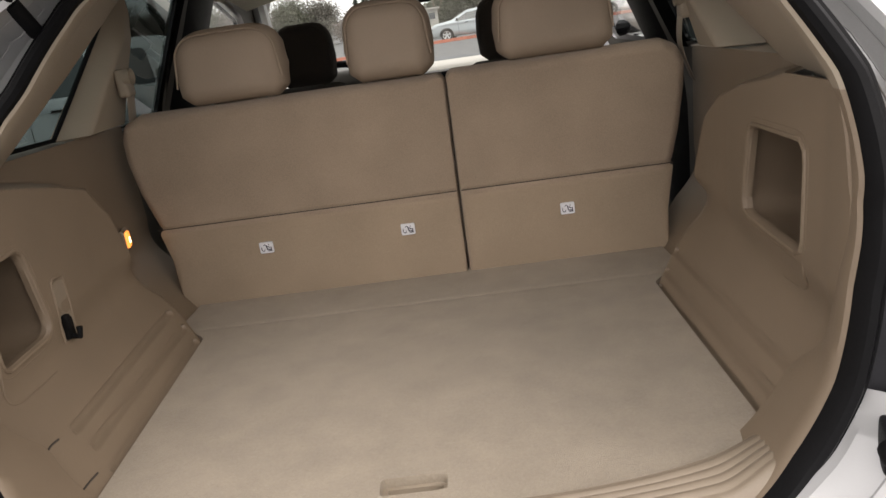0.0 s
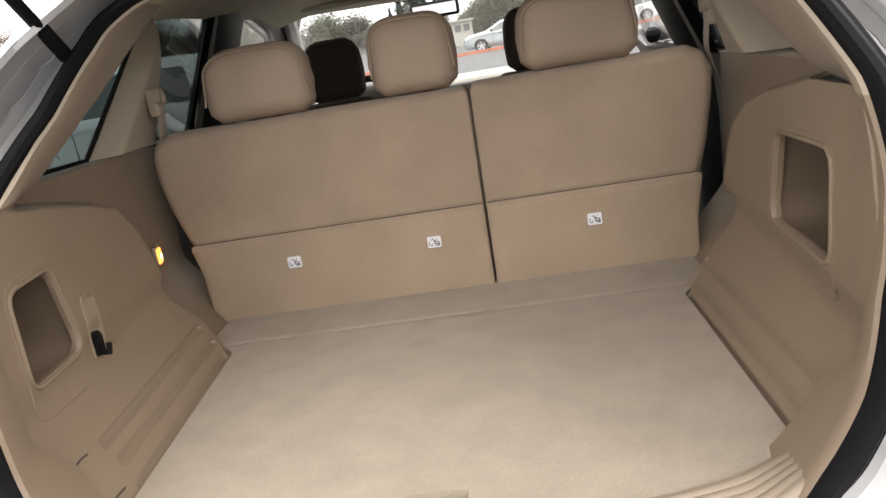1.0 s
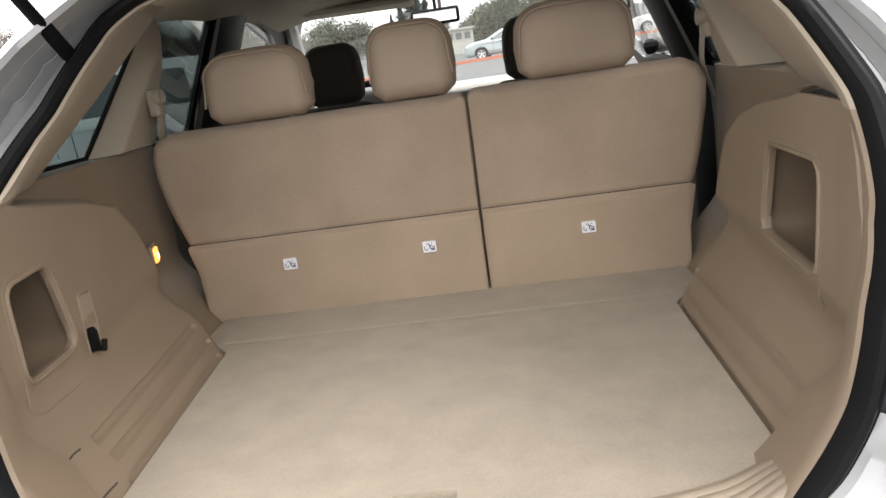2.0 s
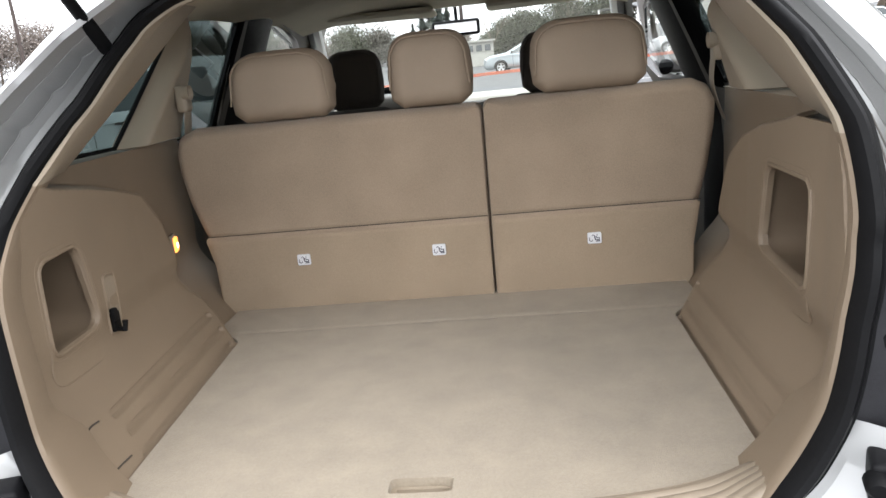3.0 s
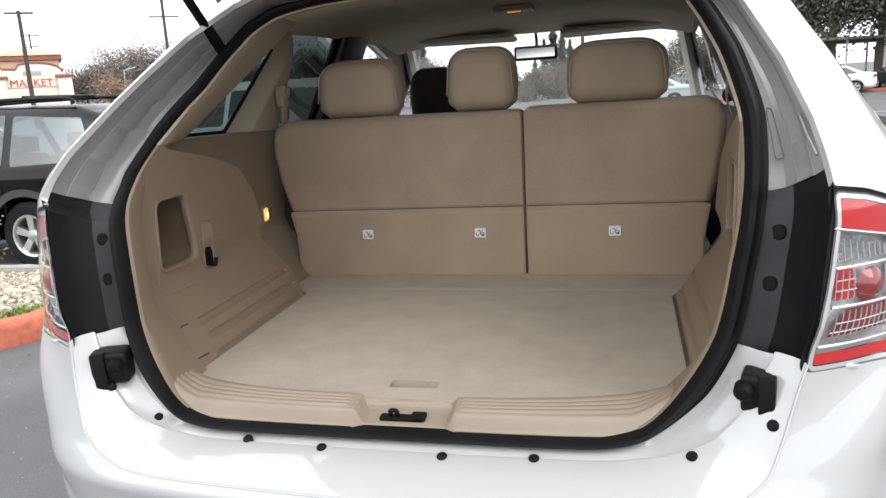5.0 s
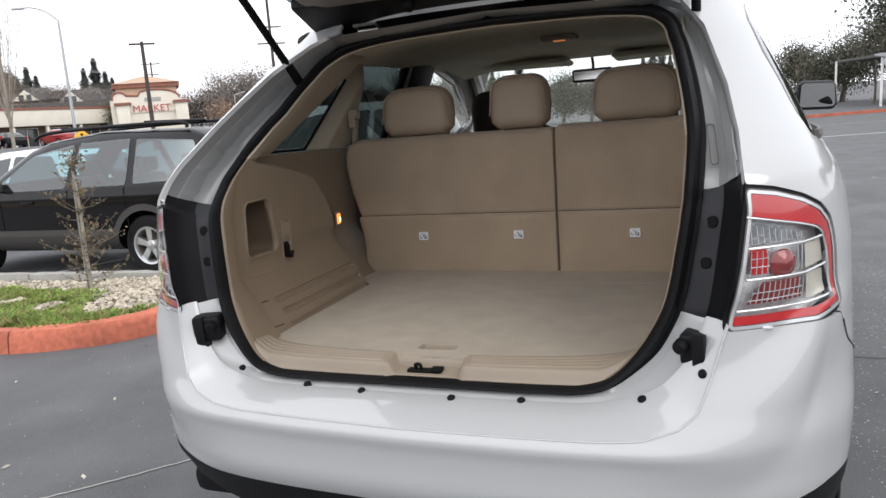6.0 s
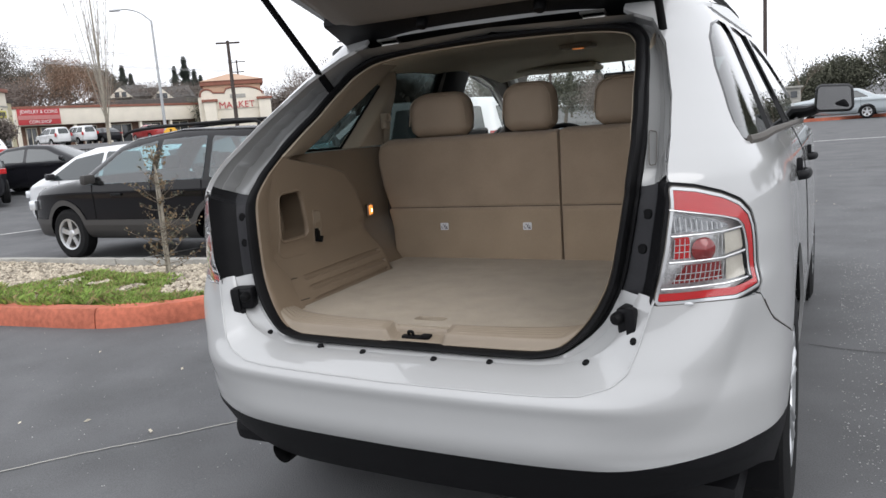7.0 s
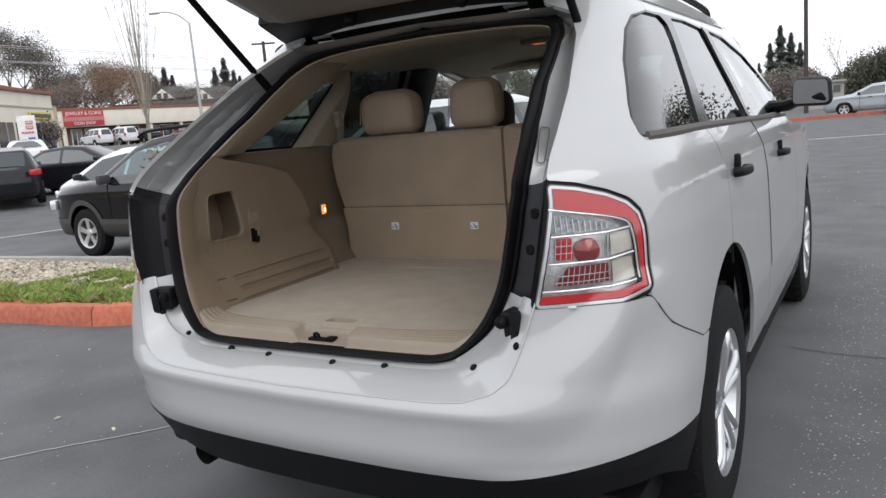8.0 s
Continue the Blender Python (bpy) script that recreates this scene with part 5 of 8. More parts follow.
for par, oo, x0, x1 in ((left_back, L_OUT, -0.78, 0.13), (right_back, R_OUT, 0.10, 0.74)):
    s = sheet(lambda a, b: (a, seat_y(b) - 0.0015 + 0.006 * step((b - 0.952) / 0.010) + 0.02 * step(1 + oo(a, b) / 0.010) * 0.35, b), lambda X, Y, Z, U, V: np.maximum(oo(U, V) + 0.004, V - 0.964), np.linspace(x0, x1, 60), np.linspace(0.68, 1.0, 40))
    part("lower_panel", s, LOWBACK, par, "tan lower carpet panel")
    e0, e1 = (-0.682, 0.104) if x0 < 0 else (0.116, 0.654)
    part("seam", tube([(x, float(seat_y(0.967)) + 0.003, 0.967) for x in np.linspace(e0, e1, 20)], 0.0012, n=5), DARKSEAT, par, "dark stitched seam")
for par, sx in ((left_back, -0.408), (left_back, -0.034), (right_back, 0.379)):
    lb = part("anchor_label", box((0.036, 0.003, 0.030), (sx, float(seat_y(0.886)) - 0.005, 0.886), 0.004), LABEL, par, "white child seat anchor label")
    y0 = float(seat_y(0.886)) - 0.0075
    def ink(pts, r=0.0011):
        return tube([(sx + a, y0 + 0.0006, 0.886 + b) for a, b in pts], r, n=5)
    marks = [ink([(-0.013, 0.002), (-0.013, -0.006), (-0.010, -0.009), (-0.006, -0.008), (-0.005, -0.004)]), ink([(-0.007, 0.006), (-0.003, 0.009), (0.000, 0.006)]), ink([(0.000, 0.006), (0.002, -0.005), (0.011, -0.006)], 0.0018), ink([(0.004, 0.004), (0.007, 0.000), (0.012, 0.001), (0.012, -0.008)], 0.0015), ink([(0.003, -0.009), (0.014, -0.009)]), ink([(0.006, 0.008), (0.0075, 0.008)], 0.0022)]
    part("label_pictogram", merged(*marks), INK, lb, "dark seat pictogram", smooth=False)


def headrest(x, y, z0, w, h, material, parent, label, th=0.12):
    # wide foot, sides leaning in, rounded top
    w, h, z0 = w + 0.055, h + 0.055, z0 - 0.03
    top = [(0.5 * w * (0.86 + 0.14 * (1 - k)) * (abs(math.cos(a)) ** 0.42) * (1 if math.cos(a) >= 0 else -1), h * (0.42 + 0.58 * abs(math.sin(a)) ** 0.42)) for a in np.linspace(0, math.pi, 17) for k in (abs(math.sin(a)),)]
    o = poly([(-w / 2 + 0.005, 0.02), (-w / 2 + 0.03, 0.0), (w / 2 - 0.03, 0.0), (w / 2 - 0.005, 0.02)] + top, 0.008)
    hr = part("headrest", pillow(o, (-w / 2 - 0.05, -0.05), (w / 2 + 0.05, h + 0.05), (44, 36), lambda a, b, k: (x + a, y - k + 0.06 + 0.05 * b, z0 + b), 0.05, th), material, parent, label)
    for sx in (-0.07, 0.07):
        part("headrest_post", tube([(x + sx, y + 0.06, z0 - 0.10), (x + sx, y + 0.06, z0 + 0.02)], 0.006, n=8), CHROME, hr)
    ring = [(x + a * 0.955, y + 0.06 - th * 0.40 + 0.05 * b, z0 + b) for a, b in [(w / 2 + 0.004, h * 0.25)] + [(p[0], p[1] * 0.975) for p in top] + [(-w / 2 - 0.004, h * 0.25)]]
    part("piping", tube(smoothed(ring, 3), 0.0022, n=5), material, hr)
    return hr


headrest(-0.413, 1.205, 1.301, 0.214, 0.112, LEATHER, left_back, "tan cloth headrest")
headrest(-0.016, 1.205, 1.301, 0.154, 0.122, LEATHER, left_back, "tan cloth headrest")
headrest(0.391, 1.205, 1.305, 0.227, 0.112, LEATHER, right_back, "tan cloth headrest")
for sx in (-0.415, 0.345):
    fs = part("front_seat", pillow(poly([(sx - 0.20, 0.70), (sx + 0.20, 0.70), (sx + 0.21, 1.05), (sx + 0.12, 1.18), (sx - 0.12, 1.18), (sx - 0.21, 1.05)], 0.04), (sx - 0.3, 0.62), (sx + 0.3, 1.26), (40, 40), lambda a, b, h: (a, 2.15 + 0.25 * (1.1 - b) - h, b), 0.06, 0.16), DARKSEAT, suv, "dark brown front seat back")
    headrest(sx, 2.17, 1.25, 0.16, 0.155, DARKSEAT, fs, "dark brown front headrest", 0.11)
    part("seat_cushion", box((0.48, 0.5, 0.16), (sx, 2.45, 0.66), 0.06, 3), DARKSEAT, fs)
part("rear_cushion", box((1.25, 0.52, 0.20), (-0.02, 1.62, 0.64), 0.06, 3), LEATHER, suv, "tan rear seat cushion")

# dashboard, steering wheel, cabin floor and door linings
DASH = mat("pale_dash", (0.50, 0.47, 0.42), 0.6, 0, 0.05, 8, 300, 0.2, 900)
dash = part("dashboard", box((1.50, 0.55, 0.36), (0, 3.28, 0.985), 0.07, 4), DASH, suv, "pale grey dashboard")
part("centre_console", box((0.28, 0.12, 0.30), (0.0, 3.02, 1.00), 0.02, 2), GREYTRIM, dash)
for sx in (-0.10, 0.10):
    part("air_vent", box((0.07, 0.012, 0.09), (sx, 2.955, 1.10), 0.006), RUBBER, dash, "black air vent")
part("instrument_hood", box((0.36, 0.20, 0.08), (-0.38, 3.05, 1.17), 0.03, 3), GREYTRIM, dash)
ring = [(-0.38 + 0.185 * math.cos(a), 2.86 - 0.07 * math.sin(a), 1.08 + 0.17 * math.sin(a)) for a in np.linspace(0, 2 * math.pi, 33)[:-1]]
sw = part("steering_wheel", tube(ring, 0.016, closed=True, n=8), RUBBER, suv, "dark steering wheel")
part("wheel_hub", merged(box((0.14, 0.04, 0.10), (-0.38, 2.87, 1.07), 0.015), box((0.34, 0.02, 0.03), (-0.38, 2.87, 1.08), 0.008)), GREYTRIM, sw)
part("cabin_floor", box((1.60, 2.5, 0.04), (0, 2.30, 0.50), 0.01), GREYTRIM, suv, "dark cabin floor")
for sg in (1, -1):
    dp = sheet(lambda y, z: (sg * (half_width(z) - 0.05), y, z), lambda X, Y, Z, U, V: np.maximum.reduce([1.30 - Y, Y - 3.05, 0.5 - Z, np.maximum(-(REARWIN(Y, Z) - 0.02), -1), -(FRONTWIN(Y, Z) - 0.02), Z - 1.62]), np.linspace(1.3, 3.1, 80), np.linspace(0.48, 1.63, 70))
    part("door_lining", dp, GREYTRIM, suv, "dark grey door lining")

# dark trim on the pillars between front and rear doors
for sg in (1, -1):
    def post(y, z):
        return sg * (half_width(z) - 0.075 + 0.03 * np.abs((y - 2.05 + 0.10 * (z - 1.3)) / 0.15) ** 2), y, z
    part("centre_pillar_trim", solid(sheet(post, lambda X, Y, Z, U, V: np.maximum(np.abs(U - 2.02 + 0.10 * (V - 1.3)) - (0.20 if sg > 0 else 0.165), np.maximum(0.60 - V, V - 1.59)), np.linspace(1.76, 2.28, 34), np.linspace(0.58, 1.60, 40)), 0.008 * -sg), BLACKTRIM, suv, "dark centre pillar trim")

# ---- ground, island and litter ----
ASPHALT = mat("asphalt", (0.101, 0.102, 0.105), 0.85, 0, 0.27, 1.6, 170, 0.8, 170)
REDCURB = mat("red_painted_concrete", (0.40, 0.115, 0.066), 0.85, 0, 0.24, 2.2, 25, 0.7, 80, random_tint=0.12)
CONCRETE = mat("concrete", (0.36, 0.35, 0.32), 0.9, 0, 0.15, 5, 60, 0.5, 90)
SOIL = mat("soil", (0.12, 0.09, 0.06), 0.95, 0, 0.3, 5, 40, 0.8, 60)
GRIT = mat("pale_grit", (0.33, 0.33, 0.32), 0.8, 0, 0.15, 20, 80, random_tint=0.5, island=True)
CRACK = mat("dark_crack", (0.028, 0.028, 0.03), 0.95, 0, 0.2, 20, 100)
STONE = mat("pale_gravel", (0.40, 0.35, 0.275), 0.85, 0, 0.15, 20, 80, 0.3, 100, random_tint=0.45, island=True)
GRASS = mat("grass", (0.20, 0.29, 0.06), 0.8, 0, 0.2, 3, 30, random_tint=0.45, island=True)
DRYGRASS = mat("dry_grass", (0.27, 0.22, 0.10), 0.85, 0, 0.2, 3, 30, random_tint=0.4, island=True)
WHITELINE = mat("worn_white_paint", (0.60, 0.60, 0.58), 0.8, 0, 0.2, 4, 40, 0.4, 100)
BARK = mat("grey_bark", (0.16, 0.13, 0.10), 0.9, 0, 0.25, 4, 30, 0.7, 40)
PALEBARK = mat("pale_bark", (0.30, 0.27, 0.22), 0.9, 0, 0.2, 4, 30, 0.5, 40)
LEAF = mat("olive_leaves", (0.092, 0.095, 0.065), 0.75, 0, 0.2, 2, 20, random_tint=0.5, island=True)
OAKLEAF = mat("grey_green_leaves", (0.13, 0.12, 0.10), 0.8, 0, 0.2, 2, 20, random_tint=0.5, island=True)
ORANGELEAF = mat("rust_twigs", (0.25, 0.175, 0.125), 0.85, 0, 0.2, 2, 20, random_tint=0.45, island=True)
CONIFER = mat("conifer_needles", (0.075, 0.090, 0.075), 0.85, 0, 0.2, 2, 20, random_tint=0.4, island=True)
TWIG = mat("winter_twigs", (0.20, 0.17, 0.15), 0.9, 0, 0.2, 4, 20, random_tint=0.3, island=True)
DRYLEAF = mat("dry_leaves", (0.17, 0.115, 0.06), 0.8, 0, 0.2, 20, 60, random_tint=0.5, island=True)
PALELEAF = mat("fallen_leaves", (0.55, 0.50, 0.40), 0.8, 0, 0.2, 20, 60, random_tint=0.4, island=True)

gx = np.concatenate([-np.geomspace(320, 14, 50), np.linspace(-13.5, 13.5, 70), np.geomspace(14, 320, 40)])
gy = np.concatenate([-np.geomspace(160, 8, 24), np.linspace(-7.5, 25, 80), np.geomspace(26, 500, 50)])
lone("ground", sheet(lambda x, y: (x, y, ground_height(x, y)), lambda X, Y, Z, U, V: -1 + 0 * X, gx, gy), ASPHALT, "grey worn asphalt parking lot", "ground", kind="structure")


def gz(x, y):
    return float(ground_height(x, y))


rng = np.random.default_rng(7)
# raised island: kerb line, front then round the end and back
KERB = smoothed([(-12.0, 2.35), (-9.0, 2.20), (-7.0, 2.11), (-5.6, 2.07), (-4.7, 2.10), (-4.0, 2.15), (-3.5, 2.34), (-3.25, 2.57), (-3.16, 2.80), (-3.14, 3.2), (-3.22, 3.7), (-3.5, 4.08), (-4.0, 4.28), (-4.7, 4.32), (-6.0, 4.34), (-8.0, 4.36), (-12.0, 4.40)], 12)
seglen = np.concatenate([[0], np.cumsum(np.linalg.norm(np.diff(KERB, axis=0), axis=1))])


def kerb_at(s):
    return np.array([np.interp(s, seglen, KERB[:, 0]), np.interp(s, seglen, KERB[:, 1])])


def kerb_block(s0, s1, height=0.15, width=0.17, drop=0.03):
    n = max(3, int((s1 - s0) / 0.12))
    ss = np.linspace(s0 + 0.006, s1 - 0.006, n)
    rows = []
    for s in ss:
        p, q = kerb_at(s), kerb_at(s + 0.02)
        t = (q - p) / (np.linalg.norm(q - p) + 1e-9)
        nn = np.array([t[1], -t[0]])  # outward
        z = gz(p[0], p[1])
        rows.append([(*(p + nn * a), z + b) for a, b in ((0.0, -0.05), (-0.005, 0.04), (-0.018, height - 0.035), (-0.040, height - 0.004), (-0.06, height), (-width, height), (-width, height - 0.10))])
    m = len(rows[0])
    v = np.array(rows).reshape(-1, 3)
    v += rng.normal(0, 0.0025, v.shape)
    f = [(i * m + k, (i + 1) * m + k, (i + 1) * m + k + 1, i * m + k + 1) for i in range(n - 1) for k in range(m - 1)]
    f += [tuple(range(m)), tuple((n - 1) * m + k for k in range(m))[::-1]]
    return v, f


island = thing("planting_island", (0, 0, 0), "raised planting island with red painted kerb, gravel and grass", "planter", kind="structure")
cuts = [0.0]
total = seglen[-1]
joint = float(seglen[int(np.argmin(np.hypot(KERB[:, 0] + 4.02, KERB[:, 1] - 2.15)))])
cuts = [joint - 1.75 * k for k in range(int(joint / 1.75), -1, -1)]
while cuts[-1] < total - 1.2:
    cuts.append(cuts[-1] + 1.75)
for a, b in zip(cuts[:-1], cuts[1:]):
    p = kerb_at((a + b) / 2)
    back = p[1] > 3.75
    part("kerb_stone", kerb_block(a, b), CONCRETE if back else REDCURB, island, "grey concrete kerb" if back else "red painted concrete kerb")
island_poly = poly([tuple(p) for p in KERB[::3]])


def island_z(x, y):
    return ground_height(x, y) + 0.095 + 0.03 * np.sin(x * 1.3) * np.sin(y * 2.1)


part("soil", sheet(lambda x, y: (x, y, island_z(x, y)), lambda X, Y, Z, U, V: island_poly(X, Y) + 0.12, np.linspace(-12, -3.1, 100), np.linspace(2.1, 5.0, 40)), SOIL, island)


def scatter(n, lo, hi, inset, ok):
    """n places inside the island, at least inset from its edge, that pass ok."""
    out = []
    while len(out) < n:
        p = rng.uniform(lo, hi, (4000, 2))
        p = p[island_poly(p[:, 0], p[:, 1]) < -inset]
        out += [(float(x), float(y)) for x, y in p if ok(x, y)]
    return out[:n]


OCT = np.array([(1, 0, 0), (-1, 0, 0), (0, 1, 0), (0, -1, 0), (0, 0, 1), (0, 0, -1)], float)
OCTF = [(0, 2, 4), (2, 1, 4), (1, 3, 4), (3, 0, 4), (2, 0, 5), (1, 2, 5), (3, 1, 5), (0, 3, 5)]


def grass_band(x, y):
    if math.sin(5.1 * x + 2.0 * y) * math.sin(7.3 * y - 3.0 * x) + 0.4 * math.sin(13 * x + 9 * y) < -0.38:
        return False
    return (y - 2.1 - max(0, (x + 4.0)) * 0.3) < 0.62 + 0.15 * math.sin(x * 1.7 + 1) and x > -9 or (x > -4.3 and y < 3.0) or (abs(x + 5.2) < 0.9 and abs(y - 3.15 + 0.2 * (x + 5.2)) < 0.5)


stones = []
for x, y in scatter(9500, (-10.5, 2.2), (-3.2, 4.3), 0.19, lambda x, y: not grass_band(x, y) or rng.random() < 0.12):
    s = rng.uniform(0.012, 0.032)
    v = OCT * (s * rng.uniform(0.7, 1.3, 3) * np.array([1, 1, 0.6])) + rng.normal(0, s * 0.15, (6, 3))
    a = rng.uniform(0, 6.28)
    v[:, :2] = v[:, :2] @ np.array([[math.cos(a), -math.sin(a)], [math.sin(a), math.cos(a)]])
    stones.append((v + [x, y, float(island_z(x, y)) + s * 0.25], OCTF))
tagged(lone("gravel", merged(*stones), STONE, "pale tan gravel on the planting island", "gravel", kind="stuff", smooth=False))
blades = []
for x, y in scatter(34000, (-9.5, 2.2), (-3.2, 4.1), 0.15, lambda x, y: grass_band(x, y) and math.sin(x * 5 + 1) + math.sin(y * 7 + x * 3) + rng.normal(0, 0.7) + (1.6 if y < 2.62 else 0) > -0.4):
    h, w, a, b = rng.uniform(0.02, 0.095) * (1.45 if y < 2.70 else 0.8), rng.uniform(0.004, 0.009), rng.uniform(0, 6.28), rng.uniform(0.2, 1.0)
    d, n2 = np.array([math.cos(a), math.sin(a), 0]), np.array([-math.sin(a), math.cos(a), 0])
    p = np.array([x, y, float(island_z(x, y)) - 0.005])
    blades.append((np.array([p - n2 * w, p + n2 * w, p + d * h * b * 0.4 + n2 * w * 0.8 + [0, 0, h * 0.6], p + d * h * b + [0, 0, h * 0.85]]), [(0, 1, 2), (0, 2, 3)]))
lone("grass", merged(*[q for k, q in enumerate(blades) if k % 4]), GRASS, "short green grass and weeds behind the kerb", "grass", kind="stuff", smooth=False)
lone("dry_grass", merged(*[q for k, q in enumerate(blades) if k % 4 == 0]), DRYGRASS, "dry straw-coloured blades among the grass", "grass", kind="stuff", smooth=False)

# young tree tied to a stake
sap = thing("sapling", (-4.76, 3.62, float(island_z(-4.76, 3.62))), "young sparse tree tied to a wooden stake", "tree")
stem = smoothed([(0.02, 0, 0), (0.0, 0.02, 0.5), (0.03, 0.0, 1.0), (0.0, 0.01, 1.35), (-0.02, 0, 1.62)], 5)
SMALL = Matrix.Diagonal((0.80, 0.80, 0.77, 1.0))
part("trunk", moved(tube(stem, np.linspace(0.022, 0.010, len(stem)), n=8), SMALL), PALEBARK, sap)
part("stake", moved(tube([(-0.05, 0.02, -0.1), (-0.045, 0.02, 0.7), (-0.02, 0.01, 1.30)], 0.012, n=8), SMALL), PALEBARK, sap, "pale wooden stake")
part("tie", moved(tube([(-0.07 * math.cos(a) - 0.01, 0.03 * math.sin(a) + 0.01, 0.95) for a in np.linspace(0, 6.28, 13)[:-1]], 0.006, closed=True, n=5), SMALL), RUBBER, sap)
twigs, lv = [], []
for k in range(44):
    z = rng.uniform(0.3, 1.55) if k > 16 else rng.uniform(0.05, 0.6)
    a = rng.uniform(0, 6.28)
    L = rng.uniform(0.15, 0.5) * (1.2 - 0.5 * z)
    p0 = np.array([0, 0, z])
    p2 = p0 + np.array([math.cos(a) * L, math.sin(a) * L, L * rng.uniform(0.2, 0.9)])
    p1 = (p0 + p2) / 2 + [0, 0, -0.03]
    twigs.append(tube([p0, p1, p2], [0.006, 0.004, 0.002], n=4))
    for j in range(int(rng.integers(14, 28))):
        c = p0 + (p2 - p0) * rng.uniform(0.3, 1.05) + rng.normal(0, 0.02, 3)
        e1, e2 = rng.normal(0, 1, 3), rng.normal(0, 1, 3)
        e1 /= np.linalg.norm(e1)
        e2 /= np.linalg.norm(e2)
        s = rng.uniform(0.012, 0.026)
        lv.append((np.array([c - e1 * s, c + e2 * s * 0.6, c + e1 * s, c - e2 * s * 0.6]), [(0, 1, 2, 3)]))
for j in range(170):
    c = np.array([rng.normal(0, 0.07), rng.normal(0, 0.07), rng.uniform(1.15, 1.66)])
    e1, e2 = rng.normal(0, 1, 3), rng.normal(0, 1, 3)
    e1, e2 = e1 / np.linalg.norm(e1), e2 / np.linalg.norm(e2)
    s = rng.uniform(0.014, 0.030)
    lv.append((np.array([c - e1 * s, c + e2 * s * 0.6, c + e1 * s, c - e2 * s * 0.6]), [(0, 1, 2, 3)]))
part("twig", moved(merged(*twigs), SMALL), BARK, sap, kind="stuff")
part("leaves", moved(merged(*[q for i, q in enumerate(lv) if i % 3]), SMALL), DRYLEAF, sap, "sparse rust brown leaves", smooth=False, kind="stuff")
part("green_leaves", moved(merged(*[q for i, q in enumerate(lv) if i % 3 == 0]), SMALL), LEAF, sap, smooth=False, kind="stuff")

# fallen leaves and grit on the asphalt
bits = []
for x, y in [(-3.33, 1.66), (1.62, 0.9), (-4.6, 1.5), (-2.6, 0.6), (1.9, 2.2), (1.75, 1.35), (2.3, 3.1), (1.6, 4.0), (-3.0, 0.2), (-2.4, 1.5)] + [(float(a), float(b)) for a, b in zip(rng.uniform(-7, 6, 240), rng.uniform(-2, 14, 240))]:
    if abs(x) < 1.05 and -0.1 < y < 4.8 or island_poly(x, y) < 0.05:
        continue
    s = rng.uniform(0.008, 0.024)
    a = rng.uniform(0, 6.28)
    d, n2 = np.array([math.cos(a), math.sin(a), 0]) * s, np.array([-math.sin(a), math.cos(a), 0]) * s * 0.45
    p = np.array([x, y, gz(x, y) + 0.006])
    bits.append((np.array([p - d, p + n2 + [0, 0, 0.008], p + d + [0, 0, 0.006], p - n2]), [(0, 1, 2, 3)]))
lone("fallen_leaves", merged(*bits), PALELEAF, "scattered dry leaves on the asphalt", "leaves", kind="stuff", smooth=False)
grit = []
spots = np.concatenate([np.stack([rng.normal(0, 4.5, 6000), rng.uniform(-1.5, 9, 6000)], 1), np.stack([rng.uniform(1.1, 4.0, 13000), rng.uniform(-0.8, 5, 13000)], 1)])
for x, y in spots[island_poly(spots[:, 0], spots[:, 1]) > 0.02]:
    if abs(x) < 0.95 and 0 < y < 4.7:
        continue
    s = rng.uniform(0.0015, 0.0045)
    grit.append((OCT * s + [x, y, gz(x, y) + 0.001], OCTF[:4]))
lone("grit", merged(*grit), GRIT, "pale grit worn out of the asphalt", "grit", kind="stuff", smooth=False)


def strip(pts, width, material, name, label):
    p = np.array([(x, y, gz(x, y) + 0.004) for x, y in pts])
    t = np.gradient(p[:, :2], axis=0)
    t /= np.linalg.norm(t, axis=1)[:, None]
    n = np.stack([-t[:, 1], t[:, 0], 0 * t[:, 0]], 1) * width / 2
    return lone(name, ruled([p - n, p + n], closed=False), material, label, "marking", kind="structure")


strip([(-2.7 + 0.025 * k, -0.453 + 0.02775 * k + 0.012 * math.sin(0.25 * k) + float(rng.normal(0, 0.0045))) for k in range(64)], 0.010, CONCRETE, "asphalt_joint", "pale filled joint in the asphalt")
strip([(-6.9 + 0.35 * k, 4.50 + 1.0 * k) for k in np.linspace(0, 2.6, 12)], 0.10, WHITELINE, "stall_line", "worn white parking stall line")
strip([(-14.2 + 0.26 * k, 5.2 + 1.0 * k) for k in np.linspace(0, 4, 12)], 0.10, WHITELINE, "stall_line", "worn white parking stall line")
for line in ([(0.95, 2.72), (1.2, 2.66), (1.6, 2.63), (2.2, 2.5), (3.0, 2.42)], [(1.6, 2.63), (1.75, 3.1), (1.7, 3.7), (1.9, 4.6)]):
    strip([tuple(q[:2]) for q in smoothed([(*q, 0) for q in line], 5)], 0.006, CRACK, "asphalt_crack", "fine dark crack in the asphalt")
strip([(x, 22.0 + 0.52 * x * 0.6) for x in np.linspace(-4, 26, 30)], 0.14, WHITELINE, "lane_line", "white lane line across the lot")
strip([(x, 30.0 + 0.3 * x) for x in np.linspace(4, 30, 30)], 0.10, CONCRETE, "asphalt_joint", "dark seam in the asphalt")

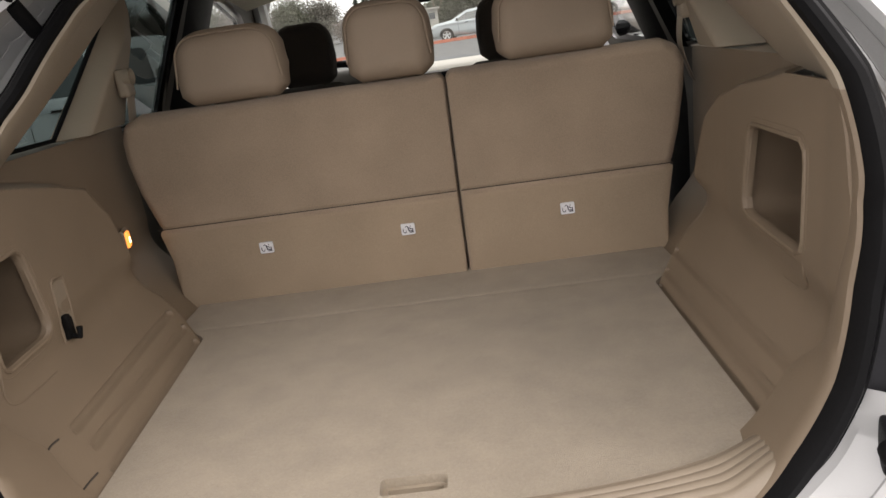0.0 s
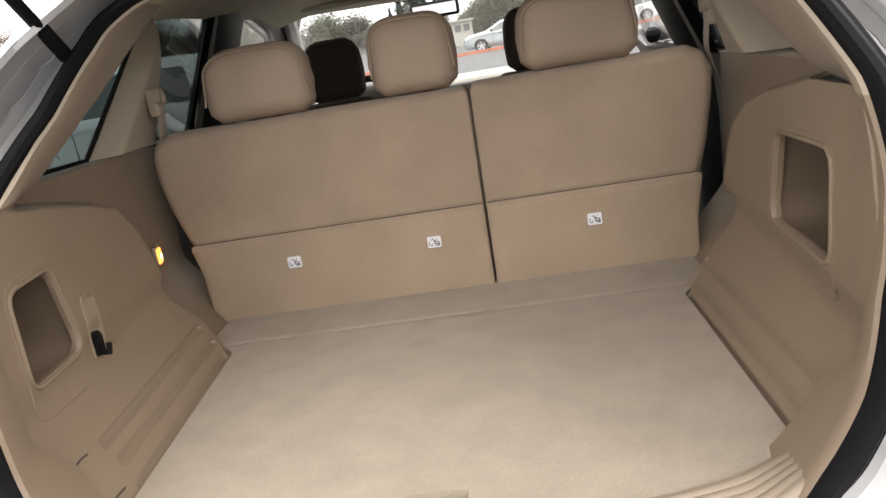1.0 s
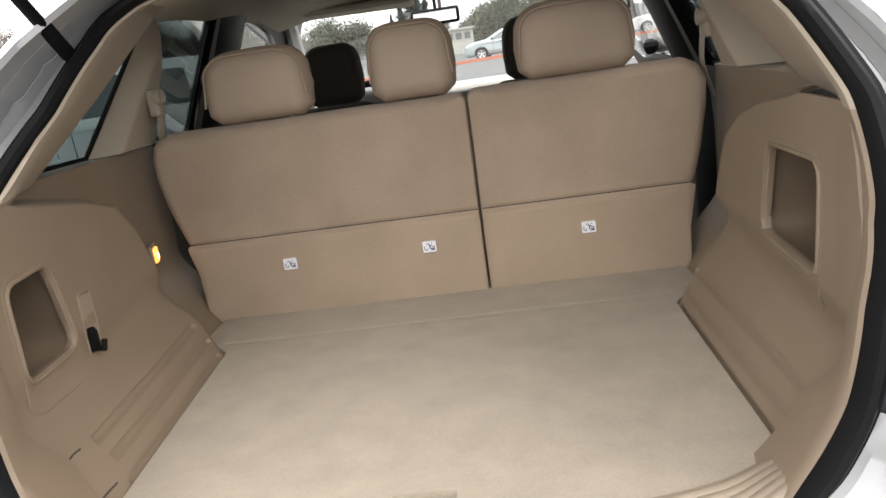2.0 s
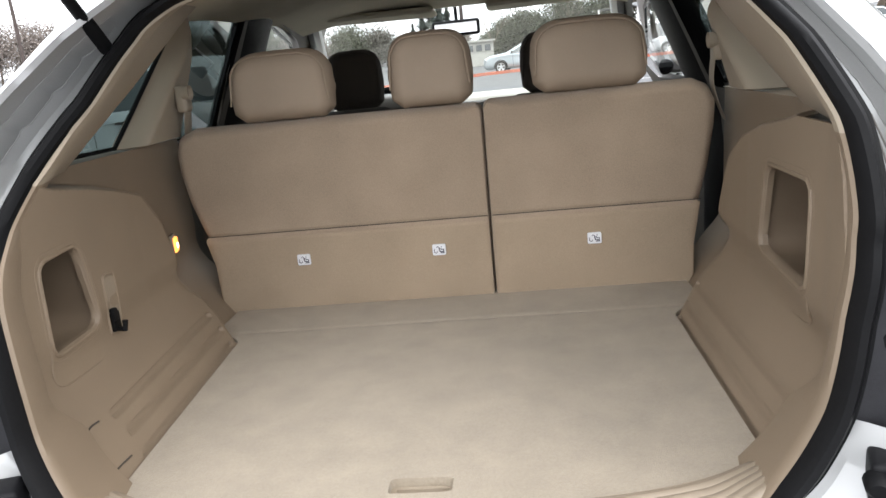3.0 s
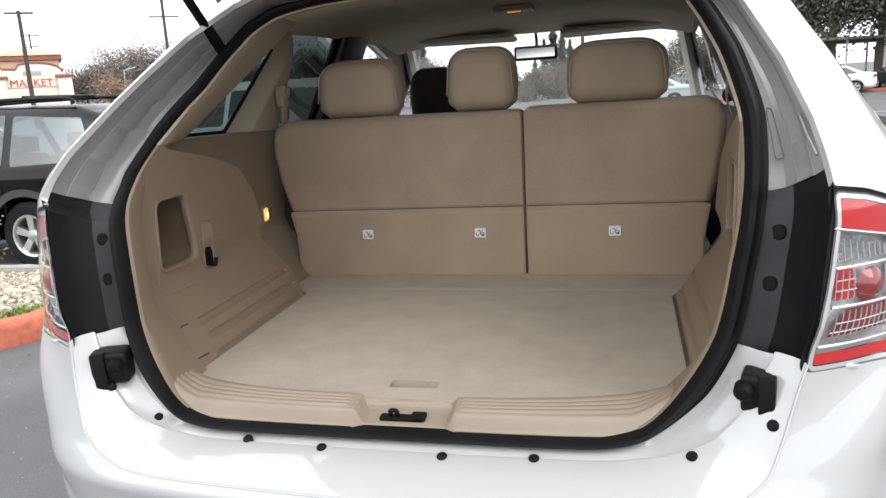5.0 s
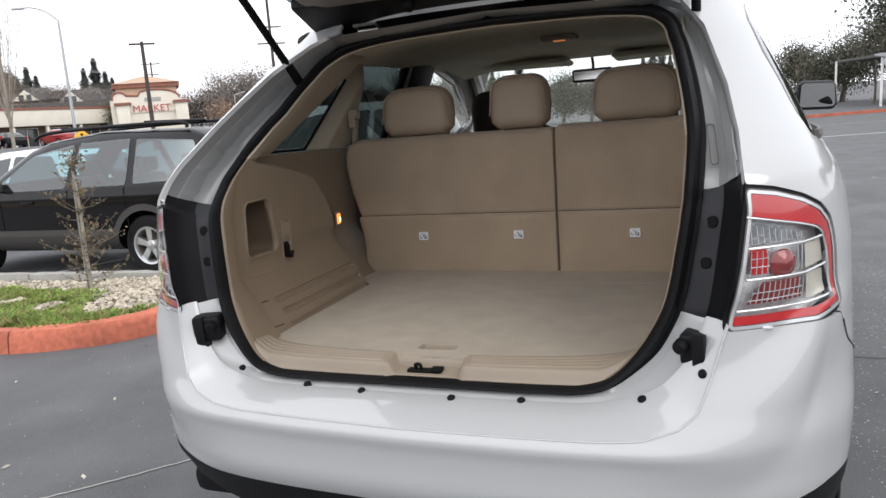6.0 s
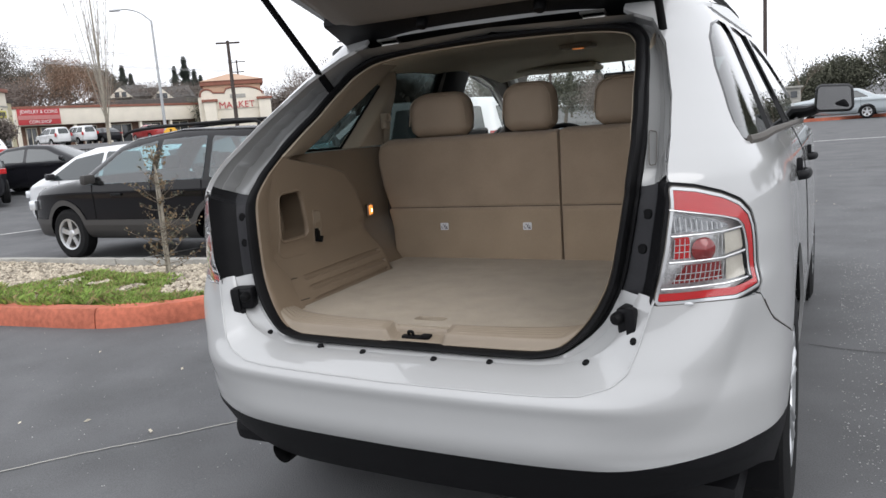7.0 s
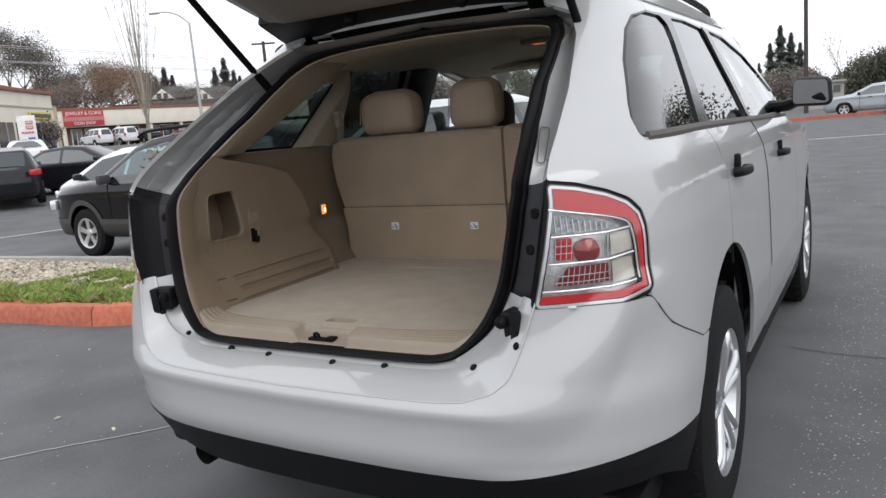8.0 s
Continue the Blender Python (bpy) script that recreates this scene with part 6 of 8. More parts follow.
# ---- parked cars ----
CARGLASS = mat("car_glass", (0.02, 0.028, 0.03), 0.04, 0, 0.05, 2, 10, spec=1.0)
GLASSLITE = glass("car_clear_glass", (0.48, 0.68, 0.71), ior=2.1)
DKGREY = mat("dark_grey_paint", (0.0055, 0.005, 0.006), 0.2, 0.0, 0.05, 2, 300, coat=0.22, spec=0.2)
CLADDING = mat("grey_cladding", (0.042, 0.039, 0.037), 0.5, 0.1, 0.05, 3, 200)
WHITEPAINT = mat("white_paint", (0.75, 0.76, 0.77), 0.35, 0, 0.03, 2, 200, coat=1.0)
BLACKPAINT = mat("black_paint", (0.010, 0.010, 0.013), 0.3, 0.1, 0.1, 2, 200, coat=0.5, spec=0.25)
SILVERPAINT = mat("silver_paint", (0.40, 0.44, 0.46), 0.3, 0.5, 0.04, 2, 200, coat=1.0)
REDPAINT = mat("red_paint", (0.35, 0.03, 0.03), 0.3, 0.1, 0.05, 2, 200, coat=1.0)
AMBER = mat("amber_lens", (0.75, 0.25, 0.03), 0.2, 0, 0.05, 20, 200, coat=1.0)
HEADLENS = mat("headlamp_lens", (0.7, 0.72, 0.74), 0.1, 0.4, 0.1, 20, 200, coat=1.0)


def plain_wheel(parent, place, right_side, radius, rim, spokes=5, metal=None):
    e = new("wheel")
    e.parent = parent
    e.matrix_local = pose(*place, 0, 0, 0 if right_side else 180)
    w = 0.10
    part("tyre", revolve([(rim - 0.01, -w), (radius - 0.04, -w), (radius, -w + 0.03), (radius, w - 0.03), (radius - 0.04, w), (rim, w - 0.004), (rim - 0.012, w - 0.02)], 28), TYRE, e)
    r = part("rim", revolve([(0.02, -0.02), (rim - 0.03, -0.02), (rim - 0.03, w - 0.03), (rim, w - 0.01), (rim + 0.004, w - 0.004)], 28), GREYTRIM, e)
    for k in range(spokes):
        v = np.array([(w - 0.03, -0.028, 0.03), (w - 0.022, -0.040, rim), (w - 0.022, 0.040, rim), (w - 0.03, 0.028, 0.03), (w - 0.07, -0.03, 0.03), (w - 0.07, -0.04, rim), (w - 0.07, 0.04, rim), (w - 0.07, 0.03, 0.03)])
        part("spoke", moved((v, [(0, 3, 2, 1), (0, 1, 5, 4), (3, 7, 6, 2)]), pose(0, 0, 0, 360 * k / spokes, 0, 0)), metal or ALLOY, r, smooth=False)
    part("hub_cap", revolve([(0, w - 0.015), (0.05, w - 0.02), (0.065, w - 0.04)], 16), metal or ALLOY, r)
    part("rim_edge", revolve([(rim - 0.022, w - 0.03), (rim - 0.016, w - 0.006), (rim + 0.004, w - 0.002), (rim + 0.006, w - 0.012)], 28), metal or ALLOY, r)
    return e


def parked_car(name, place, turn, label, outline, windows, glass_strips, width, belt, paint, axles, wr=0.315, rim=0.20, spokes=5, cladding=None, rails=False, tail=(), head=(), roof=1.45, fine=True, glass_mat=None, group="parked cars"):
    """A parked car, front along +y. outline: its side view as (y, z)."""
    car = thing(name, place, label, "car", group, turn=turn)
    out = poly(outline, 0.03)
    ys, zs = [p[0] for p in outline], [p[1] for p in outline]
    y0, y1 = min(ys) - 0.06, max(ys) + 0.06
    mid, halfl = (y0 + y1) / 2, (y1 - y0) / 2

    def wmap(y, z):
        s = np.clip(-out(y, z) / 0.14, 0, 1)
        plan = (1 - np.abs((y - mid) / (halfl * 1.03)) ** 5 * 0.42)
        tum = 1 - 0.30 * np.clip((z - belt) / 0.5, 0, 1.2)
        low = 1 - 0.08 * np.clip((0.45 - z) / 0.3, 0, 1)
        return width / 2 * plan * tum * low * (0.86 + 0.14 * np.sqrt(1 - (1 - s) ** 2)) + 0.012 * np.exp(-((z - belt + 0.10) / 0.05) ** 2)

    def archd(y, z):
        return np.minimum.reduce([np.hypot(y - a, z - wr) - wr - 0.055 for a in axles])
    nu, nv = (110, 60) if fine else (60, 34)
    s = sheet(lambda y, z: (wmap(y, z), y, z), lambda X, Y, Z, U, V: np.maximum.reduce([out(U, V), -archd(U, V)] + [-(poly(w_, 0.008)(U, V)) for w_ in (windows if glass_mat else ())]), np.linspace(y0, y1, nu), np.linspace(min(zs) - 0.05, max(zs) + 0.06, nv))
    v, f = s
    edges = {}
    for q in f:
        for a, b in zip(q, q[1:] + q[:1]):
            edges[(min(a, b), max(a, b))] = None if (min(a, b), max(a, b)) in edges else (a, b)
    n = len(v)
    vm = v * [-1, 1, 1]
    faces = [q for q in f] + [tuple(i + n for i in q[::-1]) for q in f]
    extra = []
    for e in edges.values():
        if e and min(abs(float(out(v[e[0]][1], v[e[0]][2]))), abs(float(archd(v[e[0]][1], v[e[0]][2])))) < 0.004:
            mid_y, mid_z = (v[e[0]][1] + v[e[1]][1]) / 2, (v[e[0]][2] + v[e[1]][2]) / 2
            screen = False
            for (ya, za), (yb, zb), _ in (glass_strips if glass_mat else ()):
                d = np.array([yb - ya, zb - za])
                t = float(((mid_y - ya) * d[0] + (mid_z - za) * d[1]) / (d @ d))
                screen |= 0.02 < t < 0.98 and math.hypot(mid_y - ya - d[0] * t, mid_z - za - d[1] * t) < 0.09
            if not screen:
                faces.append((e[1], e[0], e[0] + n, e[1] + n))
            else:
                k0 = 2 * n + len(extra)
                extra += [v[e[1]] * [0.85, 1, 1], v[e[0]] * [0.85, 1, 1], v[e[0]] * [-0.85, 1, 1], v[e[1]] * [-0.85, 1, 1]]
                faces += [(e[1], e[0], k0 + 1, k0), (k0 + 3, k0 + 2, e[0] + n, e[1] + n)]
    body_ob = part("body", (np.concatenate([v, vm] + ([np.array(extra)] if extra else [])), faces), paint, car)
    if glass_mat:
        for sx in (-0.36, 0.36):
            for sy in (-0.12, -1.0):
                part("seat", merged(box((0.46, 0.16, 0.55), (sx, sy, 0.80), 0.05, 2), box((0.24, 0.10, 0.16), (sx, sy - 0.03, 1.17), 0.04, 2)), DARKSEAT, car, "dark cloth seat")
    if cladding:
        for sg in (1, -1):
            cl = sheet(lambda y, z: (sg * (wmap(y, z) + 0.010), y, z), lambda X, Y, Z, U, V: np.maximum.reduce([out(U, V) + 0.02, -archd(U, V), np.minimum(U * 0 + V - 0.52, archd(U, V) - 0.07)]), np.linspace(y0, y1, nu), np.linspace(min(zs), 1.0, nv))
            part("lower_cladding", cl if sg > 0 else (cl[0], [q[::-1] for q in cl[1]]), cladding, car, "grey lower cladding")
    for wpoly in windows:
        wp = poly(wpoly, 0.02)
        wy, wz = [p[0] for p in wpoly], [p[1] for p in wpoly]
        for sg in (1, -1):
            g = sheet(lambda y, z: (sg * (wmap(y, z) + 0.006), y, z), lambda X, Y, Z, U, V: wp(U, V), np.linspace(min(wy) - 0.04, max(wy) + 0.04, 24), np.linspace(min(wz) - 0.04, max(wz) + 0.04, 16))
            part("side_window", g if sg > 0 else (g[0], [q[::-1] for q in g[1]]), glass_mat or CARGLASS, car, "side window glass")
    for (ya, za), (yb, zb), nm in glass_strips:
        d = np.array([yb - ya, zb - za])
        nn = np.array([-d[1], d[0]]) / np.linalg.norm(d)
        if nn[1] < 0:
            nn = -nn
        rows = []
        for k in np.linspace(0, 1, 6):
            y, z = ya + d[0] * k + nn[0] * 0.05, za + d[1] * k + nn[1] * 0.05
            hw = float(wmap(np.array(ya + d[0] * k), np.array(za + d[1] * k - 0.02))) * 0.86
            rows.append([(hw * a, y - nn[0] * 0.035 * a * a, z - nn[1] * 0.03 * a * a) for a in np.linspace(-1, 1, 9)])
        part(nm, ruled([np.array(r) for r in rows], closed=False), glass_mat or CARGLASS, car, nm.replace("_", " ") + " glass")
    for a in axles:
        for sg in (1, -1):
            plain_wheel(car, (sg * (width / 2 - 0.13), a, wr), sg > 0, wr, rim, spokes)
            part("wheel_well", moved(upper(revolve([(wr + 0.055, -0.30), (wr + 0.06, 0.02)], 36), -0.06), pose(sg * (width / 2 - 0.1), a, wr, 0, 0, 0 if sg > 0 else 180)), RUBBER, car)
    for lst, dirn in ((tail, -1), (head, 1)):
        for yy, z, hx, w, h, m in lst:
            for sg in (1, -1):
                part("tail_lamp" if dirn < 0 else "headlamp", moved(box((w, 0.09, h), (0, 0, 0), 0.02), pose(sg * hx, yy, z, 0, 0, -sg * dirn * 24)), m, car)
    for sg in (1, -1):
        ym = windows[0][0][0] if windows else 0.5
        front = max(p[0] for w_ in windows for p in w_) - 0.10
        part("side_mirror", box((0.17, 0.09, 0.12), (sg * (width / 2 + 0.06), front, belt + 0.07), 0.03), BLACKPAINT if not cladding else CLADDING, car)
        for yh in (0.28, -0.75):
            part("door_handle", box((0.03, 0.18, 0.035), (sg * (float(wmap(np.array(yh), np.array(belt - 0.13))) + 0.008), yh, belt - 0.13), 0.012), BLACKTRIM, car)
        for ys_ in (0.72, -0.32, -1.12):
            zz = np.linspace(0.34, belt, 10)
            part("door_seam", tube([(sg * (float(wmap(np.array(ys_), np.array(z))) + 0.002), ys_, z) for z in zz], 0.006, n=4), RUBBER, car)
        if rails:
            rl = [(sg * 0.50, -1.75, roof + 0.0), (sg * 0.50, -1.62, roof + 0.06), (sg * 0.50, -0.5, roof + 0.075), (sg * 0.50, 0.25, roof + 0.055), (sg * 0.50, 0.45, roof - 0.01)]
            part("roof_rail", tube(smoothed(rl, 5), 0.020, n=8), BLACKTRIM, car)
    if rails:
        for y in (-1.2, 0.0):
            part("cross_bar", tube([(-0.50, y, roof + 0.09), (0.50, y, roof + 0.09)], 0.018, n=8), BLACKTRIM, car)
    return car


WAGON = [(-2.28, 0.36), (-2.31, 0.55), (-2.27, 0.90), (-2.05, 1.38), (-1.75, 1.49), (-0.6, 1.53), (0.15, 1.46), (0.42, 1.38), (1.02, 1.00), (1.9, 0.90), (2.22, 0.78), (2.28, 0.50), (2.18, 0.28), (-2.2, 0.30)]
WAGON_W = [[(-0.28, 0.99), (0.80, 0.98), (0.30, 1.33), (-0.26, 1.42)], [(-1.12, 1.00), (-0.40, 0.995), (-0.38, 1.43), (-1.05, 1.44)], [(-2.02, 1.03), (-1.25, 1.005), (-1.18, 1.43), (-1.86, 1.38)]]
parked_car("station_wagon", (-6.46, 5.64, gz(-6.46, 5.6) + 0.01), 90, "dark grey station wagon with roof rails and grey lower cladding", WAGON, WAGON_W, [((0.45, 1.37), (1.0, 1.01), "windscreen"), ((-2.10, 1.36), (-2.26, 0.95), "rear_window")], 1.74, 0.96, DKGREY, (-1.33, 1.32), 0.325, 0.20, 5, CLADDING, True,
           tail=((-2.25, 0.82, 0.66, 0.34, 0.09, REDLENS), (-2.27, 0.735, 0.66, 0.34, 0.07, AMBER)), head=((2.2, 0.70, 0.60, 0.30, 0.13, HEADLENS),), roof=1.53, glass_mat=GLASSLITE)
HATCH = [(-2.05, 0.35), (-2.10, 0.6), (-2.05, 1.0), (-1.70, 1.42), (-0.8, 1.53), (0.0, 1.50), (0.5, 1.38), (1.25, 1.02), (1.85, 0.85), (2.10, 0.62), (2.08, 0.35), (1.98, 0.22), (-1.98, 0.25)]
HATCH_W = [[(-0.35, 1.0), (0.98, 0.99), (0.40, 1.33), (-0.32, 1.42)], [(-1.55, 1.04), (-0.48, 1.0), (-0.45, 1.43), (-1.25, 1.40)]]
HATCH_G = [((0.55, 1.36), (1.22, 1.03), "windscreen"), ((-1.75, 1.38), (-2.04, 1.02), "rear_window")]
parked_car("hatchback", (-11.15, 8.6, gz(-11.15, 8.6)), 90, "white hatchback with multi-spoke alloy wheels", HATCH, HATCH_W, HATCH_G, 1.76, 0.98, WHITEPAINT, (-1.32, 1.32), 0.32, 0.22, 10, tail=((-2.02, 0.9, 0.66, 0.2, 0.2, REDLENS),), head=((1.95, 0.72, 0.62, 0.3, 0.14, HEADLENS),), roof=1.53)
SUVO = [(-2.25, 0.45), (-2.30, 0.7), (-2.27, 1.12), (-2.08, 1.66), (-1.8, 1.74), (0.0, 1.75), (0.35, 1.66), (0.98, 1.17), (2.05, 1.06), (2.28, 0.88), (2.30, 0.5), (2.2, 0.36), (-2.15, 0.38)]
SUVO_W = [[(-0.30, 1.15), (0.75, 1.14), (0.25, 1.56), (-0.28, 1.63)], [(-1.15, 1.16), (-0.42, 1.15), (-0.40, 1.63), (-1.12, 1.63)], [(-2.05, 1.18), (-1.28, 1.17), (-1.25, 1.63), (-1.92, 1.60)]]
SUVO_G = [((0.40, 1.63), (0.96, 1.19), "windscreen"), ((-2.12, 1.6), (-2.27, 1.15), "rear_window")]
parked_car("white_suv", (-5.95, 10.3, gz(-5.9, 10.3)), 90, "white SUV with dark tinted windows", SUVO, SUVO_W, SUVO_G, 1.85, 1.10, WHITEPAINT, (-1.40, 1.38), 0.36, 0.22, 5, tail=((-2.25, 1.05, 0.74, 0.18, 0.34, REDLENS),), head=((2.2, 0.86, 0.66, 0.32, 0.18, HEADLENS),), roof=1.75)
SEDAN = [(-2.3, 0.40), (-2.35, 0.65), (-2.30, 0.98), (-1.65, 1.05), (-0.98, 1.38), (-0.3, 1.45), (0.25, 1.40), (1.05, 1.0), (1.95, 0.88), (2.3, 0.70), (2.32, 0.40), (2.2, 0.24), (-2.2, 0.26)]
SEDAN_W = [[(-0.30, 0.99), (0.85, 0.97), (0.25, 1.29), (-0.28, 1.34)], [(-1.40, 1.02), (-0.42, 1.0), (-0.40, 1.34), (-0.92, 1.30)]]
SEDAN_G = [((0.30, 1.37), (1.02, 1.02), "windscreen"), ((-1.02, 1.35), (-1.62, 1.08), "rear_window")]
TAILS = ((-2.28, 0.86, 0.66, 0.3, 0.14, REDLENS),)
HEADS = ((2.2, 0.72, 0.66, 0.32, 0.14, HEADLENS),)


def far_car(name, x, y, turn, label, kind, paint):
    o, w, g, b, r = {"sedan": (SEDAN, SEDAN_W, SEDAN_G, 0.97, 0.32), "suv": (SUVO, SUVO_W, SUVO_G, 1.10, 0.36), "hatch": (HATCH, HATCH_W, HATCH_G, 0.98, 0.32)}[kind]
    return parked_car(name, (x, y, gz(x, y)), turn, label, o, w, g, 1.8, b, paint, (-1.38, 1.38), r, 0.21, 5, tail=TAILS if kind != "suv" else ((-2.25, 1.05, 0.74, 0.18, 0.30, REDLENS),), head=HEADS, fine=False)


far_car("black_sedan", -20.4, 13.7, -60, "black sedan parked beside a dark hatchback", "sedan", BLACKPAINT)
far_car("dark_hatchback", -20.0, 10.8, 62, "dark hatchback with red tail lamps", "hatch", BLACKPAINT)
far_car("white_sedan", -32.9, 19.5, 57, "white sedan by the lot fence", "sedan", WHITEPAINT)
far_car("silver_sedan", 1.25, 40.4, 82, "silver blue sedan nose out at the red kerb", "sedan", SILVERPAINT)
far_car("white_sedan", 10.5, 44.0, 80, "white sedan at the red kerb", "sedan", WHITEPAINT)
far_car("dark_hatchback", 15.5, 47.5, 20, "dark hatchback under the carport", "hatch", BLACKPAINT)
far_car("grey_sedan", 18.0, 41.0, 84, "grey sedan parked across the lot", "sedan", SILVERPAINT)
for nm, az, kind, paint, lbl in (("white_pickup", -54.3, "suv", WHITEPAINT, "white pickup at the strip mall"), ("white_suv", -52.7, "suv", WHITEPAINT, "white SUV at the strip mall"), ("black_sedan", -51.2, "sedan", BLACKPAINT, "black sedan at the strip mall"), ("red_sedan", -48.2, "sedan", REDPAINT, "red sedan at the strip mall")):
    far_car(nm, 1.2 + 82 * math.sin(radians(az)), -1.4 + 82 * math.cos(radians(az)), 78, lbl, kind, paint)

# red kerb far across the lot
kb = np.array([(x, 39.2 + 0.40 * x, gz(x, 39.2 + 0.4 * x)) for x in np.linspace(-12, 30, 40)])
lone("far_kerb", ruled([kb, kb + [0, 0, 0.15], kb + [-0.05, 0.18, 0.15]], closed=False), REDCURB, "red painted kerb across the lot", "kerb", kind="structure")

# ---- trees ----


def branches(base, direction, length, radius, depth, seed, spread=0.6, kids=3, taper=0.6, up=0.15, sides=5):
    """Limbs as (tubes, tip points)."""
    r = random.Random(seed)
    tubes, tips = [], []

    def grow(p, d, L, rad, k):
        q = [p]
        dd = d.copy()
        for _ in range(3):
            dd = dd + np.array([r.uniform(-0.16, 0.16), r.uniform(-0.16, 0.16), up * 0.35])
            dd /= np.linalg.norm(dd)
            q.append(q[-1] + dd * L / 3)
        tubes.append(tube(q, np.linspace(rad, rad * taper, 4), n=sides if k == depth else 3, caps=False))
        tips.append((q[-1], k))
        if k > 0:
            for i in range(kids):
                a = 2 * math.pi * (i + r.random()) / kids
                side = np.cross(dd, [0.3, 0.2, 1.0] if abs(dd[2]) < 0.9 else [1, 0, 0])
                side /= np.linalg.norm(side)
                s2 = np.cross(dd, side)
                nd = dd + spread * (math.cos(a) * side + math.sin(a) * s2) * r.uniform(0.7, 1.3)
                nd[2] += up
                nd /= np.linalg.norm(nd)
                start = q[2] + (q[3] - q[2]) * r.uniform(0.2, 1.0)
                grow(start, nd, L * r.uniform(0.55, 0.85), rad * taper * 0.75, k - 1)
    grow(np.array(base, float), np.array(direction, float) / np.linalg.norm(direction), length, radius, depth)
    return tubes, tips


def leaf_cloud(points, n, spread, size, seed):
    g = np.random.default_rng(seed)
    c = np.asarray(points)[g.integers(0, len(points), n)] + g.normal(0, spread, (n, 3))
    e1 = g.normal(0, 1, (n, 3))
    e1 /= np.linalg.norm(e1, axis=1)[:, None]
    e2 = np.cross(e1, g.normal(0, 1, (n, 3)))
    e2 /= np.linalg.norm(e2, axis=1)[:, None] + 1e-9
    s = g.uniform(0.6, 1.4, (n, 1)) * size
    v = np.stack([c - e1 * s, c + e2 * s * 0.7, c + e1 * s, c - e2 * s * 0.7], 1).reshape(-1, 3)
    return v, [(4 * i, 4 * i + 1, 4 * i + 2, 4 * i + 3) for i in range(n)]


def broad_tree(name, x, y, height, label, leaf, bark=None, n=2600, seed=1, size=0.22, spread=0.55, depth=4, width=0.6, bare=False, z=None, stem=0.38):
    zz = gz(x, y) if z is None else z
    t = thing(name, (x, y, zz), label, "tree", "trees")
    tubes, tips = branches((0, 0, -0.2), (0.05, 0.02, 1), height * stem, height * 0.035, depth, seed, width, 3, 0.62, 0.10)
    part("trunk", merged(*tubes), bark or BARK, t)
    pts = [p for p, k in tips if k <= (1 if not bare else 0)]
    if leaf:
        part("crown", leaf_cloud(pts, n, height * 0.055 * spread / 0.55, size, seed), leaf, t, smooth=False)
    return t


def bare_tree(name, x, y, height, label, seed, width=0.35, up=0.3, kids=3, bark=None):
    t = thing(name, (x, y, gz(x, y)), label, "tree", "trees")
    tubes, tips = branches((0, 0, -0.2), (0.02, 0.02, 1), height * 0.33, height * 0.016, 4, seed, width, kids, 0.66, up)
    part("trunk", merged(*tubes), bark or PALEBARK, t)
    pts = [p for p, k in tips if k == 0]
    g = np.random.default_rng(seed)
    tw = []
    for p in pts:
        for _ in range(4):
            d = g.normal(0, 0.35, 3) + [0, 0, 0.8 * (up * 2)]
            d *= height * 0.05
            tw.append((np.array([p, p + [0.02, 0, 0], p + d]), [(0, 1, 2)]))
    part("crown", merged(*tw), TWIG, t, "bare winter twigs", smooth=False)
    return t


def conifer(name, x, y, height, label, seed, z=None):
    zz = gz(x, y) if z is None else z
    t = thing(name, (x, y, zz), label, "tree", "trees")
    part("trunk", tube([(0, 0, -0.2), (0, 0, height)], [height * 0.022, 0.02], n=6), BARK, t)
    g = np.random.default_rng(seed)
    n = 4200
    h = g.uniform(0.10, 1.0, n) ** 0.85
    r = (1 - h) ** 0.8 * height * 0.25 * g.uniform(0.3, 1.15, n) * (0.8 + 0.35 * np.sin(h * 40 + g.normal(0, 0.4, n)))
    a = g.uniform(0, 6.283, n)
    c = np.stack([r * np.cos(a), r * np.sin(a), h * height - r * 0.25], 1)
    d = np.stack([np.cos(a), np.sin(a), -0.35 + 0 * a], 1)
    w = np.stack([-np.sin(a), np.cos(a), 0 * a], 1)
    s = height * 0.026 * g.uniform(0.5, 1.5, (n, 1))
    v = np.stack([c - d * s, c + w * s * 0.45, c + d * s, c - w * s * 0.45], 1).reshape(-1, 3)
    part("crown", (v, [(4 * i, 4 * i + 1, 4 * i + 2, 4 * i + 3) for i in range(n)]), CONIFER, t, smooth=False)
    return t


def polar(azimuth, reach):
    """A place by its bearing from the lot's corner, in degrees right of straight ahead, and its distance."""
    return 1.2 + reach * math.sin(radians(azimuth)), -1.4 + reach * math.cos(radians(azimuth))


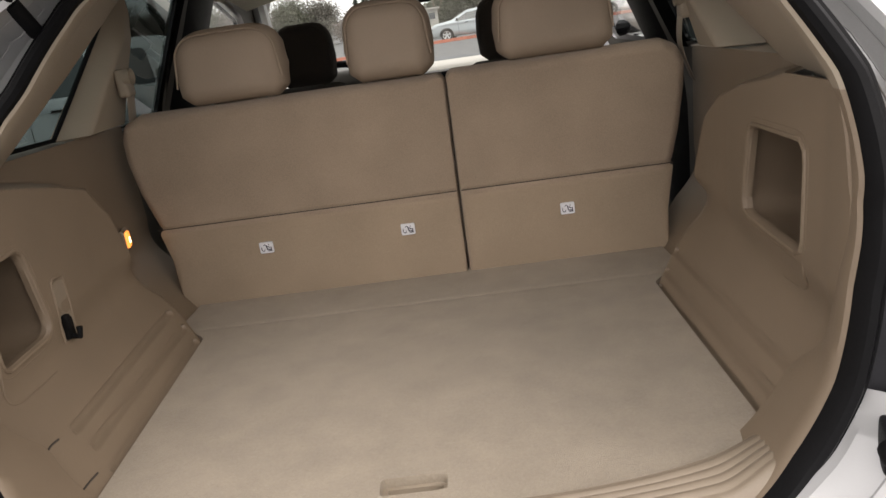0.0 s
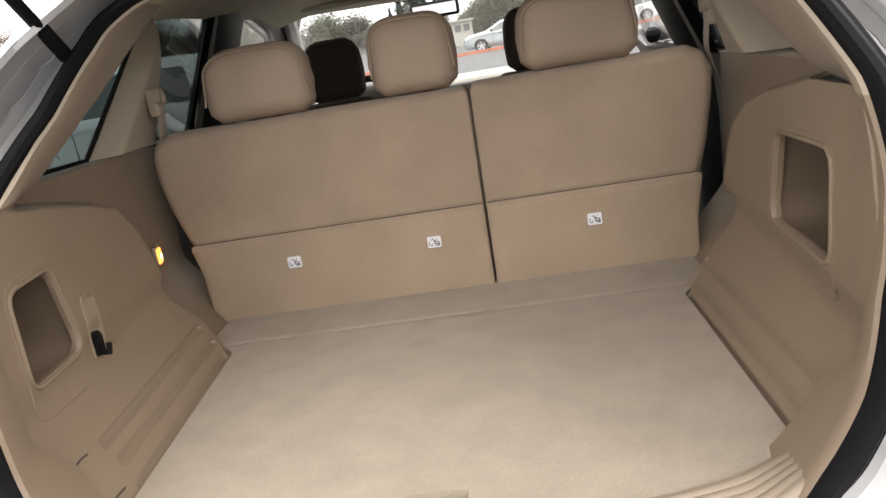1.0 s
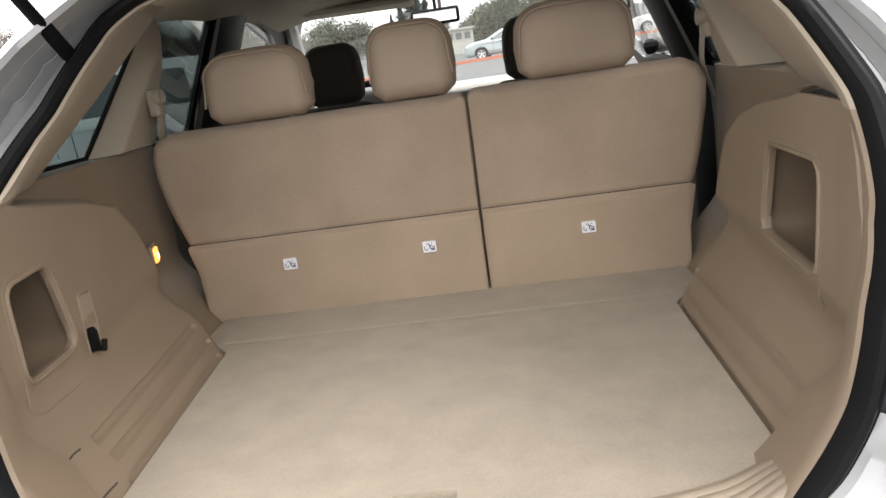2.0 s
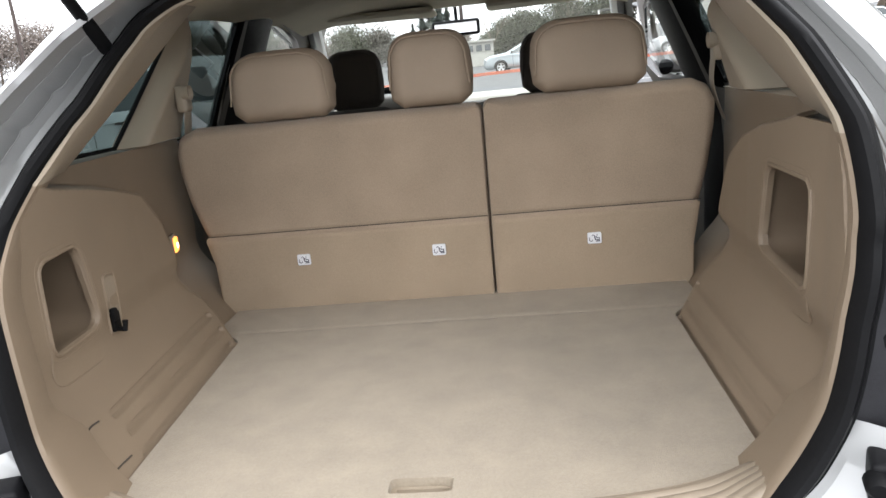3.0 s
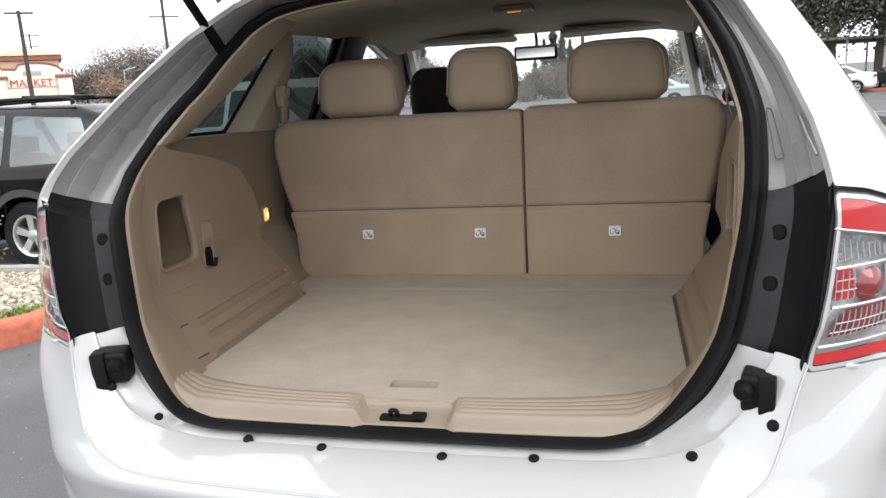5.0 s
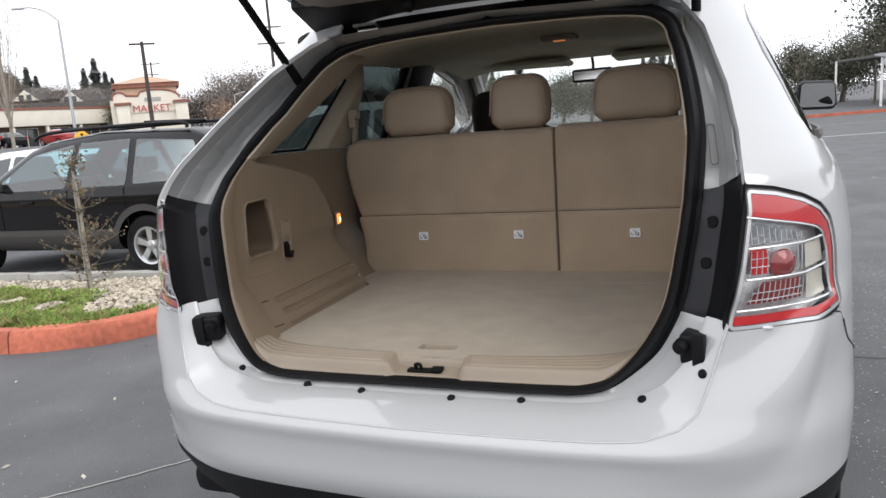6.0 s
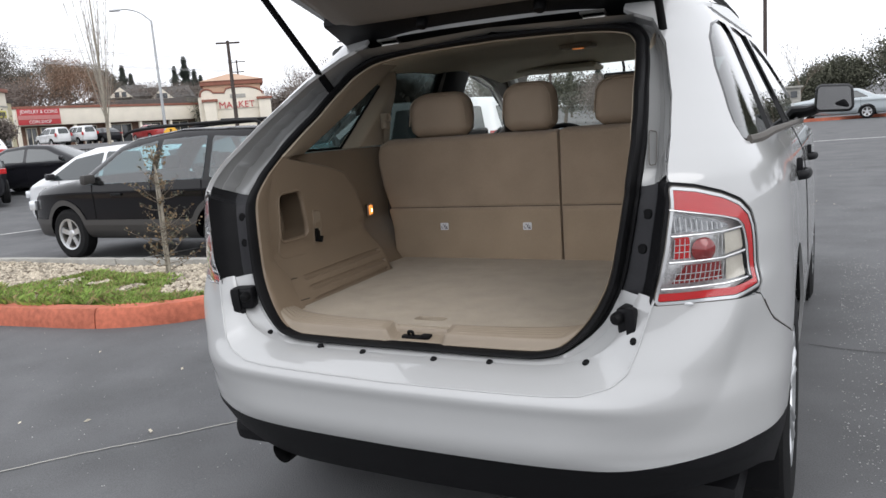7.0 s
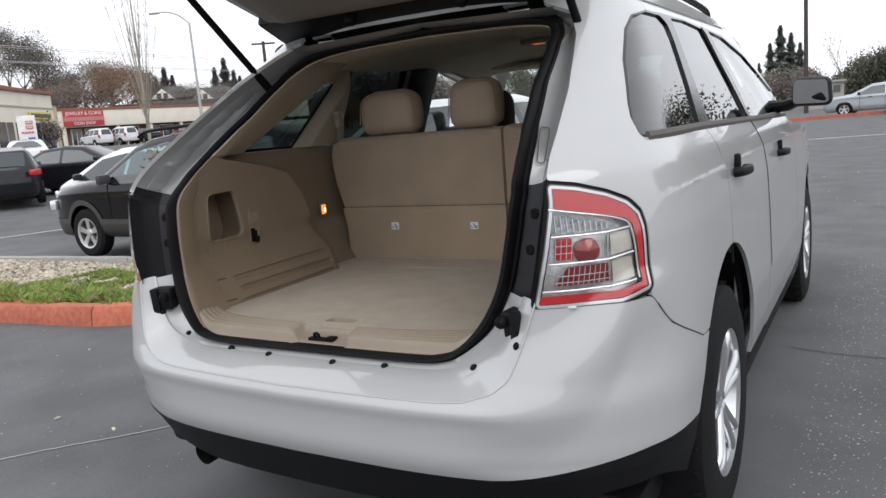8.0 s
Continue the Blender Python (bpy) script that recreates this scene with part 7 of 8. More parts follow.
def poplar(x, y, height, label, seed):
    """Upright stems that all rise from the lower trunk, with short steep twigs."""
    t = thing("poplar", (x, y, gz(x, y)), label, "tree", "trees")
    r = random.Random(seed)
    stems, tw = [], []
    for k in range(17):
        z0 = 0.6 + r.random() * height * (0.40 if k > 5 else 0.12)
        a, L = r.uniform(0, 6.28), (height - z0) * r.uniform(0.5, 0.95)
        lean = r.uniform(0.10, 0.26)
        d = np.array([math.cos(a) * lean, math.sin(a) * lean, 1.0])
        q = [np.array([0, 0, z0]) + d * L * s + np.array([math.cos(a), math.sin(a), 0]) * 0.25 * math.sqrt(s) for s in (0, 0.15, 0.4, 0.7, 1.0)]
        stems.append(tube(q, np.linspace(0.055, 0.012, 5), n=4, caps=False))
        for _ in range(34):
            s = r.uniform(0.1, 1.0)
            p = np.array([0, 0, z0]) + d * L * s + np.array([math.cos(a), math.sin(a), 0]) * 0.25 * math.sqrt(s)
            b2 = r.uniform(0, 6.28)
            e = p + np.array([math.cos(b2) * 0.35, math.sin(b2) * 0.35, r.uniform(0.5, 1.1)]) * r.uniform(0.6, 1.5)
            tw.append((np.array([p - [0.016, 0, 0], p + [0.016, 0, 0], e]), [(0, 1, 2)]))
    main = [(0, 0, -0.2), (0.05, 0, height * 0.3), (0.0, 0.05, height * 0.65), (0, 0, height)]
    part("trunk", tube(main, [0.15, 0.11, 0.06, 0.015], n=7), PALEBARK, t)
    for s in stems:
        part("stem", s, PALEBARK, t)
    part("crown", merged(*tw), TWIG, t, "bare winter twigs", smooth=False)


# hillside behind the strip mall
for az, reach, h, n, seed, w, lbl in ((-58.2, 115, 15.0, 9000, 3, 0.62, "tall spreading grey oak on the hill"), (-55.4, 120, 12.0, 9000, 8, 0.7, "grey-green oak on the hill"), (-52.2, 120, 11.5, 9000, 12, 0.75, "grey-green oak on the hill"), (-61.5, 105, 12, 7000, 21, 0.65, "grey oak above the corner shop"), (-50.2, 124, 9.5, 6000, 22, 0.7, "grey oak behind the poplar")):
    x, y = polar(az, reach)
    broad_tree("oak_tree", x, y, h, lbl, OAKLEAF, n=2 * n, seed=seed, size=0.085, spread=0.42, width=w, depth=5)
for az, reach, h, seed, leaf, lbl in ((-54.5, 104, 10.5, 5, ORANGELEAF, "rounded rust brown winter tree"), (-55.8, 107, 8.5, 15, TWIG, "grey-brown winter tree beside the oak"), (-57.0, 104, 7.0, 16, TWIG, "grey-brown winter tree above the shops"), (-51.8, 108, 6.0, 17, TWIG, "brown winter tree above the shops"), (-47.6, 118, 7.5, 18, TWIG, "brown winter tree by the conifers"), (-44.7, 120, 8.0, 19, TWIG, "brown winter tree by the conifers"), (-48.7, 119, 8.0, 23, TWIG, "brown winter tree behind the houses"), (-46.7, 121, 8.5, 24, TWIG, "brown winter tree by the conifers"), (-45.6, 119, 8.2, 25, TWIG, "brown winter tree by the conifers"), (-43.9, 124, 7.0, 26, TWIG, "brown winter tree behind the market")):
    x, y = polar(az, reach)
    broad_tree("winter_tree", x, y, h, lbl, leaf, n=16000, seed=seed, size=0.07, spread=0.85, width=0.85)
for az, reach, h, w, seed, leaf, nm, lbl in ((-57.2, 72, 3.0, 0.7, 31, TWIG, "shrub", "brown bare shrub by the shops"), (-44.6, 104, 6.0, 0.6, 33, LEAF, "olive_tree", "olive green tree behind the shops"), (-37.6, 92, 4.6, 0.8, 71, ORANGELEAF, "red_shrub", "low rust red shrub"), (-36.6, 90, 4.2, 0.8, 72, ORANGELEAF, "red_shrub", "low rust red shrub")):
    x, y = polar(az, reach)
    broad_tree(nm, x, y, h * 1.15, lbl, leaf, n=3500, seed=seed, size=0.09, spread=1.0, width=w, stem=0.25)
for i, (az, reach, h) in enumerate(((-46.0, 130, 11.0), (-45.3, 131, 12.5), (-44.7, 130, 10.5), (-44.3, 129, 9.5), (-50.0, 126, 9.5), (-49.4, 126, 11.0), (-48.9, 127, 9.8))):
    x, y = polar(az, reach)
    conifer("conifer", x, y, h, "dark conifer on the hill", 40 + i)
for i, (az, reach, h) in enumerate(((-46.8, 125, 9), (-43.4, 125, 10), (-42.6, 128, 10.5), (-40.0, 122, 9), (-38.4, 112, 8.5), (-37.2, 110, 10.5), (-36.0, 108, 11.5), (-34.8, 110, 11.5), (-33.5, 112, 12), (-32, 112, 11.5), (-30, 110, 11), (-37.8, 104, 7.5), (-35.4, 102, 8.0))):
    x, y = polar(az, reach)
    bare_tree("bare_tree", x, y, h, "bare winter tree behind the market", 60 + i, 0.6, 0.12, 3, BARK)
for i, (az, reach, h) in enumerate(((-38.8, 106, 7.0), (-37.0, 104, 8.5), (-35.2, 102, 9.0), (-33.4, 104, 9.5), (-31.5, 104, 9.0), (-29.5, 104, 8.5))):
    x, y = polar(az, reach)
    broad_tree("winter_tree", x, y, h, "grey-brown winter tree beyond the market", TWIG, n=9000, seed=160 + i, size=0.10, spread=1.3, width=0.85, stem=0.27)
x, y = polar(-50.9, 70)
poplar(x, y, 17.5, "tall bare upright poplar", 81)
# trees across the lot
for i, (az, h) in enumerate(((-7.3, 5.2), (-6.6, 7.4), (-5.95, 9.3), (-5.3, 8.2), (-4.75, 6.8), (-15.5, 8.5), (-17.5, 7.0), (-21.0, 8.0))):
    x, y = polar(az, 108)
    conifer("conifer", x, y, h, "tall dark conifer across the lot", 90 + i)
for i, (az, reach, h, lf) in enumerate(((-8.6, 74, 2.6, TWIG), (-7.6, 75, 3.6, OAKLEAF), (-6.6, 74, 3.8, TWIG), (-5.7, 75, 3.6, OAKLEAF), (-4.7, 74, 3.4, TWIG), (-3.2, 72, 2.0, OAKLEAF), (-2.0, 70, 3.0, LEAF), (-0.6, 68, 3.8, LEAF), (1.0, 68, 4.5, LEAF), (3, 68, 5.4, LEAF), (6, 68, 6.5, LEAF), (9.5, 64, 8.5, LEAF), (12.0, 56, 13.0, LEAF), (15.0, 58, 14.0, LEAF), (18, 56, 14.0, LEAF), (23, 56, 14.0, LEAF), (28.5, 54, 15, LEAF), (34, 52, 14.5, LEAF), (40, 50, 14, LEAF), (-10.5, 78, 5.2, OAKLEAF), (-12.5, 78, 6.0, LEAF), (-15, 76, 5.4, TWIG), (-18, 78, 6.4, LEAF), (-21, 78, 5.6, OAKLEAF), (-24, 80, 7.0, LEAF), (-27, 80, 6.0, TWIG))):
    x, y = polar(az, reach)
    broad_tree("evergreen_tree", x, y, h, "dense dark evergreen tree across the lot" if lf is LEAF else "grey-brown tree across the lot", lf, n=15000 if h < 11 else 34000, seed=110 + i, size=0.075 if h < 11 else 0.12, spread=1.2 if h < 11 else 0.9, width=0.8 if h < 11 else 0.65, stem=0.27)
for i, (x, y, h) in enumerate(((9, 56, 6), (4.5, 57, 5), (-1, 58, 5.5))):
    bare_tree("bare_tree", x, y, h, "bare winter tree across the lot", 140 + i, 0.6, 0.12, 3, BARK)
# ---- shops ----
STUCCO = mat("cream_stucco", (0.72, 0.67, 0.57), 0.9, 0, 0.06, 1, 20, 0.3, 60)
PEACH = mat("peach_stucco", (0.46, 0.31, 0.22), 0.9, 0, 0.06, 1, 20, 0.3, 60)
TERRACOTTA = mat("terracotta", (0.24, 0.10, 0.07), 0.85, 0, 0.12, 2, 20)
BRICKWALL = mat("brown_brick", (0.17, 0.10, 0.07), 0.9, 0, 0.2, 2, 25, 0.4, 40)
SIGNRED = mat("red_sign", (0.45, 0.045, 0.05), 0.6, 0, 0.08, 3, 20)
SIGNPINK = mat("faded_red_sign", (0.50, 0.20, 0.19), 0.6, 0, 0.08, 3, 20)
SIGNWHITE = mat("white_lettering", (0.75, 0.72, 0.70), 0.6)
SIGNBLUE = mat("blue_sign", (0.05, 0.10, 0.35), 0.6)
SIGNCREAM = mat("dull_yellow_stucco", (0.50, 0.45, 0.30), 0.9, 0, 0.06, 1, 20, 0.3, 60)
SIGNYELLOW = mat("yellow_sign", (0.55, 0.50, 0.10), 0.7)
WARNYELLOW = mat("amber_warning_sign", (0.80, 0.42, 0.03), 0.6)
SHINGLE = mat("grey_shingles", (0.10, 0.095, 0.09), 0.95, 0, 0.2, 2, 20)
SHOPGLASS = mat("shop_glass", (0.05, 0.055, 0.06), 0.1, 0, 0.2, 1, 5, spec=0.8)
POLEWOOD = mat("dark_pole_wood", (0.06, 0.045, 0.04), 0.85, 0, 0.2, 3, 20)
STEEL = mat("galvanised_steel", (0.42, 0.43, 0.44), 0.5, 0.5, 0.08, 3, 40)


def writing(name, text, size, at, material, parent, label=""):
    cu = bpy.data.curves.new(name, "FONT")
    cu.body, cu.size, cu.extrude, cu.align_x, cu.align_y = text, size, 0.01, "CENTER", "CENTER"
    cu.materials.append(material)
    ob = new(name, cu)
    ob.parent = parent
    ob.matrix_local = at
    if label:
        ob["label"] = label
    return ob


# strip mall: local x along the front, local -y towards the lot
mall = thing("strip_mall", (-73.8, 48.2, 1.72), "low cream strip mall with brick base and red-trimmed roof edge", "building", turn=85.8)
L = 28.0
part("wall", box((L, 12, 2.5), (L / 2, 6.6, 1.15)), BRICKWALL, mall)
part("fascia", box((L, 13.4, 1.75), (L / 2, 6.0, 3.22), 0.02), STUCCO, mall, "cream fascia band")
part("roof_trim", box((L + 0.2, 13.6, 0.26), (L / 2, 6.0, 4.20), 0.02), TERRACOTTA, mall, "red roof edge")
for x0 in (0.3, 6.6, 10.8, 15.0, 19.4, 23.6, 27.4):
    part("arcade_post", box((0.32, 0.32, 2.4), (x0, -0.40, 1.15), 0.02), STUCCO, mall)
for x0, w in ((1.6, 1.1), (3.2, 2.6), (8.2, 1.6), (11.6, 2.8), (15.8, 2.8), (20.2, 2.6), (24.2, 2.6)):
    wd = part("shop_window", box((w, 0.10, 2.0), (x0 + w / 2, 0.56, 1.1), 0.01), SHOPGLASS, mall, "dark shop window")
    for xx, zz, ww, hh in ((x0 + w / 2, 2.12, w + 0.12, 0.08), (x0, 1.1, 0.08, 2.0), (x0 + w, 1.1, 0.08, 2.0), (x0 + w / 2, 1.1, 0.07, 2.0)):
        part("window_frame", box((ww, 0.14, hh), (xx, 0.52, zz)), STUCCO, wd, smooth=False)
sg_ = part("shop_sign", box((4.6, 0.12, 1.62), (2.5, -0.78, 3.24), 0.02), SIGNRED, mall, "red sign board")
part("sign_band", box((4.6, 0.03, 0.42), (2.5, -0.86, 3.18)), SIGNPINK, sg_, "faded red middle band")
writing("sign_letters", "JEWELRY & COINS", 0.50, pose(2.5, -0.875, 3.74, 90, 0, 0), SIGNWHITE, sg_)
writing("sign_letters", "COIN SHOP", 0.46, pose(2.5, -0.875, 2.70, 90, 0, 0), SIGNWHITE, sg_)
part("wall_plaque", box((1.6, 0.06, 0.5), (24.6, -0.74, 3.2), 0.01), CONCRETE, mall)

MS = Matrix.Diagonal((1.46, 1.38, 1.60, 1.0))


def ms(shape):
    return moved(shape, MS)


market = thing("market_building", (-68.9, 69.9, 1.72), "cream market building with arched parapet and low hipped roof", "building", turn=41.6)
part("wall", ms(box((5.6, 5.0, 3.0), (2.6, 2.6, 1.5))), STUCCO, market)
arch_top = [(0.0, 3.0)] + [(0.55 + 0.55 * math.cos(a), 3.15 + 0.42 * math.sin(a)) for a in np.linspace(math.pi, 0.35, 8)] + [(2.0, 3.25)] + [(3.3 + 1.9 * math.cos(a), 3.05 + 0.62 * math.sin(a)) for a in np.linspace(2.2, 0.0, 10)] + [(5.2, 3.0)]
vf = np.array([(x, 0.02, z) for x, z in arch_top] + [(x, 0.25, z) for x, z in arch_top] + [(0, 0.02, 2.0), (5.2, 0.02, 2.0), (0, 0.25, 2.0), (5.2, 0.25, 2.0)])
na = len(arch_top)
part("parapet", ms((vf, [tuple(range(na)) + (2 * na + 1, 2 * na), tuple(range(na, 2 * na))[::-1] + (2 * na + 2, 2 * na + 3)] + [(i, i + na, i + na + 1, i + 1) for i in range(na - 1)])), STUCCO, market, "arched cream parapet", smooth=False)
part("parapet_trim", ms(tube([(x, 0.0, z) for x, z in arch_top], 0.075, n=6)), TERRACOTTA, market)
part("tower_wall", ms(box((4.8, 4.0, 0.9), (2.7, 2.8, 3.6))), PEACH, market, "peach upper storey")
part("tower_trim", ms(box((5.3, 4.4, 0.34), (2.7, 2.8, 4.05), 0.03)), TERRACOTTA, market)
part("roof", ms((np.array([(0.0, 0.5, 4.22), (5.4, 0.5, 4.22), (5.4, 5.1, 4.22), (0.0, 5.1, 4.22), (2.4, 2.8, 4.85), (3.0, 2.8, 4.85)]), [(0, 1, 5, 4), (1, 2, 5), (2, 3, 4, 5), (3, 0, 4)])), PEACH, market, "low hipped roof", smooth=False)
for x in (0.75, 5.3):
    pr = part("pier", ms(box((1.0, 0.7, 2.6), (x, -0.25, 1.3), 0.03)), STUCCO, market)
    part("pier_cap", ms(box((1.3, 1.0, 0.2), (x, -0.25, 2.68), 0.04)), TERRACOTTA, pr)
writing("market_letters", "MARKET", 1.15, pose(4.3, -0.05, 3.62, 90, 0, 0), SIGNRED, market, "red wall lettering")
part("wall_emblem", ms(box((1.3, 0.04, 0.30), (3.1, 0.0, 2.95), 0.02)), CONCRETE, market)

corner_shop = thing("corner_shop", (-53.05, 28.65, 1.9), "cream corner shop with a red-tiled roof edge", "building", turn=126.4)
part("wall", box((14.0, 8.0, 4.6), (7.0, 4.2, 2.3)), STUCCO, corner_shop)
part("wall_band", box((14.1, 8.1, 0.14), (7.0, 4.2, 3.4)), CONCRETE, corner_shop)
part("roof_trim", box((14.3, 8.4, 0.30), (7.0, 4.2, 4.72), 0.03), TERRACOTTA, corner_shop)
part("tile_roof", (np.array([(4, 0.5, 4.85), (12.0, 0.5, 4.85), (12.0, 8, 4.85), (4, 8, 4.85), (6.5, 4, 5.9), (9.5, 4, 5.9)]), [(0, 1, 5, 4), (1, 2, 5), (2, 3, 4, 5), (3, 0, 4)]), TERRACOTTA, corner_shop, smooth=False)
part("side_wing", box((2.0, 6.0, 3.8), (15.0, 3.6, 1.9)), SIGNCREAM, corner_shop, "dull yellow side wall")
part("wing_trim", box((2.4, 6.3, 0.26), (15.0, 3.6, 3.95)), POLEWOOD, corner_shop)
part("name_board", box((4.6, 0.10, 0.60), (11.0, 0.12, 2.75), 0.02), SIGNYELLOW, corner_shop, "dull yellow name board")
part("unreadable_lettering", merged(*[box((0.32, 0.03, 0.32), (9.2 + 0.45 * k, 0.05, 2.75)) for k in range(9)]), SHINGLE, corner_shop, kind="stuff", smooth=False)
for x0 in (3.0, 6.2, 9.4):
    sw = part("shop_window", box((2.6, 0.1, 2.1), (x0 + 1.3, 0.16, 1.1)), SHOPGLASS, corner_shop)
    part("window_frame", box((0.1, 0.14, 2.1), (x0 + 1.3, 0.12, 1.1)), STEEL, sw)
part("shop_door", box((1.1, 0.1, 2.1), (12.9, 0.16, 1.05)), SHOPGLASS, corner_shop)

px_, py_ = polar(-58.35, 55)
price = thing("price_sign", (px_, py_, gz(px_, py_)), "white and red pylon sign with price panels", "sign", turn=58)
part("board", box((1.05, 0.20, 3.0), (0, 0, 1.22), 0.03), SIGNWHITE, price)
for k, (m, z, h, w, x0) in enumerate(((SIGNPINK, 2.28, 0.22, 0.42, 0.15), (SIGNPINK, 1.98, 0.22, 0.42, 0.15), (SIGNRED, 1.66, 0.10, 0.7, 0.0), (SIGNBLUE, 1.12, 0.44, 0.40, 0.18), (SIGNPINK, 1.15, 0.20, 0.25, -0.22), (SIGNRED, 0.50, 0.22, 0.86, 0.0), (SIGNRED, 0.18, 0.24, 0.86, 0.0))):
    pp = part("price_panel", box((w, 0.04, h), (x0, -0.12, z), 0.01), m, price)
    for j in range(3):
        part("price_bar", box((w * 0.13, 0.02, h * 0.45), (x0 - w * 0.26 + w * 0.26 * j, -0.15, z)), SIGNWHITE, pp, smooth=False)


# houses on the hill
def hill_house(x, y, z, turn, w):
    h = thing("hill_house", (x, y, z), "grey house with a dark gabled roof on the hill", "house", "houses", turn=turn)
    part("wall", box((w, 6, 3.0 + 2.0), (0, 3, 0.5)), CONCRETE, h)
    part("roof", (np.array([(-w / 2 - 0.5, -0.6, 2.8), (w / 2 + 0.5, -0.6, 2.8), (w / 2 + 0.5, 6.6, 2.8), (-w / 2 - 0.5, 6.6, 2.8), (-w / 2 + 0.6, 3, 4.6), (w / 2 - 0.6, 3, 4.6)]), [(0, 1, 5, 4), (1, 2, 5), (2, 3, 4, 5), (3, 0, 4)]), SHINGLE, h, smooth=False)
    part("gable", (np.array([(-1.6, -0.7, 2.7), (1.6, -0.7, 2.7), (0, -0.7, 4.1), (-1.6, 2.5, 2.7), (1.6, 2.5, 2.7), (0, 2.8, 4.1)]), [(0, 1, 2), (0, 2, 5, 3), (1, 4, 5, 2)]), STUCCO, h, smooth=False)
    for sx in (-0.45, 0.45):
        part("window", box((0.6, 0.08, 0.7), (sx, -0.74, 3.12)), SHOPGLASS, h)


hx_, hy_ = polar(-49.7, 116)
hill_house(hx_, hy_, 5.2, 49, 7)
hx_, hy_ = polar(-47.0, 117)
hill_house(hx_, hy_, 4.8, 40, 8)
hx_, hy_ = polar(-48.5, 111)
lb = thing("long_shed", (hx_, hy_, 2.0), "long low building with a dark grey roof behind the shops", "building", turn=47)
part("wall", box((17, 5, 4.2), (0, 3, 2.1)), CONCRETE, lb)
part("roof", box((17.6, 6, 1.3), (0, 3, 4.6), 0.05), SHINGLE, lb)

# ---- poles, lamps, signs, wires, fence ----
lx_, ly_ = polar(-47.2, 60)
post = thing("street_lamp", (lx_, ly_, gz(lx_, ly_)), "grey steel street lamp with a curved arm", "street lamp", turn=47)
lz = 9.0
part("pole", tube([(0, 0, 0), (0, 0, lz)], [0.12, 0.075], n=10), STEEL, post)
part("arm", tube(smoothed([(0, 0, lz - 0.05), (-0.7, 0, lz + 0.55), (-1.5, 0, lz + 0.80), (-2.1, 0, lz + 0.78)], 6), 0.05, n=8), STEEL, post)
part("lamp_head", moved(box((0.75, 0.28, 0.15), (0, 0, 0), 0.06, 3), pose(-2.35, 0, lz + 0.74, 0, -4, 0)), STEEL, post)
wx_, wy_ = polar(-46.9, 50)
ws = thing("warning_sign", (wx_, wy_, gz(wx_, wy_)), "amber diamond warning sign on a post", "sign", turn=40)
part("sign_plate", moved(box((0.64, 0.03, 0.64), (0, 0, 0), 0.02), pose(0, -0.1, 1.22, 0, 45, 0)), WARNYELLOW, ws)
part("symbol", merged(box((0.08, 0.02, 0.26), (0, -0.13, 1.18)), box((0.14, 0.02, 0.08), (0, -0.13, 1.34))), RUBBER, ws, smooth=False)
part("post", tube([(0, -0.05, 0), (0, -0.05, 1.4)], 0.03, n=6), STEEL, ws)


def utility_pole(x, y, height, arms, label, r=0.14, turn=40):
    p = thing("utility_pole", (x, y, gz(x, y)), label, "pole", "poles", turn=turn)
    part("pole", tube([(0, 0, 0), (0, 0, height)], [r, r * 0.7], n=8), POLEWOOD, p)
    for z, w in arms:
        part("cross_arm", box((w, 0.10, 0.12), (0, 0, z), 0.01), POLEWOOD, p)
    return p


for az, reach, h, arms, lbl, r in ((-42.3, 55, 7.1, ((6.95, 1.6),), "dark wooden pole with one cross arm", 0.15), (-41.7, 122, 11.2, ((10.9, 2.6), (9.4, 2.0)), "distant power pole with two cross arms", 0.16), (-33.5, 70, 12.0, ((9.6, 2.0), (8.2, 2.4)), "tall power pole with cross arms", 0.16), (-4.3, 50, 13.0, (), "tall dark pole across the lot", 0.13), (-19, 66, 12.0, ((10.5, 2.0),), "power pole across the lot", 0.14)):
    x, y = polar(az, reach)
    utility_pole(x, y, h, arms, lbl, r)
utility_pole(-72.0, 20.0, 11.4, ((10.9, 2.6), (9.4, 2.0)), "distant power pole with two cross arms", 0.16, 90)
far = polar(-41.7, 122)
for off, z0 in ((-1.2, 10.9), (1.2, 10.9), (-0.9, 9.4), (0.9, 9.4)):
    a, b = np.array((-72.0 + off * 0.1, 20.0 + off, gz(-72, 20) + z0 + 0.07)), np.array((far[0] + off * 0.77, far[1] + off * 0.64, gz(*far) + z0 + 0.07))
    w = [a + (b - a) * t - [0, 0, 1.0 * t * (1 - t)] for t in np.linspace(0, 1, 16)]
    lone("power_line", tube(w, 0.028, n=4), STEEL, "thin overhead power line", "cable", "power lines")
sx_, sy_ = polar(-36.4, 96)
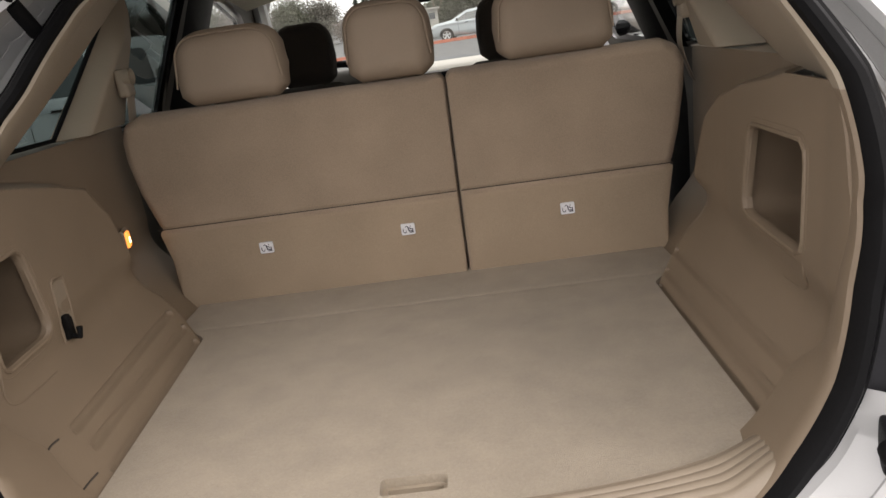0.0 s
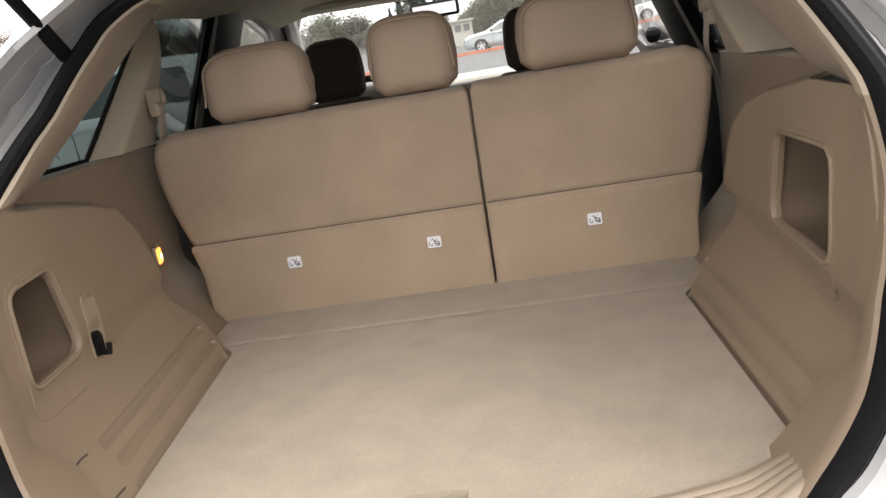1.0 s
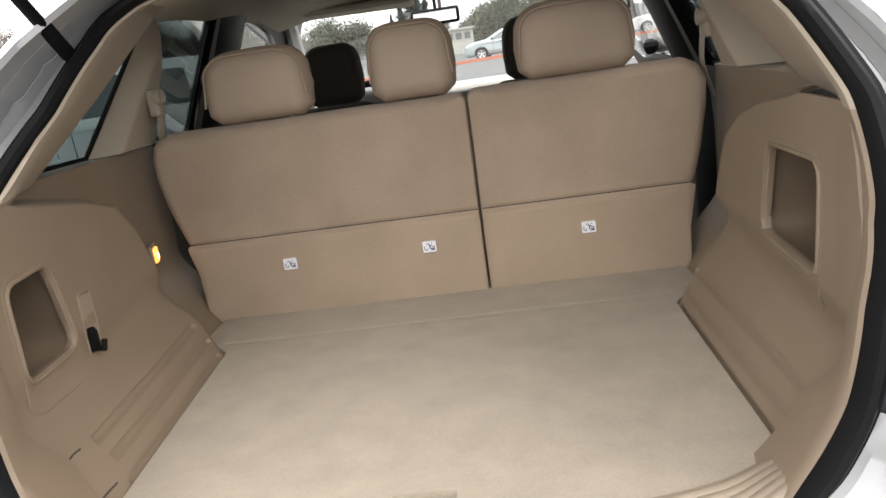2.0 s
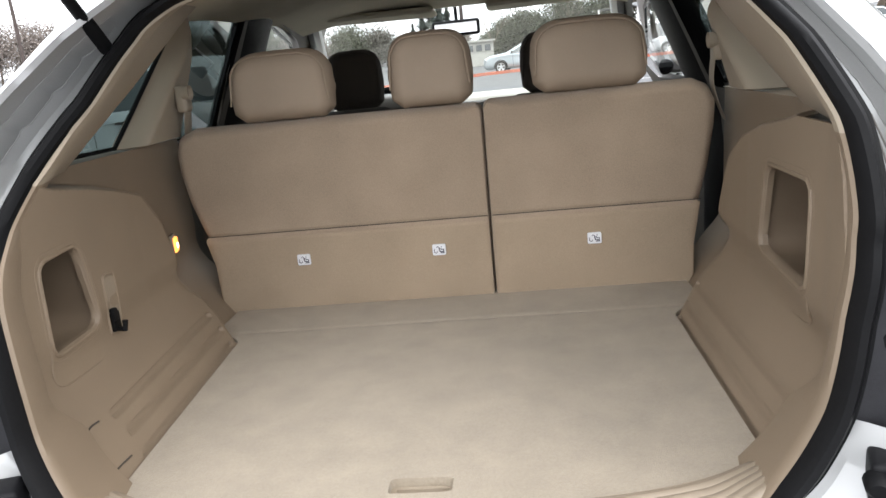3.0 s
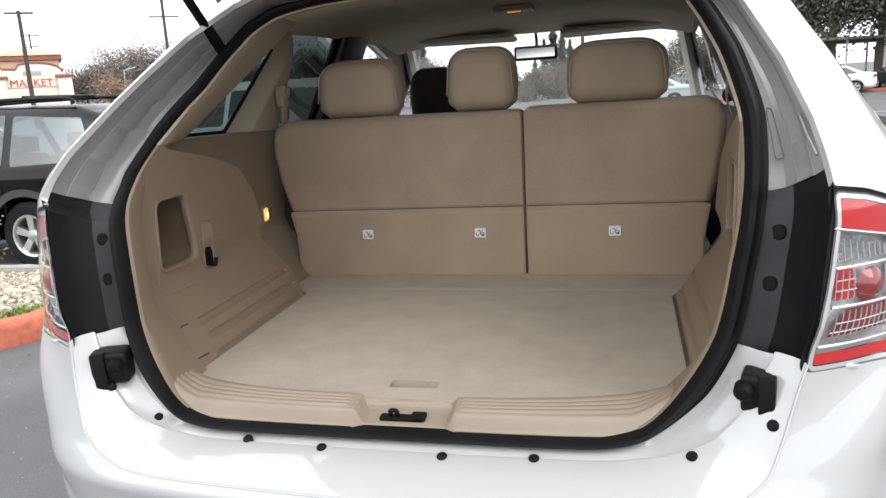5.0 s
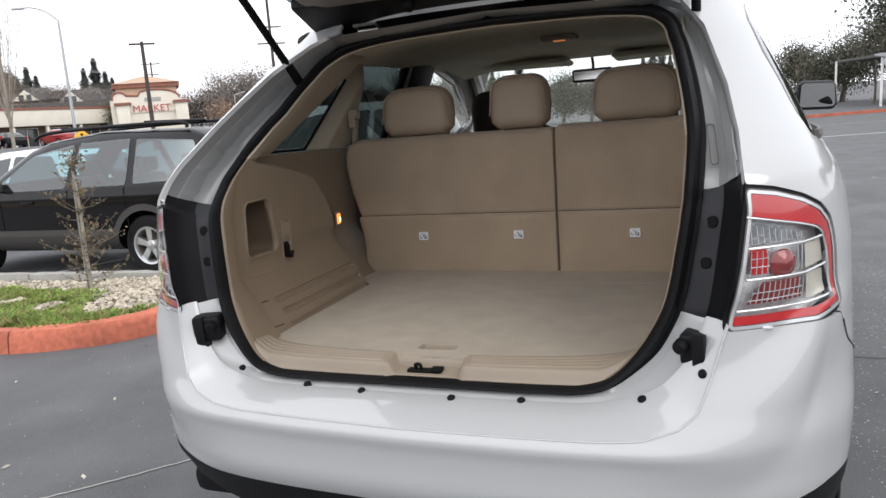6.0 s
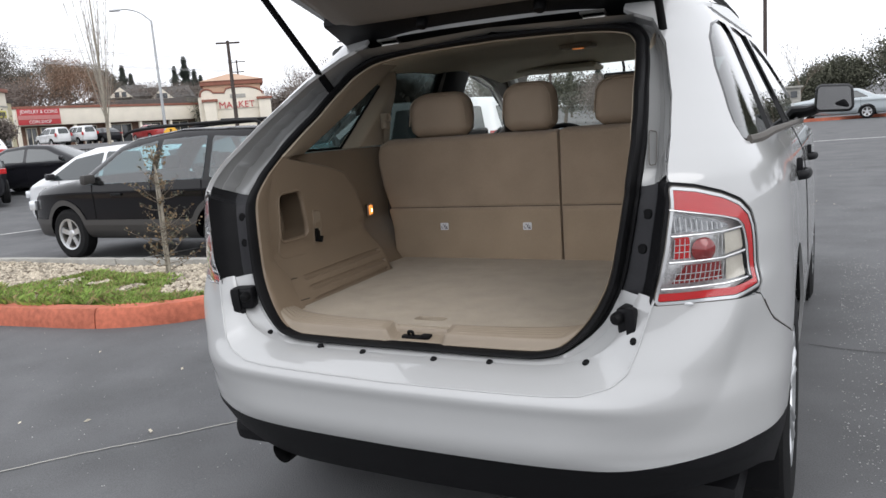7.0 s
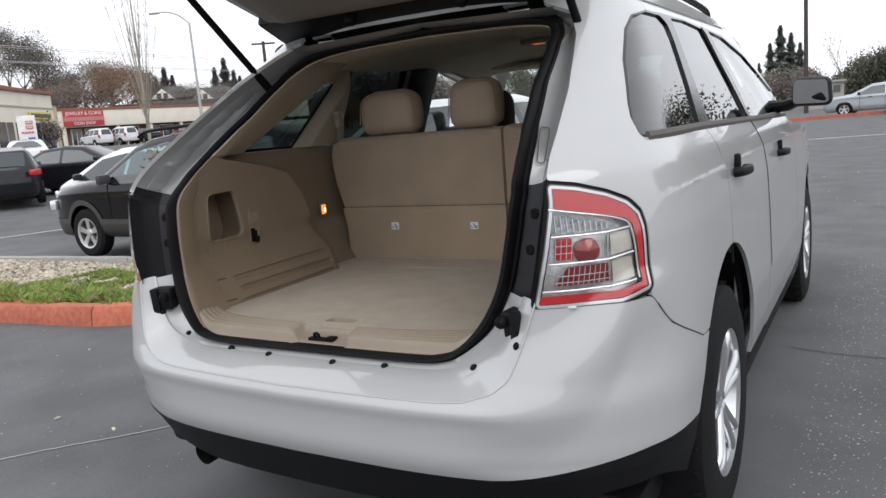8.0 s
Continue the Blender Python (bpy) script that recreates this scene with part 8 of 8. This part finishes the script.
sl = thing("street_lamp", (sx_, sy_, gz(sx_, sy_)), "slim street lamp behind the market", "street lamp", turn=35)
part("pole", tube(smoothed([(0, 0, 0), (0, 0, 4.0), (0.2, 0, 4.5), (1.3, 0, 4.8)], 5), 0.06, n=8), STEEL, sl)
fence = thing("lot_fence", (0, 0, 0), "low black metal fence along the lot", "fence")
f0, f1 = np.array(polar(-62, 44)), np.array(polar(-50.5, 44))
for k in range(60):
    x, y = f0 + (f1 - f0) * k / 59
    part("picket", box((0.025, 0.025, 0.62), (x, y, gz(x, y) + 0.32)), BLACKTRIM, fence, smooth=False)
for zr in (0.06, 0.62):
    part("rail", tube([(*(f0 + (f1 - f0) * k / 12), gz(*(f0 + (f1 - f0) * k / 12)) + zr) for k in range(13)], 0.02, n=5), BLACKTRIM, fence)

# carport across the lot
cp = thing("carport", (8.6, 50.6, gz(8.6, 50.6)), "open carport with white steel posts and a flat roof", "carport", turn=20)
part("roof", box((16, 6.5, 0.16), (8.4, 3.0, 3.0), 0.02), SHINGLE, cp, "dark carport roof")
part("roof_edge", tube(smoothed([(0.0, -0.3, 2.4), (0.15, -0.3, 2.85), (0.8, -0.3, 3.02), (16.4, -0.3, 3.06)], 5), 0.09, n=6), STEEL, cp)
for k in range(7):
    part("post", tube([(0.0 + 2.6 * k, 0, 0), (0.05 + 2.6 * k, 0, 3.0)], 0.075, n=8), SIGNWHITE, cp)
    part("post", tube([(0.0 + 2.6 * k, 5.5, 0), (0.05 + 2.6 * k, 5.5, 3.0)], 0.075, n=8), SIGNWHITE, cp)

# low grey wall with a strip of small openings, seen through the windscreen
gb = thing("grey_outbuilding", (-2.9, 54.0, gz(-2.9, 54)), "low grey outbuilding with a strip of small windows", "building", turn=4)
part("wall", box((2.1, 3, 1.7), (1.05, 1.5, 0.85)), CONCRETE, gb)
part("roof", box((2.4, 3.4, 0.12), (1.05, 1.5, 1.74)), CONCRETE, gb)
for k in range(3):
    part("window", box((0.40, 0.08, 0.42), (0.45 + 0.62 * k, -0.03, 1.25)), SHOPGLASS, gb)
